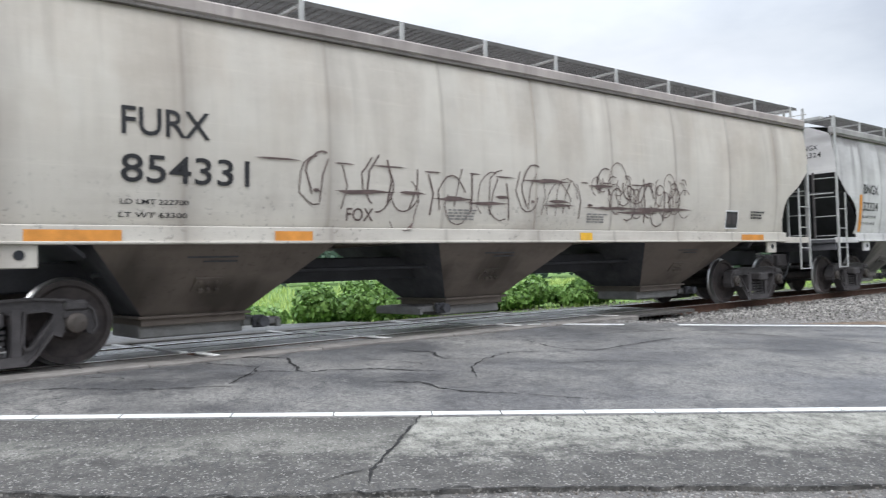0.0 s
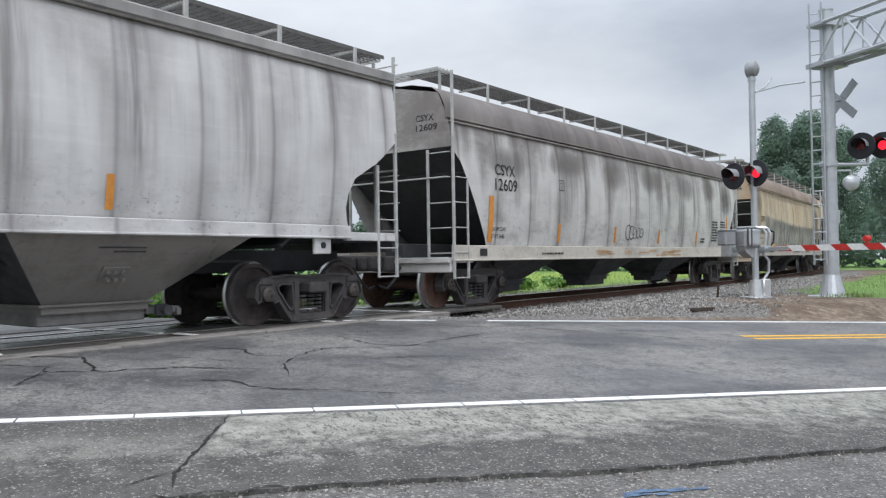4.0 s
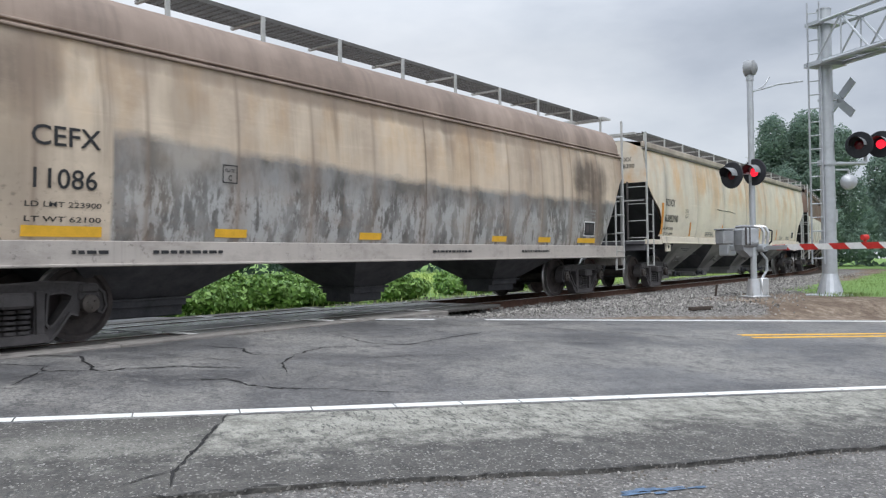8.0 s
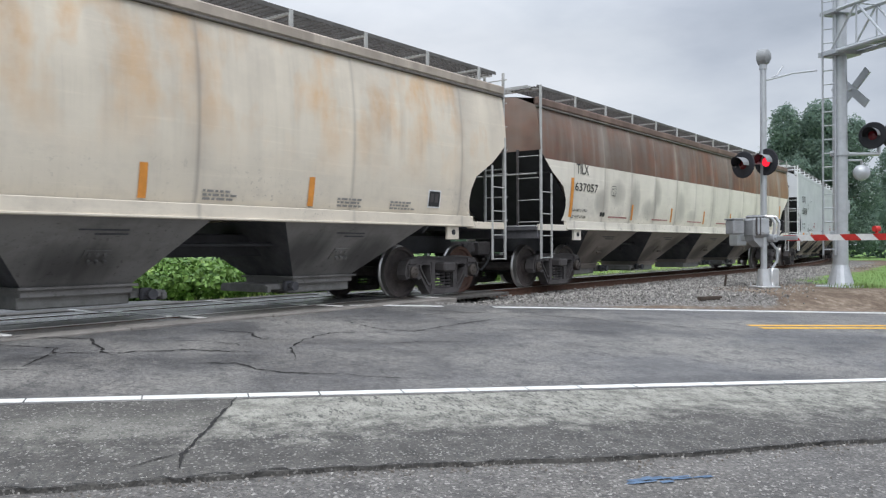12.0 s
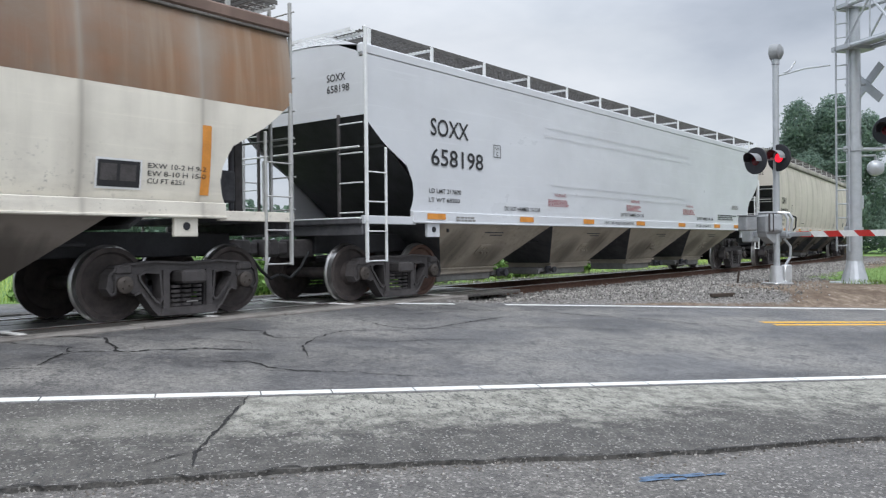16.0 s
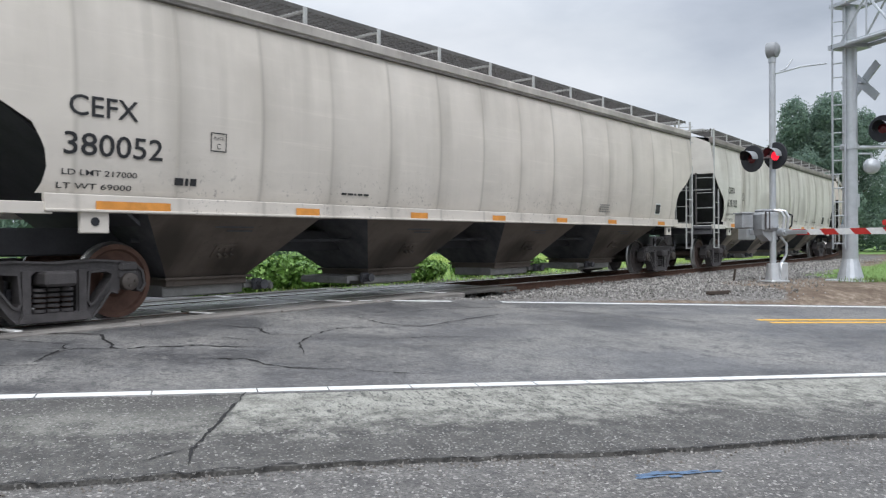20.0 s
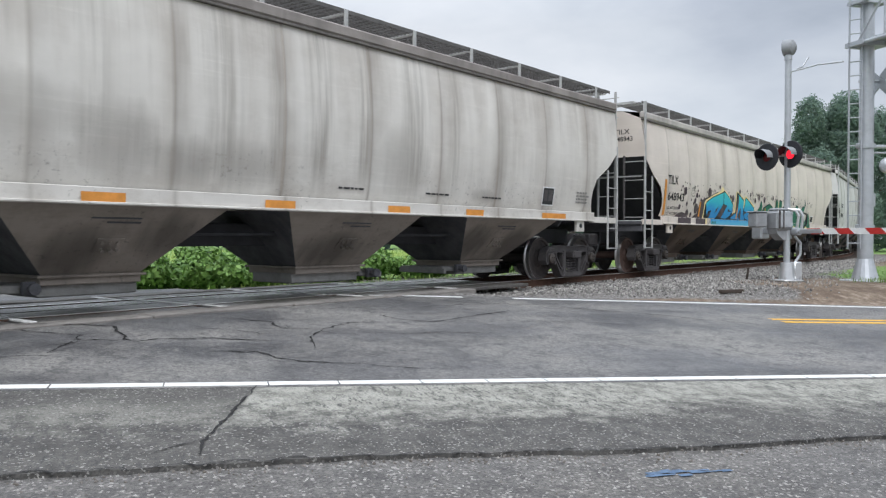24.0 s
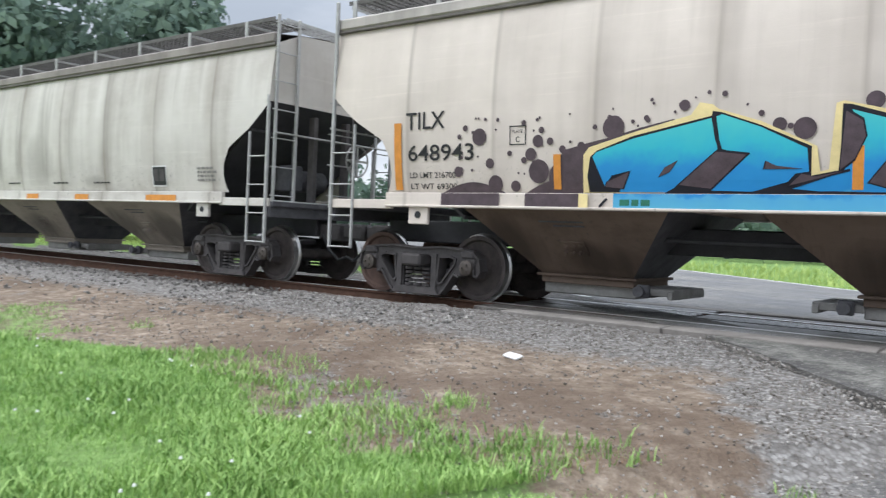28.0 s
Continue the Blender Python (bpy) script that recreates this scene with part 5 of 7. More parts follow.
def truck_meshes():
    """Meshes shared by all trucks: wheel set, side frame, bolster, spring, adapter, brake beam."""
    ws = Shape()
    for sg in (-1, 1):
        prof = [(0.66, 0.10), (0.66, 0.16), (0.70, 0.20), (0.715, 0.36), (0.69, 0.395), (0.69, 0.485), (0.715, 0.487), (0.735, 0.462), (0.80, 0.455), (0.82, 0.452), (0.825, 0.395), (0.79, 0.37), (0.775, 0.20), (0.83, 0.15), (0.83, 0.085), (1.0, 0.085), (1.0, 0.105), (1.13, 0.105), (1.145, 0.085), (1.145, 0.0)]
        mis = [0, 0, 0, 0, 0, 1, 1, 1, 1, 0, 0, 0, 0, 0, 2, 2, 2, 2, 2]
        ws.lathe([(sg * y, r) for y, r in prof], 40, 0, mis)
        for k in range(3):
            a = 2 * math.pi * k / 3
            ws.cyl((0.05 * math.cos(a), sg * 1.145, 0.05 * math.sin(a)), (0.05 * math.cos(a), sg * 1.165, 0.05 * math.sin(a)), 0.016, 6, 2)
    ws.cyl((0, -0.68, 0), (0, 0.68, 0), 0.09, 16, 0)
    half = [(0.0, 0.70), (0.45, 0.725), (0.80, 0.70), (0.98, 0.66), (1.07, 0.58), (1.10, 0.42), (1.05, 0.34), (1.0, 0.36), (0.985, 0.545), (0.795, 0.545), (0.785, 0.36), (0.74, 0.33), (0.66, 0.36), (0.50, 0.14), (0.42, 0.06), (0.0, 0.045)]
    outer = half + [(-x, z) for x, z in half[-2:0:-1]]
    tri_window = [(0.40, 0.585), (0.60, 0.60), (0.685, 0.565), (0.67, 0.50), (0.46, 0.23), (0.405, 0.21), (0.375, 0.26)]
    holes = [tri_window, [(-x, z) for x, z in tri_window], [(-0.25, 0.15), (0.25, 0.15), (0.26, 0.56), (0.2, 0.61), (-0.2, 0.61), (-0.26, 0.56)]]
    sf = Shape()
    plate = bmesh.new()
    for loop in [outer] + holes:
        vs = [plate.verts.new((x, -0.06, z)) for x, z in loop]
        for k in range(len(vs)):
            plate.edges.new((vs[k - 1], vs[k]))
    bmesh.ops.triangle_fill(plate, edges=plate.edges[:], use_beauty=True)
    got = bmesh.ops.extrude_face_region(plate, geom=plate.faces[:])
    bmesh.ops.translate(plate, verts=[v for v in got["geom"] if isinstance(v, bmesh.types.BMVert)], vec=(0, 0.12, 0))
    plate.verts.index_update()
    sf.add([v.co.copy() for v in plate.verts], [tuple(v.index for v in f.verts) for f in plate.faces])
    plate.free()
    # flanges round the castings' edges
    for loop, grow in ((half[:9], 1), ([(-x, z) for x, z in half[:9]], 1), (half[11:], 1), ([(-x, z) for x, z in half[11:]], 1), (tri_window + tri_window[:1], 1), (holes[1] + holes[1][:1], 1)):
        for (ax, az), (bx, bz) in zip(loop, loop[1:]):
            ln = math.hypot(bx - ax, bz - az)
            sf.box(((ax + bx) / 2, 0, (az + bz) / 2), (ln + 0.02, 0.19, 0.026), 0, Euler((0, -math.atan2(bz - az, bx - ax), 0)).to_matrix())
    for sg in (-1, 1):
        sf.box((sg * 0.89, 0.0, 0.635), (0.24, 0.22, 0.12), 0, None, 0.03)
        sf.prism([(sg * 0.27, 0.12), (sg * 0.36, 0.14), (sg * 0.36, 0.62), (sg * 0.27, 0.62)], -0.095, 0.095)
    sf.prism([(-0.42, 0.05), (0.42, 0.05), (0.36, 0.145), (-0.36, 0.145)], -0.12, 0.12)
    bo = Shape().box((0, 0, 0.53), (0.36, 2.5, 0.17), 0, None, 0.03).box((0, 0, 0.64), (0.5, 1.5, 0.12), 0, None, 0.03)
    bo.box((0, -1.12, 0.52), (0.3, 0.2, 0.10), 0, None, 0.02).box((0, 1.12, 0.52), (0.3, 0.2, 0.10), 0, None, 0.02)
    sp = Shape()
    for k in range(5):
        sp.lathe([(0.155 + 0.058 * k + y, r) for y, r in ((0, 0.055), (0.0, 0.075), (0.034, 0.075), (0.034, 0.055))], 14)
    ad = Shape().box((0, 0, 0.09), (0.26, 0.18, 0.1), 0, None, 0.02)
    be = Shape().box((0, 0, 0), (0.09, 1.7, 0.12), 0, None, 0.01).box((0.06, -0.75, 0), (0.1, 0.12, 0.3), 0, None, 0.02).box((0.06, 0.75, 0), (0.1, 0.12, 0.3), 0, None, 0.02)
    spm = sp.mesh("spring", M_TRUCK, True)
    spm.transform(Matrix.Rotation(radians(90), 4, "X"))
    return dict(wheel_set=ws.mesh("wheel_set", [M_WHEEL, M_TREAD, M_CAP], True), side_frame=sf.mesh("side_frame", M_TRUCK), bolster=bo.mesh("truck", M_TRUCK), spring=spm, adapter=ad.mesh("bearing_adapter", M_TRUCK), beam=be.mesh("brake_beam", M_UNDER))


TRUCK = truck_meshes()
WHEELS = []


def add_truck(car, x):
    t = part("truck", TRUCK["bolster"], None, car, "sooty cast-steel truck")
    t.matrix_basis = pose(x, 0, 0)
    for y in (-1.0, 1.0):
        part("side_frame", TRUCK["side_frame"], None, t, at=pose(0, y, 0))
        for k in (-0.155, 0.0, 0.155):
            part("spring", TRUCK["spring"], None, t, at=pose(k, y - 0.02 * math.copysign(1, -y), 0))
        for k in (-0.889, 0.889):
            part("bearing_adapter", TRUCK["adapter"], None, t, at=pose(k, y, WHEEL_R))
    for k in (-0.889, 0.889):
        w = part("wheel_set", TRUCK["wheel_set"], None, t, at=pose(k, 0, WHEEL_R))
        WHEELS.append((w, k, car))
        part("brake_beam", TRUCK["beam"], None, t, at=pose(k * 0.42, 0, 0.36, 0, 0, 0 if k > 0 else 180))


def glyphs(text):
    """The outline of a line of text as flat triangles, one unit high and one wide."""
    cu = bpy.data.curves.new("text", "FONT")
    cu.body = text
    cu.resolution_u = 3
    cu.offset = 0.008
    ob = new("text", cu)
    dg = bpy.context.evaluated_depsgraph_get()
    me = bpy.data.meshes.new_from_object(ob.evaluated_get(dg))
    bpy.data.objects.remove(ob)
    vs = [v.co.copy() for v in me.vertices]
    fs = [tuple(p.vertices) for p in me.polygons]
    bpy.data.meshes.remove(me)
    x0, x1 = min(v.x for v in vs), max(v.x for v in vs)
    y0, y1 = min(v.y for v in vs), max(v.y for v in vs)
    return [((v.x - x0) / (x1 - x0), (v.y - y0) / (y1 - y0)) for v in vs], fs


def islands(pts, fs):
    """Splits a line of text into its letters: connected pieces."""
    root = list(range(len(pts)))

    def find(i):
        while root[i] != i:
            root[i] = root[root[i]]
            i = root[i]
        return i

    for f in fs:
        for i in f[1:]:
            root[find(i)] = find(f[0])
    groups = {}
    for f in fs:
        groups.setdefault(find(f[0]), []).append(f)
    out = []
    for g in groups.values():
        idx = sorted({i for f in g for i in f})
        at = {i: k for k, i in enumerate(idx)}
        out.append((idx, [tuple(at[i] for i in f) for f in g]))
    return out


# hopper bays along the car: (top start, top end, bottom start, bottom end)
BAYS_FOUR = ((2.4, 5.25, 3.2, 4.5), (6.2, 9.14, 7.1, 8.35), (10.1, 13.0, 10.95, 12.35), (14.2, 17.4, 15.1, 16.4))
BAYS_FLAT = ((1.95, 5.8, 3.05, 4.8), (5.82, 9.6, 7.1, 8.9), (9.62, 13.6, 11.1, 12.75), (13.62, 17.6, 15.0, 16.6))
BAYS_BEIGE = ((2.4, 5.4, 3.2, 4.5), (7.05, 10.0, 7.85, 9.05), (11.85, 15.2, 12.8, 14.15))
BAYS_GREY = ((2.55, 5.5, 3.35, 4.6), (7.2, 10.3, 8.0, 9.2), (12.1, 15.4, 12.9, 14.3))
BAYS_SOOTY = ((2.2, 4.85, 2.9, 4.25), (7.1, 9.5, 7.65, 8.7), (11.4, 14.1, 12.1, 13.3))
BAYS_TAN = ((2.2, 4.9, 2.9, 4.15), (7.0, 9.25, 7.6, 8.4), (11.3, 13.8, 12.0, 13.0))


class Hopper:
    """One covered hopper car, its front end at x = 0, rails at z = 0, seen side towards -y."""

    def __init__(self, kind, length, paint, under, label, steel, bays=None, seams=(), roof_paint=None, sill_paint=None, trucks=(1.5, 1.5)):
        self.kind, self.L, self.paint = kind, length, paint
        self.roof_paint, self.sill_paint = roof_paint or paint, sill_paint or paint
        self.car = thing("hopper_car", label, "rail car", "cars of the freight train")
        old = kind == "old"
        self.z0, self.z1 = (1.18, 3.42) if old else (1.46, 3.86)
        self.sill0 = 0.885 if old else 1.26
        self.notch = [(1.22, 1.0), (1.2, 1.2), (0.28, 2.72), (0.0, 2.98)] if old else [(1.05, 1.40), (1.14, 1.52), (1.2, 1.72), (1.17, 1.95), (1.03, 2.2), (0.75, 2.36), (0.5, 2.5), (0.28, 2.68), (0.0, 2.92)]
        self.body(seams, steel)
        self.under(bays, under)
        self.roof(steel)
        self.ends(steel)
        for x in (trucks[0], length - trucks[1]):
            add_truck(self.car, x)

    def width(self, z):
        u = max(0.0, min(1.0, (z - self.z0) / (self.z1 - self.z0)))
        if self.kind == "old":
            return 1.42 + 0.10 * math.sin(math.pi * min(1, u * 0.95)) ** 0.8
        if self.kind == "flat":
            return 1.48
        return 1.40 + 0.12 * math.sin(math.pi * u) ** 0.75

    def inset(self, z):
        n = self.notch
        if z >= n[-1][1]:
            return 0.03
        for (a, za), (b, zb) in zip(n, n[1:]):
            if za <= z <= zb:
                return max(0.03, a + (b - a) * (z - za) / (zb - za))
        return n[0][0]

    def body(self, seams, steel):
        L, sh = self.L, Shape()
        zs = [self.z0 + (self.z1 - self.z0) * k / 26 for k in range(27)]
        inner = [1.35 + (L - 2.7) * i / 24 for i in range(25)]
        cols = [("f", 0.0), ("f", 0.5)] + [("s", x) for x in inner] + [("b", 0.5), ("b", 0.0)]
        ridges = {}
        for sx in seams:
            cols += [("s", sx - 0.03), ("r", sx), ("s", sx + 0.03)]
        mid = sorted([c for c in cols if c[0] in "sr"], key=lambda c: c[1])
        cols = cols[:2] + mid + [("b", 0.5), ("b", 0.0)]
        for side in (-1, 1):
            pts = []
            for z in zs:
                e, w = self.inset(z), self.width(z)
                for k, x in cols:
                    px = e + (1.35 - e) * x if k == "f" else L - e - (1.35 - e) * x if k == "b" else x
                    pts.append((px, side * (w + (0.009 if k == "r" else 0.0)), z))
            n = len(cols)
            sh.add(pts, [(j * n + i, j * n + i + 1, (j + 1) * n + i + 1, (j + 1) * n + i) for j in range(26) for i in range(n - 1)])
        me = sh.mesh("body", self.paint, recalc=False)
        bm = bmesh.new()
        bm.from_mesh(me)
        bm.normal_update()
        for f in bm.faces:
            if f.normal.y * f.calc_center_median().y < 0:
                f.normal_flip()
        bm.to_mesh(me)
        bm.free()
        me.shade_smooth()
        part("body", me, None, self.car)
        # bulkheads above the end slopes, and the sloped end sheets
        zt, top = self.notch[-1][1], self.z1
        for x, d in ((0.03, 1), (L - 0.03, -1)):
            hs = (1.2, 0.58, 0.82) if self.kind == "old" else (0.9, 0.22, 0.28)
            p = [(x, -self.width(zt), zt), (x, self.width(zt), zt), (x, self.width(3.3), 3.3), (x, self.width(top), top), (x, hs[0], top + hs[1]), (x, 0, top + hs[2]), (x, -hs[0], top + hs[1]), (x, -self.width(top), top), (x, -self.width(3.3), 3.3)]
            sb = Shape().add(p + [(a + 0.02 * d, b, c) for a, b, c in p], [tuple(range(9)), tuple(range(9, 18))[::-1]] + [(i, (i + 1) % 9, 9 + (i + 1) % 9, 9 + i) for i in range(9)])
            part("end_sheet", sb, self.paint, self.car)
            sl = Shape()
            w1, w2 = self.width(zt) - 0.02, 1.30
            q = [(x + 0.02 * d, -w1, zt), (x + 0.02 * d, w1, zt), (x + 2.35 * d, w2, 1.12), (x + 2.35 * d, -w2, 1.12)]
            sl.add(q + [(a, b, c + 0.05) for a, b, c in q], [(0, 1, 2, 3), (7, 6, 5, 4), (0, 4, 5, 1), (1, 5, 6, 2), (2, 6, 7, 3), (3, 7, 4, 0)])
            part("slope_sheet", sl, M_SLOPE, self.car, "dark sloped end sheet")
            part("end_crease", Shape().box((x + 0.55 * d, 0, zt - 0.42), (0.05, 2 * w1 - 0.16, 0.05), 0, Euler((0, d * 0.7, 0)).to_matrix(), 0.01), M_UNDER, self.car)
            if d < 0:
                for y in (-0.42, 0.36):
                    part("end_post", Shape().box((x + 0.12 * d, y, 2.0), (0.14, 0.1, 1.6), 0, None, 0.01), M_TRUCK, self.car)

    def under(self, bays, mat):
        L, s0 = self.L, self.sill0
        old = self.kind == "old"
        top = self.z0
        for side in (-1, 1):
            sh = Shape().box((L / 2, side * 1.475, (s0 + top) / 2), (L - (0.1 if old else 2.3), 0.07, top - s0), 0, None, 0.008)
            sh.box((L / 2, side * 1.45, s0 + 0.02), (L - (0.1 if old else 2.3), 0.16, 0.03), 0, None, 0.006)
            if not old:
                for x in (0.62, L - 0.62):
                    sh.box((x, side * 1.46, top - 0.16), (1.24, 0.07, 0.13), 0, None, 0.006)
            part("side_sill", sh, self.sill_paint, self.car)
            if not old:
                for x in (1.72, L - 1.72):
                    jp = Shape().box((x, side * 1.45, s0 - 0.06), (0.34, 0.06, 0.34), 0, None, 0.01)
                    pad = part("jacking_pad", jp, self.sill_paint, self.car)
                    # A flat black disc stands in for the shaded hole through the pad.
                    part("eye", Shape().cyl((x, side * 1.475, s0 - 0.1), (x, side * 1.49, s0 - 0.1), 0.05, 12), M_BLACK, pad)
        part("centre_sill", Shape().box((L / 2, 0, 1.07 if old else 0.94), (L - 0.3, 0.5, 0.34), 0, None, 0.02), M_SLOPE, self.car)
        zt, zb = s0 + 0.03, 0.45
        wt, wb = (1.0, 0.38) if old else (1.41, 0.56)
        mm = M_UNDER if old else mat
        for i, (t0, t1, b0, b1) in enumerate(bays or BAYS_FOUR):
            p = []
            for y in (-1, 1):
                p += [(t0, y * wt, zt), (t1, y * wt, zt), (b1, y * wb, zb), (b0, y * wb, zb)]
            # Both end slopes take the darker underframe colour, which paints in their shade.
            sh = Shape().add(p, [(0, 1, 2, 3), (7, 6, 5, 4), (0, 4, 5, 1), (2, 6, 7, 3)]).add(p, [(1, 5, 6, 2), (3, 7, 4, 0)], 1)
            hop = part("hopper_bay", sh, [mm, M_UNDER], self.car, "" if old else "grimy sloping hopper bay with end slopes coloured dark as in shade")
            m, bw = (b0 + b1) / 2, (b1 - b0) / 2
            lip = Shape().box((m, 0, zb - 0.015), (2 * bw + 0.12, 2 * wb + 0.14, 0.035), 0, None, 0.008).box((m, 0, zb - 0.075), (2 * bw + 0.02, 2 * wb + 0.02, 0.09), 0, None, 0.008)
            part("outlet_frame", lip, mm, hop)
            gate_mat = M_UNDER if old else M_GATE
            part("outlet_gate", Shape().box((m, 0, 0.275), (2 * bw + 0.02, 2 * wb - 0.16, 0.17), 0, None, 0.012).box((m, 0, 0.19), (2 * bw - 0.1, 2 * wb - 0.3, 0.02)), gate_mat, hop, "" if old else "dusty grey outlet gate")
            d = 1 if i % 2 == 0 else -1
            gx = m + d * (bw + 0.26)
            if not old:
                part("gate_rack", Shape().box((gx, 0, 0.30), (0.52, 1.06, 0.09), 0, None, 0.01).box((gx + d * 0.22, 0, 0.27), (0.07, 1.14, 0.1), 0, None, 0.01), gate_mat, hop)
            if not old:
                part("gate_drive", Shape().cyl((gx - d * 0.1, -0.56, 0.31), (gx - d * 0.1, -0.78, 0.31), 0.04, 10).cyl((gx - d * 0.1, -0.74, 0.31), (gx - d * 0.1, -0.8, 0.31), 0.07, 10).box((gx - d * 0.1, -0.62, 0.31), (0.16, 0.08, 0.16), 0, None, 0.015), M_UNDER, hop)
            if not old:
                z = zb + 0.42 * (zt - zb)
                tilt = math.atan2(wt - wb, zt - zb)
                y = -(wb + (wt - wb) * (z - zb) / (zt - zb)) - 0.012
                rot = Euler((tilt, 0, 0)).to_matrix()
                vp = Shape().box((m, y, z), (0.34, 0.02, 0.24), 0, rot, 0.004)
                for k in range(3):
                    for zz in (-0.05, 0.05):
                        vp.cyl((m - 0.1 + 0.1 * k, y - 0.01, z + zz), (m - 0.1 + 0.1 * k, y - 0.06, z + zz - 0.03), 0.026, 8)
                part("vibrator_bracket", vp, mm, hop)
                z = zb + 0.80 * (zt - zb)
                y = -(wb + (wt - wb) * (z - zb) / (zt - zb)) - 0.006
                for k in range(2):
                    part("small_print", Shape().box((m - 0.05 + 0.1 * k, y + 0.028 * k, z - 0.05 * k), (0.62 - 0.2 * k, 0.006, 0.022), 0, rot), M_UNDER, hop)
        part("brake_pipe", Shape().tube([(2.6, -0.7, 0.95), (L - 2.6, -0.7, 0.95)], 0.03, 6), M_SLOPE, self.car)

    def roof(self, steel):
        L, z1 = self.L, self.z1
        old = self.kind == "old"
        sh = Shape()
        if old:
            prof = [(1.44, z1 - 0.02), (1.44, z1 + 0.05), (1.38, z1 + 0.07), (1.38, z1 + 0.13), (1.35, z1 + 0.33), (1.24, z1 + 0.56), (1.06, z1 + 0.69), (0.6, z1 + 0.79), (0, z1 + 0.82)]
        else:
            prof = [(1.36, z1), (1.36, z1 + 0.15), (0.9, z1 + 0.22), (0.4, z1 + 0.27), (0, z1 + 0.28)]
        prof = [(-y, z) for y, z in prof] + [(y, z) for y, z in prof[::-1][1:]]
        n = len(prof)
        xs = [0.02 + (L - 0.04) * i / 12 for i in range(13)]
        sh.add([(x, y, z) for x in xs for y, z in prof], [(i * n + j, i * n + j + 1, (i + 1) * n + j + 1, (i + 1) * n + j) for i in range(12) for j in range(n - 1)])
        part("roof", sh, self.roof_paint, self.car, smooth=True)
        if not old:
            for side in (-1, 1):
                lip = Shape().box((L / 2, side * 1.42, z1 + 0.085), (L - 0.02, 0.11, 0.17), 0, None, 0.025)
                part("eave", lip, self.roof_paint, self.car)
                # Strip coloured dark for the shadow line and grime below the eave.
                part("gutter", Shape().box((L / 2, side * 1.43, z1 - 0.022), (L - 0.04, 0.07, 0.04), 0, None, 0.008), M_EAVE_SHADE, self.car)
        else:
            for side in (-1, 1):
                lip = Shape().box((L / 2, side * 1.46, z1 + 0.015), (L - 0.02, 0.05, 0.035), 0, None, 0.008).box((L / 2, side * 1.40, z1 + 0.10), (L - 0.02, 0.05, 0.03), 0, None, 0.008)
                part("eave", lip, self.roof_paint, self.car)
        part("hatch", Shape().box((L / 2, 0, z1 + (0.84 if old else 0.34)), (L - 3.2, 0.62, 0.1), 0, None, 0.03), self.roof_paint, self.car)
        # running boards: open steel grating on brackets
        zg = z1 + (1.03 if old else 0.42)
        y0, y1 = (1.05, 0.45) if old else (1.36, 0.70)
        for side in (-1, 1):
            g = Shape()
            for k in range(9):
                y = y0 + (y1 - y0) * k / 8
                edge = k in (0, 8)
                g.box((L / 2, side * y, zg - (0.0 if edge else 0.008)), (L - 0.3, 0.012 if edge else 0.008, 0.06 if edge else 0.03))
            m = int((L - 0.3) / 0.13)
            for i in range(m):
                g.box((0.2 + 0.13 * i, side * (y0 + y1) / 2, zg - 0.012), (0.016, abs(y0 - y1), 0.022))
            board = part("running_board", g, M_STEEL_DARK, self.car, "open steel grating walkway")
            pitch = L / 10.4 if old else 1.565
            cnt = int((L - 0.45) / pitch) + 1
            post = Shape().box((0, 0, -0.20 if old else -0.13), (0.075, 0.03, 0.44 if old else 0.3), 0, None, 0.006).box((0, -0.36 * side * -1 * -1, -0.03), (0.05, 0.7, 0.04))
            pm = post.mesh("bracket", steel)
            for i in range(cnt):
                part("bracket", pm, None, board, at=pose(0.28 + pitch * i, side * (y0 + 0.01), zg))
        for x in (0.25, L - 0.25):
            g = Shape()
            for k in range(5):
                g.box((x - 0.2 + 0.1 * k, 0, zg), (0.012, 2.4, 0.05))
            for k in range(14):
                g.box((x, -1.15 + 0.177 * k, zg - 0.01), (0.42, 0.012, 0.02))
            part("end_walkway", g, steel, self.car)

    def ends(self, steel):
        L, s0 = self.L, self.sill0
        old = self.kind == "old"
        for x, d in ((0.0, 1), (L, -1)):
            pf = Shape().box((x + 0.35 * d, 0, s0 + 0.02), (0.8, 2.9, 0.10), 0, None, 0.015).box((x + 0.05 * d, 0, s0 - 0.08), (0.1, 2.9, 0.24), 0, None, 0.01)
            part("end_platform", pf, self.paint if old else M_UNDER, self.car)
            cp = Shape().box((x - 0.05 * d, 0, 0.86), (0.5, 0.34, 0.3), 0, None, 0.03).box((x - 0.38 * d, 0.02, 0.87), (0.42, 0.16, 0.2), 0, None, 0.03).box((x - 0.62 * d, 0.0, 0.87), (0.24, 0.3, 0.28), 0, None, 0.05)
            part("coupler", cp, M_TRUCK, self.car, "rusty knuckle coupler", True)
            hose = Shape().tube([(x - 0.1 * d, -0.35, 0.8), (x - 0.3 * d, -0.37, 0.55), (x - 0.5 * d, -0.36, 0.4), (x - 0.68 * d, -0.33, 0.46)], 0.025, 8)
            part("air_hose", hose, M_CABLE, self.car, smooth=True)
            up = self.z1 + 0.95 if old else self.z1 + 0.42 if d > 0 else self.notch[-1][1] + 0.1
            lowz = s0 - (0.32 if old else 0.62)
            for side in (-1, 1):
                # ladder on the side
                sl = Shape().box((x + 0.06 * d, side * 1.50, (up + s0) / 2), (0.055, 0.05, up - s0), 0, None, 0.01)
                sl.box((x + 0.50 * d, side * 1.50, (2.45 + lowz) / 2 if not old else (2.4 + s0) / 2), (0.038, 0.04, 2.45 - lowz if not old else 2.4 - s0), 0, None, 0.008)
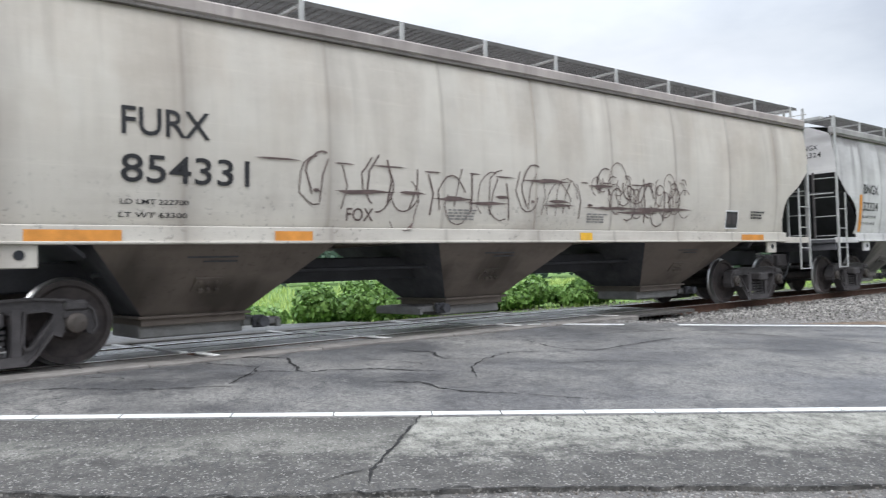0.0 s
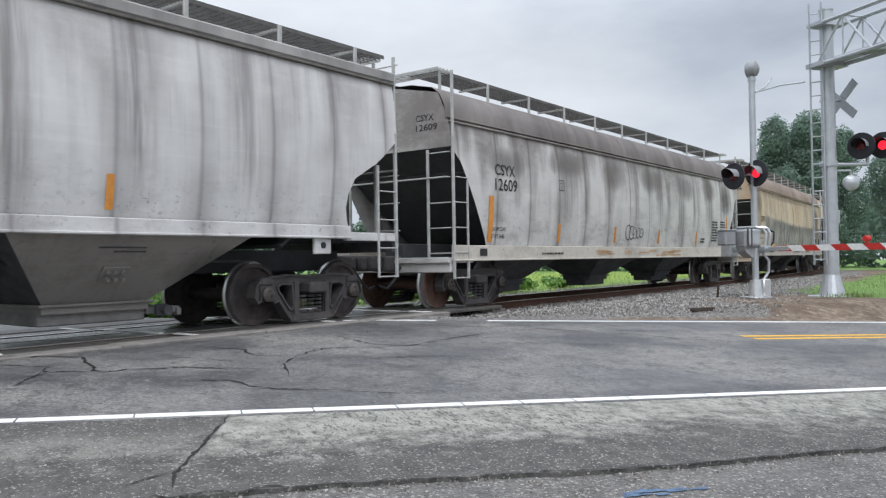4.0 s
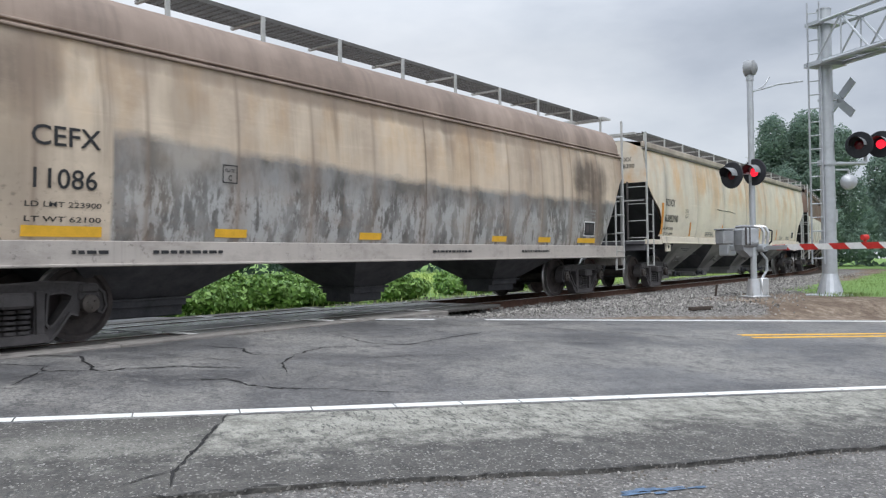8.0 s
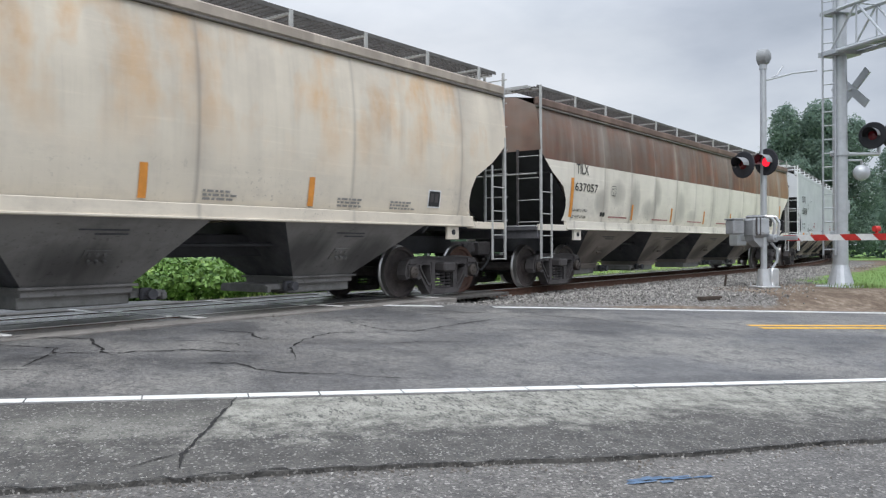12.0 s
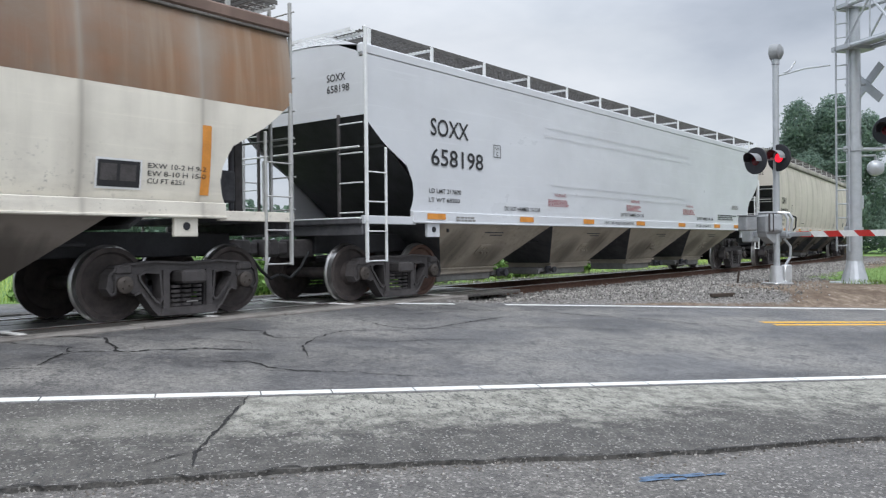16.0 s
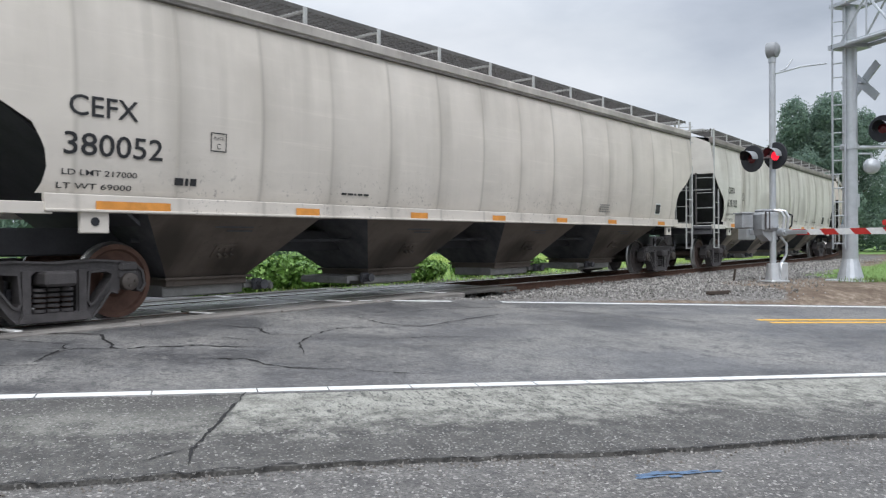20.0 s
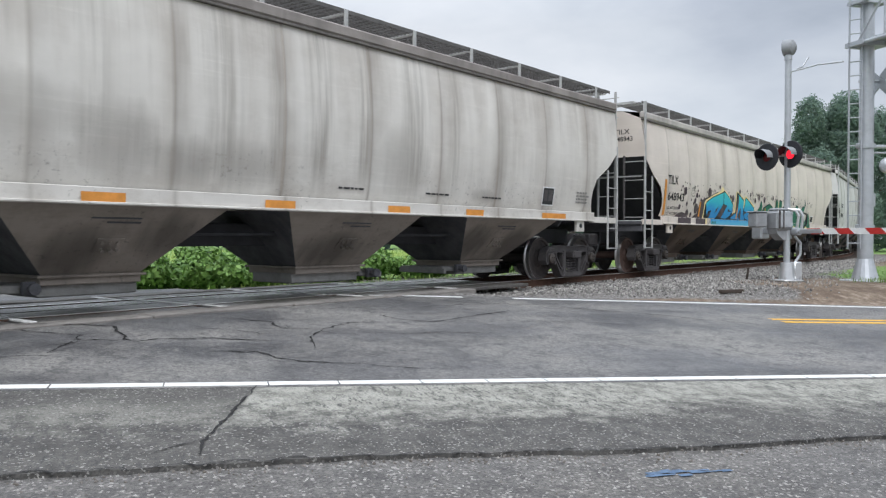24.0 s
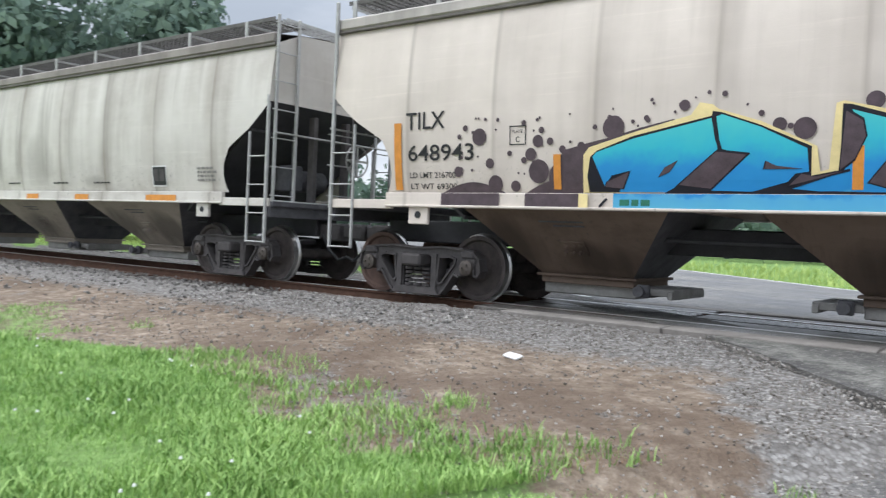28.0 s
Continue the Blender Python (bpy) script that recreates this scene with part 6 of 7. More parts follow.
                sl.box((x + 0.06 * d, side * 1.50, (lowz + s0) / 2), (0.04, 0.04, s0 - lowz))
                if old:
                    sl.box((x + 0.5 * d, side * 1.5, (lowz + s0) / 2), (0.04, 0.04, s0 - lowz))
                lad = part("side_ladder", sl, steel, self.car)
                rg = Shape().cyl((x + 0.06 * d, side * 1.52, 0), (x + 0.50 * d, side * 1.52, 0), 0.011, 6).mesh("rung", steel)
                z = lowz + 0.02
                while z < 2.45:
                    part("rung", rg, None, lad, at=pose(0, 0, z))
                    z += 0.46
                tall = self.z1 + 0.45 if d < 0 and not old else 2.95
                el = Shape().box((x - 0.02 * d, side * 0.98, (tall + s0) / 2), (0.045, 0.05, tall - s0), 0, None, 0.008)
                if d < 0:
                    el.box((x - 0.02 * d, side * 1.42, (tall + s0) / 2), (0.045, 0.05, tall - s0), 0, None, 0.008)
                elad = part("end_ladder", el, steel if old or d < 0 else M_TRUCK, self.car)
                rg = Shape().cyl((x - 0.03 * d, side * 0.98, 0), (x - 0.03 * d, side * 1.5, 0), 0.011, 6).mesh("rung", steel)
                z = s0 + 0.15
                while z < tall - 0.05:
                    part("rung", rg, None, elad, at=pose(0, 0, z))
                    z += 0.46
            part("handrail", Shape().cyl((x - 0.05 * d, -1.45, 2.42), (x - 0.05 * d, 1.45, 2.42), 0.016, 6).cyl((x - 0.03 * d, -1.45, s0 + 0.06), (x - 0.03 * d, 1.45, s0 + 0.06), 0.02, 6), steel, self.car, smooth=True)
        # brake gear at the rear end
        bw = Shape().lathe([(0.0, 0.26), (-0.02, 0.28), (0.0, 0.30), (0.02, 0.28), (0.0, 0.26)], 20).box((0, 0, 0), (0.54, 0.02, 0.04)).box((0, 0, 0), (0.04, 0.02, 0.54)).cyl((0, 0, 0), (0, 0.15, 0), 0.03, 8)
        part("brake_wheel", bw, steel, self.car, at=pose(L - 0.02, 0.55, 2.15, 0, 0, 90))
        tank = Shape().cyl((L - 0.9, 0.5, 1.75), (L - 0.9, -0.5, 1.75), 0.2, 14).box((L - 0.55, -0.55, 1.75), (0.35, 0.3, 0.45), 0, None, 0.03)
        part("air_reservoir", tank, M_UNDER, self.car, smooth=True)
        part("brake_rod", Shape().cyl((L - 0.4, -0.62, s0), (L - 0.4, -0.62, 2.6), 0.04, 8), M_UNDER, self.car)

    # flat marks that follow the curved side
    def mark(self, name, pts, faces, mat, off=0.006, label=""):
        v = [(x, -(self.width(z) if z > self.z0 - 0.001 else 1.512) - off - 0.006, z) for x, z in pts]
        me = bpy.data.meshes.new(name)
        me.from_pydata(v, [], faces)
        me.materials.append(mat)
        return part(name, me, None, self.car, label)

    def text(self, s, x, z, h, w, mat=None, off=0.006):
        pts, fs = glyphs(s)
        if h < 0.12:
            self.mark("small_lettering", [(x + u * w, z + v * h) for u, v in pts], fs, mat or M_LETTER, off)["kind"] = "stuff"
            return
        for idx, tris in islands(pts, fs):
            self.mark("letter", [(x + pts[i][0] * w, z + pts[i][1] * h) for i in idx], tris, mat or M_LETTER, off)

    def rect(self, x0, z0, x1, z1, mat, name="reflector", off=0.006):
        n = max(1, int(abs(z1 - z0) / 0.12))
        pts = [(x, z0 + (z1 - z0) * k / n) for k in range(n + 1) for x in (x0, x1)]
        self.mark(name, pts, [(2 * k, 2 * k + 1, 2 * k + 3, 2 * k + 2) for k in range(n)], mat, off)

    def bars(self, x, z, w, h, rows, mat=None, seed=0):
        """Small print too small to read, as bars."""
        r = random.Random(seed + int(x * 100))
        pts, fs = [], []
        for k in range(rows):
            zz, xx = z - k * h * 1.7, x
            while xx < x + w * r.uniform(0.75, 1):
                l = r.uniform(0.04, 0.13)
                o = len(pts)
                pts += [(xx, zz), (xx + l, zz), (xx + l, zz + h), (xx, zz + h)]
                fs.append((o, o + 1, o + 2, o + 3))
                xx += l + 0.025
        self.mark("small_print", pts, fs, mat or M_LETTER)["kind"] = "stuff"

    def plate(self, x, z, s=0.24):
        """An outlined square with a letter in it."""
        t = 0.014
        for a in ((x, z, x + s, z + t), (x, z + s - t, x + s, z + s), (x, z, x + t, z + s), (x + s - t, z, x + s, z + s)):
            self.rect(*a, M_LETTER, "plate_mark")
        self.text("C", x + s * 0.38, z + s * 0.14, s * 0.3, s * 0.24)
        self.text("PLATE", x + s * 0.18, z + s * 0.62, s * 0.16, s * 0.62)

    def panel(self, x, z, w=0.5, h=0.36):
        """The black consolidated stencil with its two cells."""
        self.rect(x - 0.025, z - 0.025, x + w + 0.025, z + h + 0.025, M_WHITE_STRIPE, "stencil_border", 0.003)
        self.rect(x, z, x + w, z + h, M_LETTER, "stencil_panel")
        for i in range(2):
            self.rect(x + 0.03 + i * (w - 0.04) / 2, z + 0.07, x + i * (w - 0.04) / 2 + w / 2 - 0.03, z + h - 0.04, M_TRUCK, "stencil_cell", 0.009)

    def line(self, path, w, mat, name="scrawl", off=0.006):
        pts, fs = [], []
        dense = []
        for (ax, az), (bx, bz) in zip(path, path[1:]):
            n = max(1, int(math.hypot(bx - ax, bz - az) / 0.1))
            dense += [(ax + (bx - ax) * i / n, az + (bz - az) * i / n) for i in range(n)]
        dense.append(path[-1])
        for i, (x, z) in enumerate(dense):
            a, b = dense[max(0, i - 1)], dense[min(len(dense) - 1, i + 1)]
            d = Vector((b[0] - a[0], b[1] - a[1]))
            d = Vector((-d.y, d.x)).normalized() * w / 2
            pts += [(x + d.x, z + d.y), (x - d.x, z - d.y)]
        self.mark(name, pts, [(2 * i, 2 * i + 1, 2 * i + 3, 2 * i + 2) for i in range(len(dense) - 1)], mat, off)

    def blob(self, poly, mat, name="spray_shape", off=0.006, label=""):
        """A filled outline, cut into level bands so that it follows the side."""
        bm = bmesh.new()
        f = bm.faces.new([bm.verts.new((x, 0, z)) for x, z in poly])
        f.normal_update()
        bmesh.ops.triangulate(bm, faces=[f], ngon_method="EAR_CLIP")
        z = min(p[1] for p in poly) + 0.12
        while z < max(p[1] for p in poly):
            bmesh.ops.bisect_plane(bm, geom=bm.verts[:] + bm.edges[:] + bm.faces[:], plane_co=(0, 0, z), plane_no=(0, 0, 1))
            z += 0.12
        bm.verts.index_update()
        pts = [(v.co.x, v.co.z) for v in bm.verts]
        fs = [tuple(v.index for v in f.verts) for f in bm.faces]
        bm.free()
        self.mark(name, pts, fs, mat, off, label)

    def disc(self, x, z, r, mat, off=0.006, n=18):
        self.mark("spray_dot", [(x + r * math.cos(2 * math.pi * i / n), z + r * math.sin(2 * math.pi * i / n)) for i in range(n)], [tuple(range(n))], mat, off)


# ---- the twelve cars ----
M_STEEL_DARK = plain("weathered_grating", (0.13, 0.125, 0.12), 0.7, 0.3, 0.3, 5.0, 0.1)
M_STEEL_PALE = plain("grey_painted_steel", (0.41, 0.41, 0.40), 0.55, 0.1, 0.25, 6.0, 0.1)
FRONTS = [0.1, 19.35, 39.2, 57.55, 75.4, 96.45, 117.9, 138.9, 160.15, 181.4, 202.65, 224.0]
LENGTHS = [17.95, 18.35, 16.9, 16.5, 19.8, 20.05, 19.7, 19.75, 19.9, 20.0, 19.8, 19.8]


def seams_of(length, n):
    return [1.5 + (length - 3.0) * i / (n - 1) for i in range(n)]


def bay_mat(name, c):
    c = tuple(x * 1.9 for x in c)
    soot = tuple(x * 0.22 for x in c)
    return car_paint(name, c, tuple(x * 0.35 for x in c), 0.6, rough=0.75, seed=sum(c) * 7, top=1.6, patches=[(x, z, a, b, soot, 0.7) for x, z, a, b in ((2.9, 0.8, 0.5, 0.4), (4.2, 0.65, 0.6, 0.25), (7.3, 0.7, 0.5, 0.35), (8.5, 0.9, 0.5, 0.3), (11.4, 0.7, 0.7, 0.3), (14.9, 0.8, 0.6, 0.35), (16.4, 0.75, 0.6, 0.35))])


def roof_mat(name, c):
    return car_paint(name, c, tuple(x * 0.5 for x in c), 0.5, tuple(x * 1.5 for x in c), 0.5, rough=0.7, seed=sum(c) * 11, top=4.4)


def stencils(h, rows):
    for s, x, z, height, w in rows:
        h.text(s, x, z, height, w)


def taped(h, spots, z0, z1, w, mat):
    for x in spots:
        h.rect(x, z0, x + w, z1, mat)


def end_marks(h, a, b):
    """The car's initials and number on its front bulkhead."""
    for s, z, height, w in ((a, 3.5, 0.12, 0.42), (b, 3.32, 0.12, 0.5)):
        pts, fs = glyphs(s)
        for idx, tris in islands(pts, fs):
            me = bpy.data.meshes.new("letter")
            me.from_pydata([(0.024, -0.68 - pts[i][0] * w, z + pts[i][1] * height) for i in idx], [], tris)
            me.materials.append(M_LETTER)
            part("letter", me, None, h.car)


def make_cars():
    cars = []
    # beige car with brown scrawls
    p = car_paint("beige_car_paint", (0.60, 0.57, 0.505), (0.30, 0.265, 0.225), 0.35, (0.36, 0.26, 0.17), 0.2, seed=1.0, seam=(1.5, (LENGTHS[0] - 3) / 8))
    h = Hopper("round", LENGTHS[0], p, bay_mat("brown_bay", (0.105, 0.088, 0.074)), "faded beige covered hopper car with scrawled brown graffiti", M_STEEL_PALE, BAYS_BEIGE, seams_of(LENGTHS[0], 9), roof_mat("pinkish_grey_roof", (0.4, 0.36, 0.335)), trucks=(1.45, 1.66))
    stencils(h, (("FURX", 2.7, 2.42, 0.3, 0.97), ("854331", 2.69, 1.92, 0.3, 1.46), ("LD LMT 222700", 2.69, 1.69, 0.055, 0.74), ("LT WT 63300", 2.68, 1.55, 0.055, 0.74)))
    h.rect(1.75, 1.29, 2.68, 1.41, M_TAPE)
    h.rect(4.45, 1.29, 4.96, 1.41, M_TAPE)
    taped(h, (9.95,), 1.29, 1.42, 0.3, M_TAPE_Y)
    h.rect(14.93, 1.29, 15.8, 1.41, M_TAPE)
    r = random.Random(31)
    for x, z, s in ((5.2, 1.9, 0.4), (5.9, 2.0, 0.42), (6.6, 1.85, 0.5), (7.4, 1.9, 0.45), (8.1, 1.8, 0.5), (8.9, 1.9, 0.48), (9.7, 1.85, 0.5), (11.5, 1.8, 0.4), (12.1, 1.85, 0.42)):
        h.line([(x - 0.1, z - 0.12), (x - 0.02 + r.uniform(-0.05, 0.05), z + 0.2), (x + r.uniform(0.0, 0.12), z + 0.42)], r.uniform(0.014, 0.026), M_SPRAY)
        h.line([(x + 0.22, z + 0.36), (x + 0.28 + r.uniform(-0.05, 0.05), z + 0.1), (x + r.uniform(0.2, 0.34), z - 0.2)], r.uniform(0.014, 0.03), M_SPRAY)
        for k in range(2):
            a0, turn = r.uniform(0, 6.28), r.uniform(2.2, 4.0)
            cx, cz = x + r.uniform(-0.25, 0.25), z + r.uniform(-0.08, 0.22)
            h.line([(cx + s * r.uniform(0.75, 1.05) * math.cos(a0 + turn * i / 8) * 0.6, cz + s * math.sin(a0 + turn * i / 8) * 0.75) for i in range(9)], r.uniform(0.012, 0.024), M_SPRAY)
    for k in range(34):
        a0, turn, s = r.uniform(0, 6.28), r.uniform(1.6, 5.6), r.uniform(0.1, 0.3)
        cx, cz = r.uniform(10.2, 13.0), r.uniform(1.95, 2.35)
        h.line([(cx + s * math.cos(a0 + turn * i / 9) * 0.8, cz + s * math.sin(a0 + turn * i / 9)) for i in range(10)], r.uniform(0.012, 0.022), M_SPRAY)
    for x, z, w in ((10.1, 1.84, 1.6), (11.9, 1.86, 1.4), (10.9, 1.78, 1.3), (5.3, 1.93, 1.0), (6.9, 1.88, 0.8), (7.5, 1.84, 0.9), (9.1, 1.85, 0.8), (11.4, 1.83, 1.2), (8.6, 2.22, 1.2), (10.2, 2.2, 0.7)):
        h.blob([(x, z), (x + w * 0.4, z - 0.03), (x + w, z + 0.005), (x + w * 0.6, z + 0.03)], M_SPRAY, "paint_smear", 0.007)
    # two rows of smeared dashes through the lettering
    for z0, lo, hi, wide in ((2.27, 4.2, 11.6, 0.016), (1.93, 5.0, 9.6, 0.03), (1.86, 10.2, 13.0, 0.03)):
        x = lo
        while x < hi:
            w = r.uniform(0.08, 0.7)
            z = z0 + r.uniform(-0.025, 0.025) - 0.004 * (x - lo)
            h.blob([(x, z), (x + w * 0.3, z - wide * r.uniform(0.5, 1)), (x + w, z - wide * 0.3), (x + w * 0.7, z + wide * r.uniform(0.5, 1)), (x + w * 0.2, z + wide * 0.8)], M_SPRAY, "paint_smear", 0.007)
            x += w + r.uniform(0.1, 0.6)
    h.text("FOX", 5.5, 1.55, 0.17, 0.42, M_SPRAY)
    h.panel(14.47, 1.55, 0.42, 0.32)
    for x in (7.2, 10.2):
        h.bars(x, 1.72, 0.5, 0.025, 4, M_FAINT, 3)
    h.bars(15.4, 1.86, 0.5, 0.035, 3, None, 5)
    cars.append(h)
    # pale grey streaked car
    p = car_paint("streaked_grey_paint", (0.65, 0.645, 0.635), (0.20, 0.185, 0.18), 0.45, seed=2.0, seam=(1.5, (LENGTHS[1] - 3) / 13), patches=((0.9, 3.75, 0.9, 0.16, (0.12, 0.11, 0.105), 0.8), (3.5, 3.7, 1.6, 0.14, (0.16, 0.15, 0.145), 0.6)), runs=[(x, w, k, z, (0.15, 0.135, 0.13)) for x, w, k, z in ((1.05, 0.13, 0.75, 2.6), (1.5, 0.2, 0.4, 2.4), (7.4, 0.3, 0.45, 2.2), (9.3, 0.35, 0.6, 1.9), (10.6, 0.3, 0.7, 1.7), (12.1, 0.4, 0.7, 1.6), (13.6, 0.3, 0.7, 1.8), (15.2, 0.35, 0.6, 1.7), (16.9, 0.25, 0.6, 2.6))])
    h = Hopper("round", LENGTHS[1], p, bay_mat("grey_bay", (0.17, 0.16, 0.15)), "pale grey covered hopper car with dark vertical streaks", M_STEEL_PALE, BAYS_GREY, seams_of(LENGTHS[1], 14), roof_mat("streaked_grey_roof", (0.34, 0.33, 0.32)), trucks=(1.66, 1.58))
    stencils(h, (("BNGX", 1.56, 2.45, 0.24, 0.89), ("32324", 1.52, 2.03, 0.22, 0.9), ("LD LMT 221300", 1.49, 1.85, 0.065, 0.82), ("LT WT 64700", 1.46, 1.68, 0.065, 0.81)))
    h.plate(3.44, 2.24)
    h.rect(1.3, 1.51, 1.45, 2.42, M_TAPE)
    for x in (4.22, 7.2, 10.2, 13.2):
        h.rect(x, 1.55, x + 0.1, 1.96, M_TAPE)
    for x in (5.2, 6.4, 8.4, 11.2):
        h.bars(x, 1.7, 0.45, 0.03, 3, M_FAINT, 2)
    h.bars(3.1, 1.68, 0.28, 0.08, 1, None, 1)
    end_marks(h, "BNGX", "32324")
    cars.append(h)
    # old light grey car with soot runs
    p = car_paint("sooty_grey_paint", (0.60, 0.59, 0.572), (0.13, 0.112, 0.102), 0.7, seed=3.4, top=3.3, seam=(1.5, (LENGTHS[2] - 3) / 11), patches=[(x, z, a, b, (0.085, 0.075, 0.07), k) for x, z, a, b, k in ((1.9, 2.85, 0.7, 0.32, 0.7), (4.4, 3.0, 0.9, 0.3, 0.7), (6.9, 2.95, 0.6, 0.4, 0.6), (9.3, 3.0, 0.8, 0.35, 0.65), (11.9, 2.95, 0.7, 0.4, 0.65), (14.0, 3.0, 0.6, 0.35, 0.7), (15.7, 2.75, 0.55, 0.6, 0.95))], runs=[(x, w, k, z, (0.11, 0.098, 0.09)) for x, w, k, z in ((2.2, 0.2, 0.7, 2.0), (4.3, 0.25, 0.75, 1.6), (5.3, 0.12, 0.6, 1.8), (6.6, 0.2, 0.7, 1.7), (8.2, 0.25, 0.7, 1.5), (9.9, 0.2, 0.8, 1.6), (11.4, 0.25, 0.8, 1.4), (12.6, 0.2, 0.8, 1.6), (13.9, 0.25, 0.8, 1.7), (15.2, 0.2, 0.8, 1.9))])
    h = Hopper("old", LENGTHS[2], p, M_UNDER, "old light grey covered hopper car with heavy soot runs", M_STEEL_PALE, BAYS_SOOTY, seams_of(LENGTHS[2], 12), roof_mat("sooty_roof", (0.20, 0.18, 0.17)), car_paint("stained_cream_sill", (0.58, 0.545, 0.48), (0.20, 0.17, 0.145), 0.5, (0.46, 0.30, 0.17), 0.0, seed=3.9), (1.33, 1.29))
    stencils(h, (("CSYX", 1.42, 2.56, 0.22, 0.73), ("12609", 1.41, 2.26, 0.24, 0.81), ("LD LMT 222600", 1.35, 1.47, 0.075, 0.5), ("LT WT 63400", 1.33, 1.32, 0.085, 0.48)))
    h.plate(3.98, 2.40)
    h.rect(1.2, 1.25, 1.36, 2.14, M_TAPE)
    for x in (3.98, 6.88, 9.73, 12.75):
        h.rect(x, 1.28, x + 0.11, 1.67, M_TAPE)
    for k in range(5):
        a0 = 0.9 * k
        h.line([(7.72 + 0.21 * k + (0.16 - 0.012 * k) * math.cos(a0 + 0.75 * i), 1.55 + (0.2 - 0.02 * k) * math.sin(a0 + 0.75 * i)) for i in range(8)], 0.026, M_LETTER)
    r = random.Random(62)
    for k in range(16):
        x, z, w, t = r.uniform(4.9, 11.5), r.uniform(0.94, 1.1), r.uniform(0.15, 0.55), r.uniform(0.02, 0.05)
        h.blob([(x + w * math.cos(2 * math.pi * i / 9) * r.uniform(0.6, 1), z + t * math.sin(2 * math.pi * i / 9) * r.uniform(0.6, 1)) for i in range(9)], M_RUST_TAN, "rust_patch", 0.003)
    h.panel(14.98, 1.5, 0.46, 0.3)
    h.rect(15.6, 1.3, 15.72, 2.2, M_TAPE)
    h.bars(14.2, 1.98, 0.55, 0.05, 8, None, 12)
    h.bars(15.0, 2.0, 0.45, 0.05, 3, None, 13)
    h.bars(13.2, 1.42, 0.35, 0.05, 2, None, 14)
    h.bars(3.2, 1.0, 1.1, 0.04, 1, None, 9)
    h.rect(0.85, 0.98, 1.1, 1.12, M_LETTER, "sill_plate", 0.006)
    end_marks(h, "CSYX", "12609")
    cars.append(h)
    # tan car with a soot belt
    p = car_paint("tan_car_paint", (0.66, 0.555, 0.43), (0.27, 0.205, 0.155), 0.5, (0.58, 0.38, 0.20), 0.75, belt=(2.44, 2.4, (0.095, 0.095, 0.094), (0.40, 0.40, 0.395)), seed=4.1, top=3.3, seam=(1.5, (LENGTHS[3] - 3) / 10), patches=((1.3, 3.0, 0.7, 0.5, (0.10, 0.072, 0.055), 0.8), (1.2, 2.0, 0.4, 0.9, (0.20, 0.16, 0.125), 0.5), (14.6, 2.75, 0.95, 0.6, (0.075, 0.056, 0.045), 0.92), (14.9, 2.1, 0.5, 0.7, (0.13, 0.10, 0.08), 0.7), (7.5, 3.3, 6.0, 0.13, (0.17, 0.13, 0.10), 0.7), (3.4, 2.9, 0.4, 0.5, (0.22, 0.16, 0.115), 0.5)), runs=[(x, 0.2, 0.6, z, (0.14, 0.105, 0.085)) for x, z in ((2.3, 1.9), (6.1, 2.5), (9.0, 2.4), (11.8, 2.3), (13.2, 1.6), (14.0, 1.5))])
    h = Hopper("old", LENGTHS[3], p, M_UNDER, "rust-stained tan covered hopper car with a dark soot belt", M_STEEL_PALE, BAYS_TAN, seams_of(LENGTHS[3], 11), roof_mat("brown_stained_roof", (0.30, 0.235, 0.195)), car_paint("smeared_grey_sill", (0.47, 0.43, 0.39), (0.17, 0.15, 0.135), 0.6, seed=4.9), (1.45, 1.51))
    stencils(h, (("CEFX", 1.47, 2.2, 0.22, 0.78), ("11086", 1.49, 1.74, 0.22, 0.72), ("LD LMT 223900", 1.41, 1.54, 0.06, 0.86), ("LT WT 62100", 1.41, 1.38, 0.06, 0.86)))
    h.plate(3.93, 1.95)
    h.rect(1.38, 1.22, 2.29, 1.34, M_TAPE_Y)
    taped(h, (3.85, 6.6, 10.4, 12.2), 1.24, 1.35, 0.52, M_TAPE_Y)
    h.rect(13.99, 1.24, 14.9, 1.35, M_TAPE_Y)
    for x, w in ((1.9, 0.5), (2.9, 1.2), (8.4, 1.4), (11.4, 1.2)):
        h.bars(x, 1.03, w, 0.04, 1, None, 4)
    h.panel(14.3, 1.42, 0.5, 0.3)
    h.bars(14.25, 1.98, 0.6, 0.045, 3, M_FAINT, 8)
    end_marks(h, "CEFX", "11086")
    cars.append(h)
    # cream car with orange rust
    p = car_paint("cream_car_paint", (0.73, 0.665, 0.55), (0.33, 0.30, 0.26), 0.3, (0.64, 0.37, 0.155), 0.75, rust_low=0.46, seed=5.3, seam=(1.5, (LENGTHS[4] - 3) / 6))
    h = Hopper("round", LENGTHS[4], p, bay_mat("slate_bay", (0.155, 0.15, 0.145)), "cream covered hopper car with orange rust stains", M_STEEL_PALE, BAYS_FOUR, seams_of(LENGTHS[4], 7), roof_mat("tan_stained_roof", (0.43, 0.375, 0.315)), trucks=(1.6, 1.5))
    stencils(h, (("SOXX", 1.45, 2.33, 0.21, 0.77), ("638390", 1.44, 1.88, 0.21, 1.08), ("LD LMT 217600", 1.35, 1.66, 0.075, 0.81), ("LT WT 68400", 1.41, 1.51, 0.07, 0.75)))
    h.plate(3.16, 2.05)
    h.rect(1.16, 1.52, 1.31, 2.4, M_TAPE)
    for x in (3.62, 6.92, 9.46, 11.9, 14.6):
        h.rect(x, 1.5, x + 0.11, 1.92, M_TAPE)
    h.line([(6.3, 2.42), (6.9, 2.40), (7.6, 2.41), (8.4, 2.36)], 0.02, M_LETTER, "scratch")
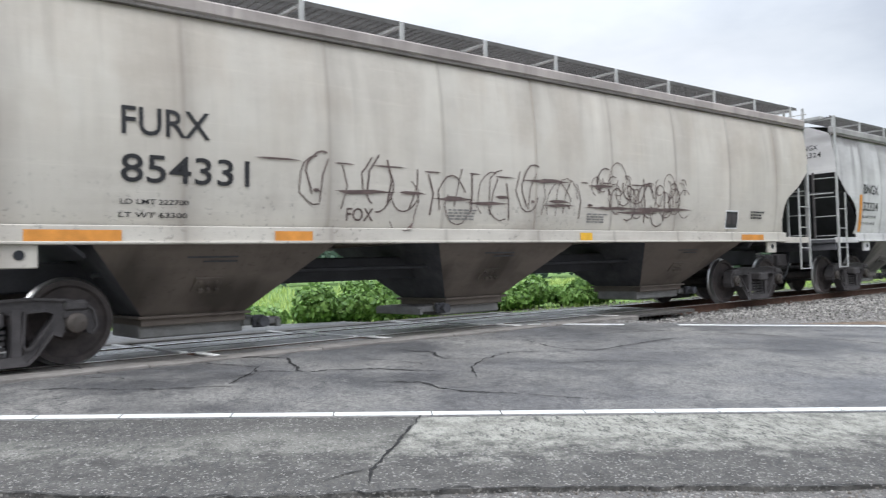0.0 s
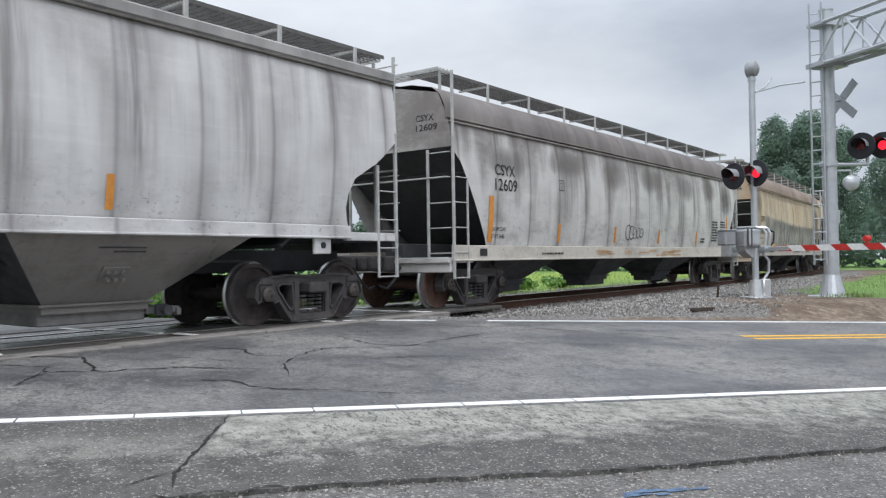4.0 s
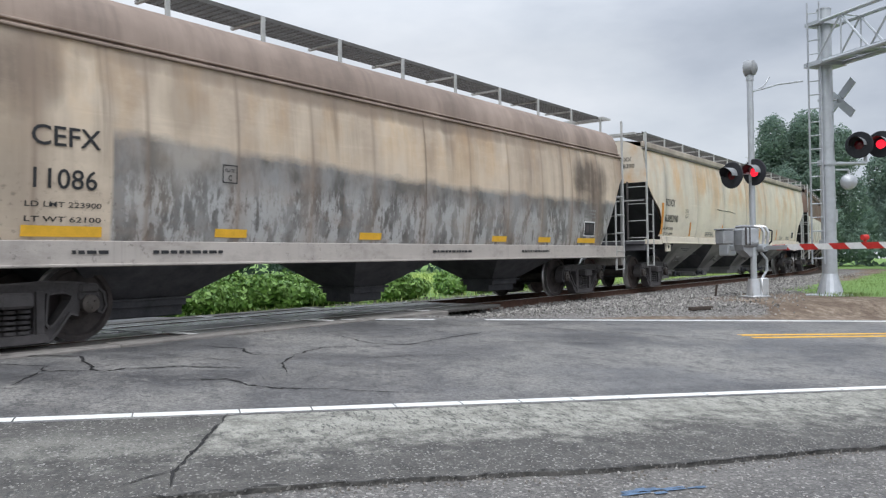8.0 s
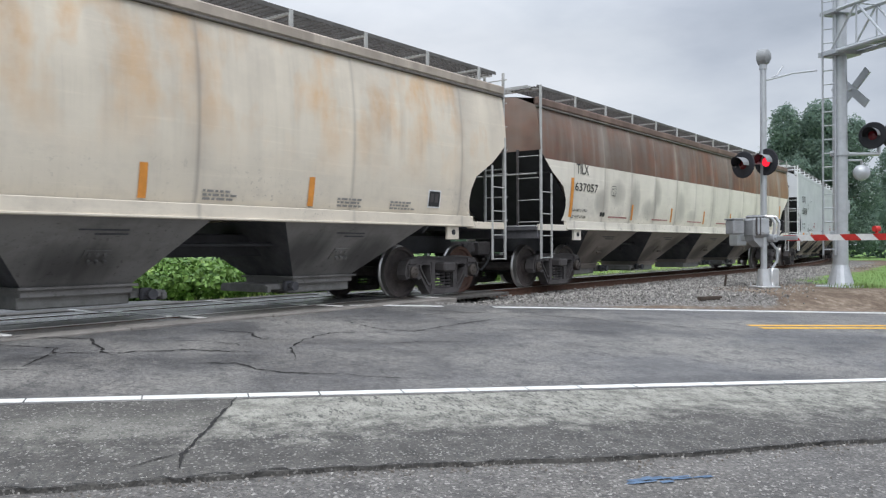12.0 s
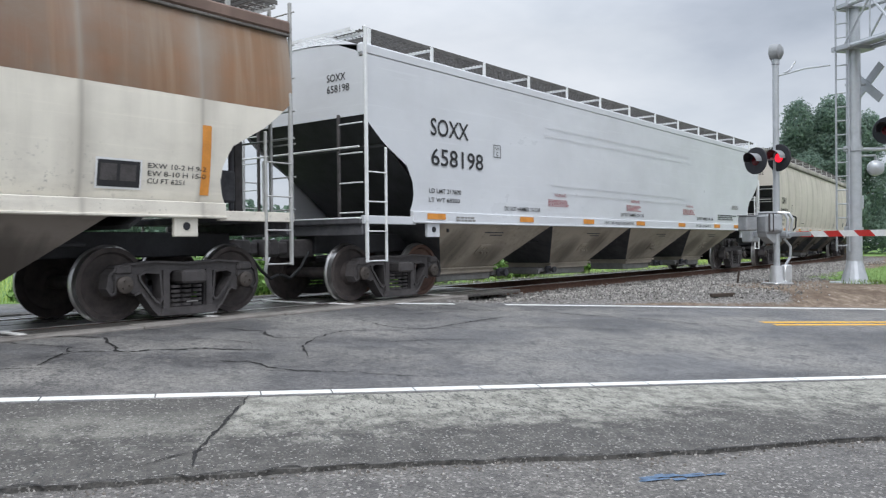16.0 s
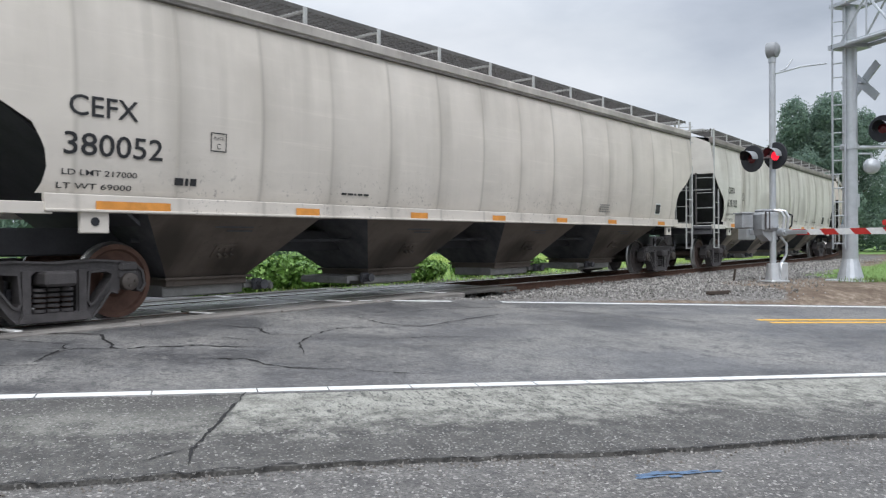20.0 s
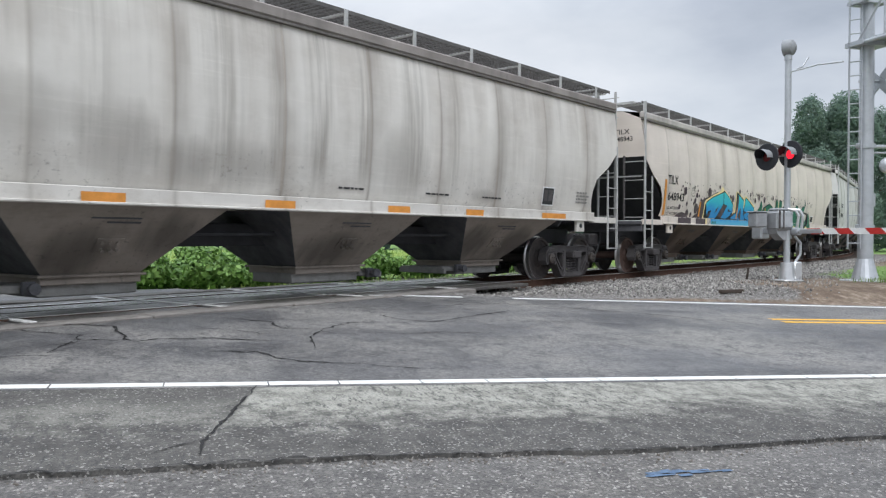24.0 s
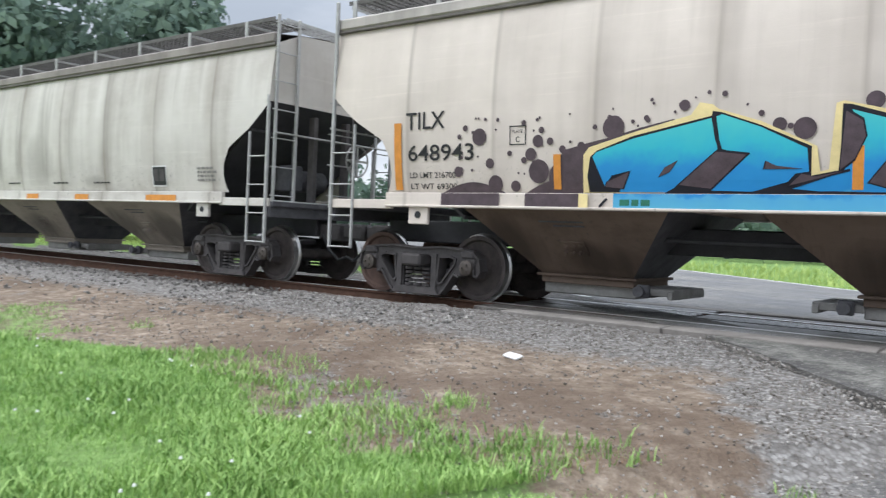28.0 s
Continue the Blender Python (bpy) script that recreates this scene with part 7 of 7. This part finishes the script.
    for x, w in ((5.2, 0.9), (12.8, 0.5), (15.2, 0.6), (16.4, 0.6)):
        h.bars(x, 1.62, w, 0.03, 3, M_FAINT, 6)
    h.panel(17.4, 1.6, 0.3, 0.26)
    end_marks(h, "SOXX", "638390")
    cars.append(h)
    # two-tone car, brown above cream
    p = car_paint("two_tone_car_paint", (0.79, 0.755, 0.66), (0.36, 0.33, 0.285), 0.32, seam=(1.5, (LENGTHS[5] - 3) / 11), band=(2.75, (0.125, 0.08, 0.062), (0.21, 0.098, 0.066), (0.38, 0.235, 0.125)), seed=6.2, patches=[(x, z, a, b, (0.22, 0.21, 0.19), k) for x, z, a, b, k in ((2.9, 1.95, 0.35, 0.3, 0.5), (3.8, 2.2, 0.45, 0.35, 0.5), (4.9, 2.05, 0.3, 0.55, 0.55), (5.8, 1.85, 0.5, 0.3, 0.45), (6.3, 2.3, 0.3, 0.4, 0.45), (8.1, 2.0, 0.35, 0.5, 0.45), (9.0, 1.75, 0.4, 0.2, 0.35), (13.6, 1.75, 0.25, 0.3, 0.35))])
    h = Hopper("round", LENGTHS[5], p, bay_mat("umber_bay", (0.16, 0.14, 0.124)), "cream covered hopper car with a rusty brown upper half", M_STEEL_PALE, BAYS_FOUR, seams_of(LENGTHS[5], 12), roof_mat("rusty_brown_roof", (0.20, 0.14, 0.115)), trucks=(1.5, 1.44))
    stencils(h, (("TILX", 1.6, 2.53, 0.22, 0.59), ("637057", 1.55, 2.14, 0.19, 1.13), ("LD LMT 218700", 1.5, 1.68, 0.06, 0.71), ("LT WT 67300", 1.48, 1.53, 0.06, 0.71)))
    h.plate(3.43, 2.11)
    for x in (1.36, LENGTHS[5] - 1.5):
        h.rect(x, 1.55, x + 0.13, 2.42, M_TAPE)
    for x in (4.66, 7.33, 10.0, 12.56, 15.2):
        h.rect(x, 1.55, x + 0.1, 1.94, M_TAPE)
        h.bars(x - 1.3, 1.58, 1.2, 0.035, 1, M_MAROON, 5)
    h.panel(17.2, 1.6, 0.52, 0.3)
    for k, s in enumerate(("EXW 10-2 H 9-2", "EW 8-10 H 15-0", "CU FT 6251")):
        h.text(s, 17.82, 1.84 - 0.09 * k, 0.06, (0.8, 0.8, 0.5)[k])
    h.bars(2.9, 1.6, 0.3, 0.1, 1, None, 2)
    cars.append(h)
    # clean white car
    p = car_paint("clean_white_paint", (0.645, 0.67, 0.695), (0.50, 0.51, 0.52), 0.06, rough=0.35, seed=7.7)
    h = Hopper("flat", LENGTHS[6], p, bay_mat("dusty_tan_bay", (0.25, 0.222, 0.182)), "clean white covered hopper car with grimy tan bays", M_STEEL_WHITE, BAYS_FLAT, trucks=(1.28, 1.28))
    stencils(h, (("SOXX", 1.65, 2.76, 0.3, 1.08), ("658198", 1.66, 2.25, 0.3, 1.52), ("LD LMT 217800", 1.59, 1.78, 0.08, 0.9), ("LT WT 68200", 1.58, 1.63, 0.075, 0.87), ("DO NOT HAMMER ON CAR", 3.88, 1.54, 0.085, 1.3), ("DO NOT HAMMER ON CAR", 8.9, 1.54, 0.085, 1.3), ("DO NOT HAMMER ON CAR", 13.86, 1.54, 0.085, 1.33)))
    h.plate(3.52, 2.53)
    for x in (5.75, 9.46, 13.06):
        h.text("WARNING", x, 1.88, 0.07, 0.5, M_MAROON)
        h.bars(x - 0.25, 1.80, 0.85, 0.018, 5, M_MAROON, 7)
    taped(h, (1.5, 4.37, 6.96, 9.7, 12.4, 15.2, 17.0), 1.33, 1.43, 0.5, M_TAPE)
    for z, x0, x1 in ((2.12, 5.6, 13.2), (1.96, 5.6, 13.2), (3.3, 5.4, 13.4), (3.12, 5.4, 13.4)):
        h.rect(x0, z, x1, z + 0.02, p, "stiffener", 0.02)
    h.bars(15.6, 1.70, 1.7, 0.035, 3, None, 3)
    h.bars(16.9, 2.02, 0.7, 0.025, 3, M_FAINT, 5)
    h.bars(2.3, 1.36, 0.6, 0.03, 2, M_FAINT, 4)
    for x in (7.95, 13.7):
        h.text("VENT CAR WHEN UNLOADING", x, 1.335, 0.07, 1.6 if x < 9 else 1.2)
    end_marks(h, "SOXX", "658198")
    cars.append(h)
    # warm grey car with many seams
    p = car_paint("warm_grey_paint", (0.645, 0.60, 0.535), (0.38, 0.35, 0.30), 0.3, seed=8.6, seam=(1.5, (LENGTHS[7] - 3) / 13))
    h = Hopper("round", LENGTHS[7], p, bay_mat("brown_black_bay", (0.075, 0.062, 0.052)), "warm grey covered hopper car with evenly spaced side seams", M_STEEL_PALE, BAYS_FOUR, seams_of(LENGTHS[7], 14), roof_mat("warm_grey_roof", (0.46, 0.43, 0.39)), trucks=(1.46, 1.39))
    stencils(h, (("CEFX", 1.42, 2.32, 0.23, 0.82), ("380052", 1.37, 1.89, 0.25, 1.2), ("LD LMT 217000", 1.36, 1.67, 0.065, 0.89), ("LT WT 69000", 1.31, 1.52, 0.065, 0.88)))
    h.plate(3.24, 2.07)
    h.rect(1.71, 1.29, 2.65, 1.39, M_TAPE)
    taped(h, (4.64, 7.12, 9.49, 11.9, 14.3, 17.2), 1.29, 1.39, 0.44, M_TAPE)
    h.bars(2.75, 1.62, 0.3, 0.09, 1, None, 2)
    h.bars(5.6, 1.62, 0.8, 0.03, 1, None, 2)
    h.bars(14.0, 1.72, 0.5, 0.03, 4, M_FAINT, 2)
    h.panel(17.2, 1.6, 0.28, 0.24)
    end_marks(h, "CEFX", "380052")
    cars.append(h)
    # white car with brown runs
    p = car_paint("run_stained_white_paint", (0.665, 0.645, 0.595), (0.28, 0.245, 0.205), 0.38, seed=9.5, seam=(1.5, (LENGTHS[8] - 3) / 10), runs=[(x, w, k, z, c) for x, w, k, z, c in ((3.3, 0.42, 0.85, 1.7, (0.19, 0.155, 0.125)), (3.95, 0.2, 0.6, 1.9, (0.22, 0.19, 0.16)), (4.6, 0.14, 0.4, 2.2, (0.26, 0.23, 0.2)), (7.3, 0.3, 0.4, 1.6, (0.3, 0.28, 0.25)), (9.0, 0.35, 0.6, 1.5, (0.25, 0.23, 0.2)), (9.8, 0.2, 0.6, 1.6, (0.23, 0.21, 0.185)), (10.6, 0.35, 0.7, 1.5, (0.22, 0.2, 0.175)), (11.5, 0.25, 0.7, 1.5, (0.22, 0.2, 0.175)), (12.7, 0.4, 0.7, 1.5, (0.22, 0.2, 0.175)), (13.7, 0.25, 0.6, 1.6, (0.24, 0.22, 0.19)), (15.1, 0.3, 0.45, 1.6, (0.26, 0.24, 0.21)))], patches=[(x, z, a, b, (0.24, 0.22, 0.195), k) for x, z, a, b, k in ((6.3, 2.25, 1.0, 0.35, 0.3), (7.6, 2.0, 0.5, 0.5, 0.5), (8.4, 1.8, 0.5, 0.35, 0.6), (9.3, 1.85, 0.6, 0.35, 0.5), (12.4, 2.1, 0.6, 0.6, 0.4), (5.9, 1.85, 0.3, 0.15, 0.5), (14.6, 1.65, 0.4, 0.15, 0.5))])
    h = Hopper("round", LENGTHS[8], p, bay_mat("dark_umber_bay", (0.17, 0.148, 0.128)), "off-white covered hopper car with grey-brown runs", M_STEEL_PALE, BAYS_FOUR, seams_of(LENGTHS[8], 11), roof_mat("brown_grey_roof", (0.28, 0.255, 0.235)), trucks=(1.62, 1.41))
    stencils(h, (("CEFX", 1.48, 2.37, 0.2, 0.72), ("635102", 1.45, 1.95, 0.23, 1.04), ("LD LMT 220200", 1.41, 1.68, 0.06, 0.77), ("LT WT 65800", 1.38, 1.52, 0.06, 0.8)))
    h.plate(3.07, 2.2)
    h.rect(1.75, 1.29, 2.7, 1.4, M_TAPE)
    taped(h, (4.7, 7.1, 9.6, 12.0, 14.02), 1.29, 1.4, 0.52, M_TAPE)
    h.rect(16.54, 1.29, 17.47, 1.4, M_TAPE)
    h.panel(16.66, 1.58, 0.4, 0.33)
    h.bars(18.0, 1.85, 0.5, 0.04, 4, M_FAINT, 2)
    h.bars(2.75, 1.62, 0.25, 0.08, 1, None, 5)
    for x in (11.0, 13.0, 14.6):
        h.bars(x, 1.62, 0.6, 0.03, 1, None, 3)
    cars.append(h)
    # warm white car with the big painted piece
    p = car_paint("warm_white_paint", (0.72, 0.655, 0.585), (0.40, 0.355, 0.305), 0.25, seed=10.4, seam=(1.5, (LENGTHS[9] - 3) / 12))
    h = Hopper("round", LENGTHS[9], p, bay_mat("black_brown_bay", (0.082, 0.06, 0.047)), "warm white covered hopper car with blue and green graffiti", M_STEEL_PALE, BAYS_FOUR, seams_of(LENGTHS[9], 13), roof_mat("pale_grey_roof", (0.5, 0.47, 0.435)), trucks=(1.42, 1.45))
    stencils(h, (("TILX", 1.48, 2.32, 0.23, 0.67), ("648943", 1.52, 1.89, 0.22, 1.1), ("LD LMT 216700", 1.54, 1.66, 0.08, 0.78), ("LT WT 69300", 1.55, 1.51, 0.08, 0.79)))
    h.plate(3.17, 2.06)
    h.rect(1.27, 1.5, 1.40, 2.42, M_TAPE)
    for x in (3.8, 7.08, 10.0, 13.0):
        h.rect(x, 1.51, x + 0.1, 1.93, M_TAPE, "reflector", 0.016)
    painted_piece(h)
    h.panel(16.35, 1.55, 0.36, 0.22)
    end_marks(h, "TILX", "648943")
    cars.append(h)
    # two more white cars follow
    for i, (c, amt) in enumerate((((0.72, 0.72, 0.70), 0.45), ((0.66, 0.63, 0.56), 0.4))):
        p = car_paint("following_car_paint", c, (0.33, 0.3, 0.26), amt, seed=12.0 + i, seam=(1.5, (LENGTHS[10 + i] - 3) / 10))
        h = Hopper("round", LENGTHS[10 + i], p, bay_mat("following_bay", (0.12, 0.10, 0.09)), "off-white covered hopper car with light staining", M_STEEL_PALE, BAYS_FOUR, seams_of(LENGTHS[10 + i], 11))
        h.bars(1.5, 2.35, 0.8, 0.2, 1, None, i)
        h.bars(1.5, 1.9, 1.1, 0.2, 1, None, i + 3)
        cars.append(h)
    return cars


def painted_piece(h):
    """The blue lettering in its cream outline, the green lettering, and plum bubbles."""
    r = random.Random(77)
    h.blob([(3.7, 1.475), (3.75, 1.75), (3.95, 1.98), (4.25, 2.05), (4.6, 2.12), (4.9, 2.2), (5.3, 2.28), (5.3, 1.7), (4.6, 1.475)], M_DOT, "bubble_shade", 0.006)
    h.blob([(4.19, 1.47), (4.2, 1.91), (4.27, 2.0), (4.82, 2.15), (5.48, 2.31), (5.58, 2.44), (5.72, 2.41), (5.78, 2.36), (6.22, 2.21), (6.76, 1.94), (6.79, 1.69), (6.87, 1.71), (6.92, 2.35), (6.99, 2.37), (7.68, 2.18), (7.77, 2.22), (7.86, 2.26), (8.84, 1.97), (8.89, 1.68), (9.03, 1.66), (8.99, 1.57), (9.29, 1.49), (5.0, 1.475), (4.19, 1.475)], M_CREAM, "cream_outline", 0.009, "cream spray-painted outline")
    h.blob([(4.18, 1.27), (4.30, 1.27), (4.30, 1.455), (4.18, 1.455)], M_CREAM, "cream_outline", 0.01)
    h.blob([(4.27, 1.48), (4.25, 1.66), (4.29, 1.89), (4.38, 1.96), (4.82, 2.11), (5.71, 2.29), (5.72, 2.34), (5.82, 2.32), (6.22, 2.17), (6.71, 1.94), (6.71, 1.65), (6.97, 1.7), (6.98, 2.34), (7.06, 2.33), (7.68, 2.12), (7.72, 1.84), (7.75, 1.82), (7.83, 2.2), (7.91, 2.21), (8.81, 1.91), (8.85, 1.63), (9.03, 1.56), (9.29, 1.47), (6.21, 1.47), (5.21, 1.48)], M_BLACKLINE, "letter_edge", 0.012)
    letters = (
        [(4.47, 1.55), (4.32, 1.89), (4.37, 1.94), (4.82, 2.08), (5.73, 2.27), (5.78, 1.93), (5.49, 1.57), (5.36, 1.56), (5.21, 1.48), (4.65, 1.48), (4.78, 1.72), (4.56, 1.67)],
        [(5.76, 2.28), (5.82, 2.3), (6.22, 2.15), (6.67, 1.92), (6.69, 1.69), (6.56, 1.67), (6.49, 1.59), (6.14, 1.49), (5.7, 1.5), (5.84, 1.63), (6.08, 1.87), (5.81, 1.94)],
        [(7.06, 2.28), (7.65, 2.09), (7.73, 1.76), (7.84, 1.61), (8.04, 1.48), (6.84, 1.49), (6.52, 1.52), (6.76, 1.62), (7.0, 1.69), (7.14, 1.89), (7.17, 2.1)],
        [(7.84, 2.15), (7.93, 2.17), (8.79, 1.89), (8.83, 1.61), (9.19, 1.49), (8.13, 1.47), (7.86, 1.62), (7.98, 1.74), (7.79, 1.79)],
    )
    for lt in letters:
        h.blob(lt, M_BLUE, "blue_letter", 0.015, "blue spray-painted letter")
    gaps = (
        [(5.36, 1.56), (5.77, 1.91), (6.08, 1.87), (5.71, 1.52)],
        [(4.48, 1.54), (4.51, 1.6), (4.78, 1.71), (4.7, 1.52)],
        [(5.13, 1.65), (5.2, 1.75), (5.34, 1.82), (5.25, 1.7)],
        [(6.26, 1.72), (6.28, 1.8), (6.38, 1.75), (6.62, 1.72)],
        [(6.5, 1.55), (6.62, 1.67), (6.74, 1.64), (7.0, 1.69), (6.77, 1.62)],
        [(7.23, 1.58), (7.42, 1.84), (7.54, 1.48)],
        [(7.01, 2.27), (7.16, 2.17), (7.19, 2.02), (7.1, 1.81), (6.97, 1.7)],
        [(7.8, 1.63), (7.77, 1.76), (8.04, 1.74)],
        [(8.18, 1.58), (8.31, 1.68), (8.41, 1.65), (8.26, 1.62)],
    )
    for ct in gaps:
        cx, cz = sum(p[0] for p in ct) / len(ct), sum(p[1] for p in ct) / len(ct)
        h.blob([(cx + (x - cx) * 1.12, max(1.47, cz + (z - cz) * 1.12)) for x, z in ct], M_BLACKLINE, "letter_edge", 0.018)
        h.blob(ct, M_DOT, "letter_gap", 0.021)
    h.rect(4.62, 1.27, 9.6, 1.456, M_BLUE, "blue_band", 0.004)
    h.rect(9.6, 1.27, 16.0, 1.456, M_GREEN, "green_band", 0.004)
    h.line([(4.45, 1.3), (4.6, 1.47)], 0.03, M_BLACKLINE, "letter_edge", 0.008)
    h.line([(5.2, 1.47), (6.2, 1.47), (6.9, 1.485), (7.6, 1.47)], 0.022, M_BLACKLINE, "letter_edge", 0.018)
    h.line([(5.73, 2.27), (5.77, 2.05), (5.81, 1.93)], 0.04, M_BLACKLINE, "letter_edge", 0.019)
    h.line([(7.72, 1.85), (7.78, 1.66), (7.98, 1.53), (8.12, 1.42)], 0.03, M_BLACKLINE, "letter_edge", 0.019)
    h.line([(8.2, 1.6), (8.4, 1.67), (8.8, 1.6), (9.2, 1.49)], 0.02, M_BLACKLINE, "letter_edge", 0.019)
    h.line([(6.5, 1.52), (6.9, 1.66), (7.06, 1.70)], 0.025, M_BLACKLINE, "letter_edge", 0.019)
    h.bars(4.7, 1.32, 0.3, 0.07, 1, M_GREEN, 9)
    first = (
        [(9.01, 1.56), (9.19, 1.8), (9.45, 1.96), (9.5, 2.12), (9.6, 2.12), (9.71, 1.97), (9.63, 1.77), (9.58, 1.49), (9.34, 1.47)],
        [(9.68, 1.5), (9.76, 1.78), (9.92, 1.93), (10.25, 2.02), (10.51, 2.08), (10.94, 1.96), (11.2, 1.8), (11.12, 1.64), (10.71, 1.64), (10.48, 1.7), (10.88, 1.6), (11.24, 1.48), (10.47, 1.47)],
        [(11.12, 1.86), (11.3, 2.03), (11.28, 2.2), (11.42, 2.27), (11.55, 2.17), (11.52, 1.78), (11.7, 1.79), (11.7, 2.25), (11.99, 2.22), (12.0, 1.93), (12.09, 1.66), (11.8, 1.47), (11.24, 1.47)],
    )
    second = (
        [(12.16, 1.49), (12.22, 1.84), (12.18, 1.98), (12.38, 2.07), (12.65, 1.95), (12.69, 2.13), (12.93, 2.18), (13.14, 2.05), (13.11, 1.85), (12.97, 1.77), (13.08, 1.5), (12.69, 1.49), (12.58, 1.67), (12.45, 1.49)],
        [(13.17, 1.5), (13.25, 1.78), (13.35, 1.69), (13.6, 1.65), (13.64, 1.86), (14.01, 2.13), (14.24, 2.09), (14.6, 1.81), (14.71, 1.47)],
        [(14.76, 1.47), (14.85, 1.82), (14.79, 2.01), (14.98, 2.14), (15.2, 2.12), (15.24, 2.37), (15.38, 2.18), (15.15, 1.92), (15.18, 1.68), (14.98, 1.47)],
        [(15.45, 1.47), (15.79, 1.74), (15.87, 1.94), (16.13, 1.69), (16.28, 1.47)],
    )
    for g in first + second:
        cx, cz = sum(p[0] for p in g) / len(g), sum(p[1] for p in g) / len(g)
        h.blob([(cx + (x - cx) * 1.1, max(1.475, cz + (z - cz) * 1.09)) for x, z in g], M_BLACKLINE, "letter_edge", 0.008)
        h.blob(g, M_GREEN, "green_letter", 0.012, "green spray-painted letter")
    lights = (
        [(10.27, 1.74), (10.51, 1.91), (10.71, 1.79), (10.61, 1.68)],
        [(12.58, 1.54), (12.79, 1.6), (13.0, 1.57), (12.97, 1.47), (12.69, 1.47)],
        [(11.54, 1.475), (11.56, 1.62), (11.68, 1.62), (11.72, 1.475)],
        [(11.56, 1.78), (11.58, 2.2), (11.64, 2.2), (11.64, 1.78)],
        [(13.5, 1.62), (13.62, 1.68), (13.66, 1.6), (13.56, 1.56)],
        [(12.0, 1.5), (12.1, 1.72), (12.18, 1.5)],
    )
    for ct in lights:
        h.blob(ct, M_CREAM, "letter_gap", 0.015)
    for x, w in ((10.0, 0.7), (11.7, 0.2), (12.3, 0.3), (13.0, 0.25), (13.5, 0.3), (14.6, 0.25), (15.2, 0.4)):
        h.blob([(x, 1.275), (x + w, 1.275), (x + w * 0.6, 1.36 if x > 11 else 1.44), (x + w * 0.25, 1.36 if x > 11 else 1.45)], M_CREAM, "letter_gap", 0.008)
    h.disc(13.0, 2.22, 0.08, M_PINK)
    spots = [(2.71, 2.18, 0.11), (3.58, 2.1, 0.075), (3.59, 1.73, 0.145), (4.58, 2.22, 0.135), (2.87, 1.84, 0.065), (3.17, 1.96, 0.035), (3.25, 1.55, 0.07), (2.95, 1.58, 0.11), (2.37, 1.74, 0.07), (3.92, 1.99, 0.045), (3.75, 2.09, 0.045), (4.17, 2.02, 0.05)]
    spots += [(6.4, 2.17, 0.07), (6.64, 2.12, 0.11), (7.26, 2.36, 0.085), (8.36, 2.31, 0.07), (3.38, 1.87, 0.04), (3.63, 2.23, 0.04), (2.49, 2.3, 0.04), (5.41, 2.42, 0.06), (3.48, 1.94, 0.08), (9.3, 2.25, 0.09), (9.9, 2.2, 0.1), (10.9, 2.3, 0.08), (12.4, 2.25, 0.08), (8.9, 2.15, 0.09), (13.6, 2.2, 0.07)]
    for x, z, k in spots:
        h.disc(x, z, k, M_DOT)
    for _ in range(150):
        x = r.uniform(2.3, 16.4)
        z = (1.7 + 0.75 * r.random() if x < 4.2 else 2.12 + 0.32 * r.random() + (0.12 if 5 < x < 6 else 0))
        h.disc(x, z, r.uniform(0.012, 0.035), M_DOT, 0.006, 9)
    for x, w, k in ((2.1, 1.0, 0.14), (3.4, 0.9, 0.16)):
        h.blob([(x, 1.465)] + [(x + w * i / 10, 1.465 + k * math.sin(math.pi * i / 10)) for i in range(1, 10)] + [(x + w, 1.465)], M_DOT, "bubble", 0.007)
        h.rect(x + 0.04, 1.27, x + w - 0.04, 1.455, M_DOT, "bubble", 0.004)
    for k in range(6):
        x = 8.9 + 0.12 * k
        h.line([(x, 2.28 + 0.04 * (k % 2)), (x + 0.1, 2.42), (x + 0.16, 2.3), (x + 0.24, 2.38)], 0.015, M_SPRAY)


M_STEEL_WHITE = plain("white_painted_steel", (0.72, 0.73, 0.73), 0.5, 0.0, 0.12, 6.0, 0.1)
CARS = make_cars()


# ---- what moves ----
def run(t):
    """How far the train has rolled after t seconds."""
    return C * (7.65064 * t - 0.0105338 * t * t + 0.00018149 * t ** 3)


def on_track(s, length):
    """The pose of a car whose front end is s metres along: it stands on its two trucks."""
    a, b = along(s + 1.5), along(s + length - 1.5)
    d = (b - a).normalized()
    return Matrix.Translation(a - d * 1.5) @ pose(0, 0, 0, 0, 0, math.degrees(math.atan2(d.y, d.x)))


def motions():
    for h, front in zip(CARS, FRONTS):
        walk(h.car, [(0.5 * k, on_track(front - run(0.5 * k), h.L)) for k in range(57)])
    rows = [(k / 15, run(k / 15) / WHEEL_R) for k in range(421)]
    for w, k, car in WHEELS:
        walk(w, [(t, Matrix.Translation((k, 0, WHEEL_R)) @ Matrix.Rotation(-a, 4, "Y")) for t, a in rows])


motions()
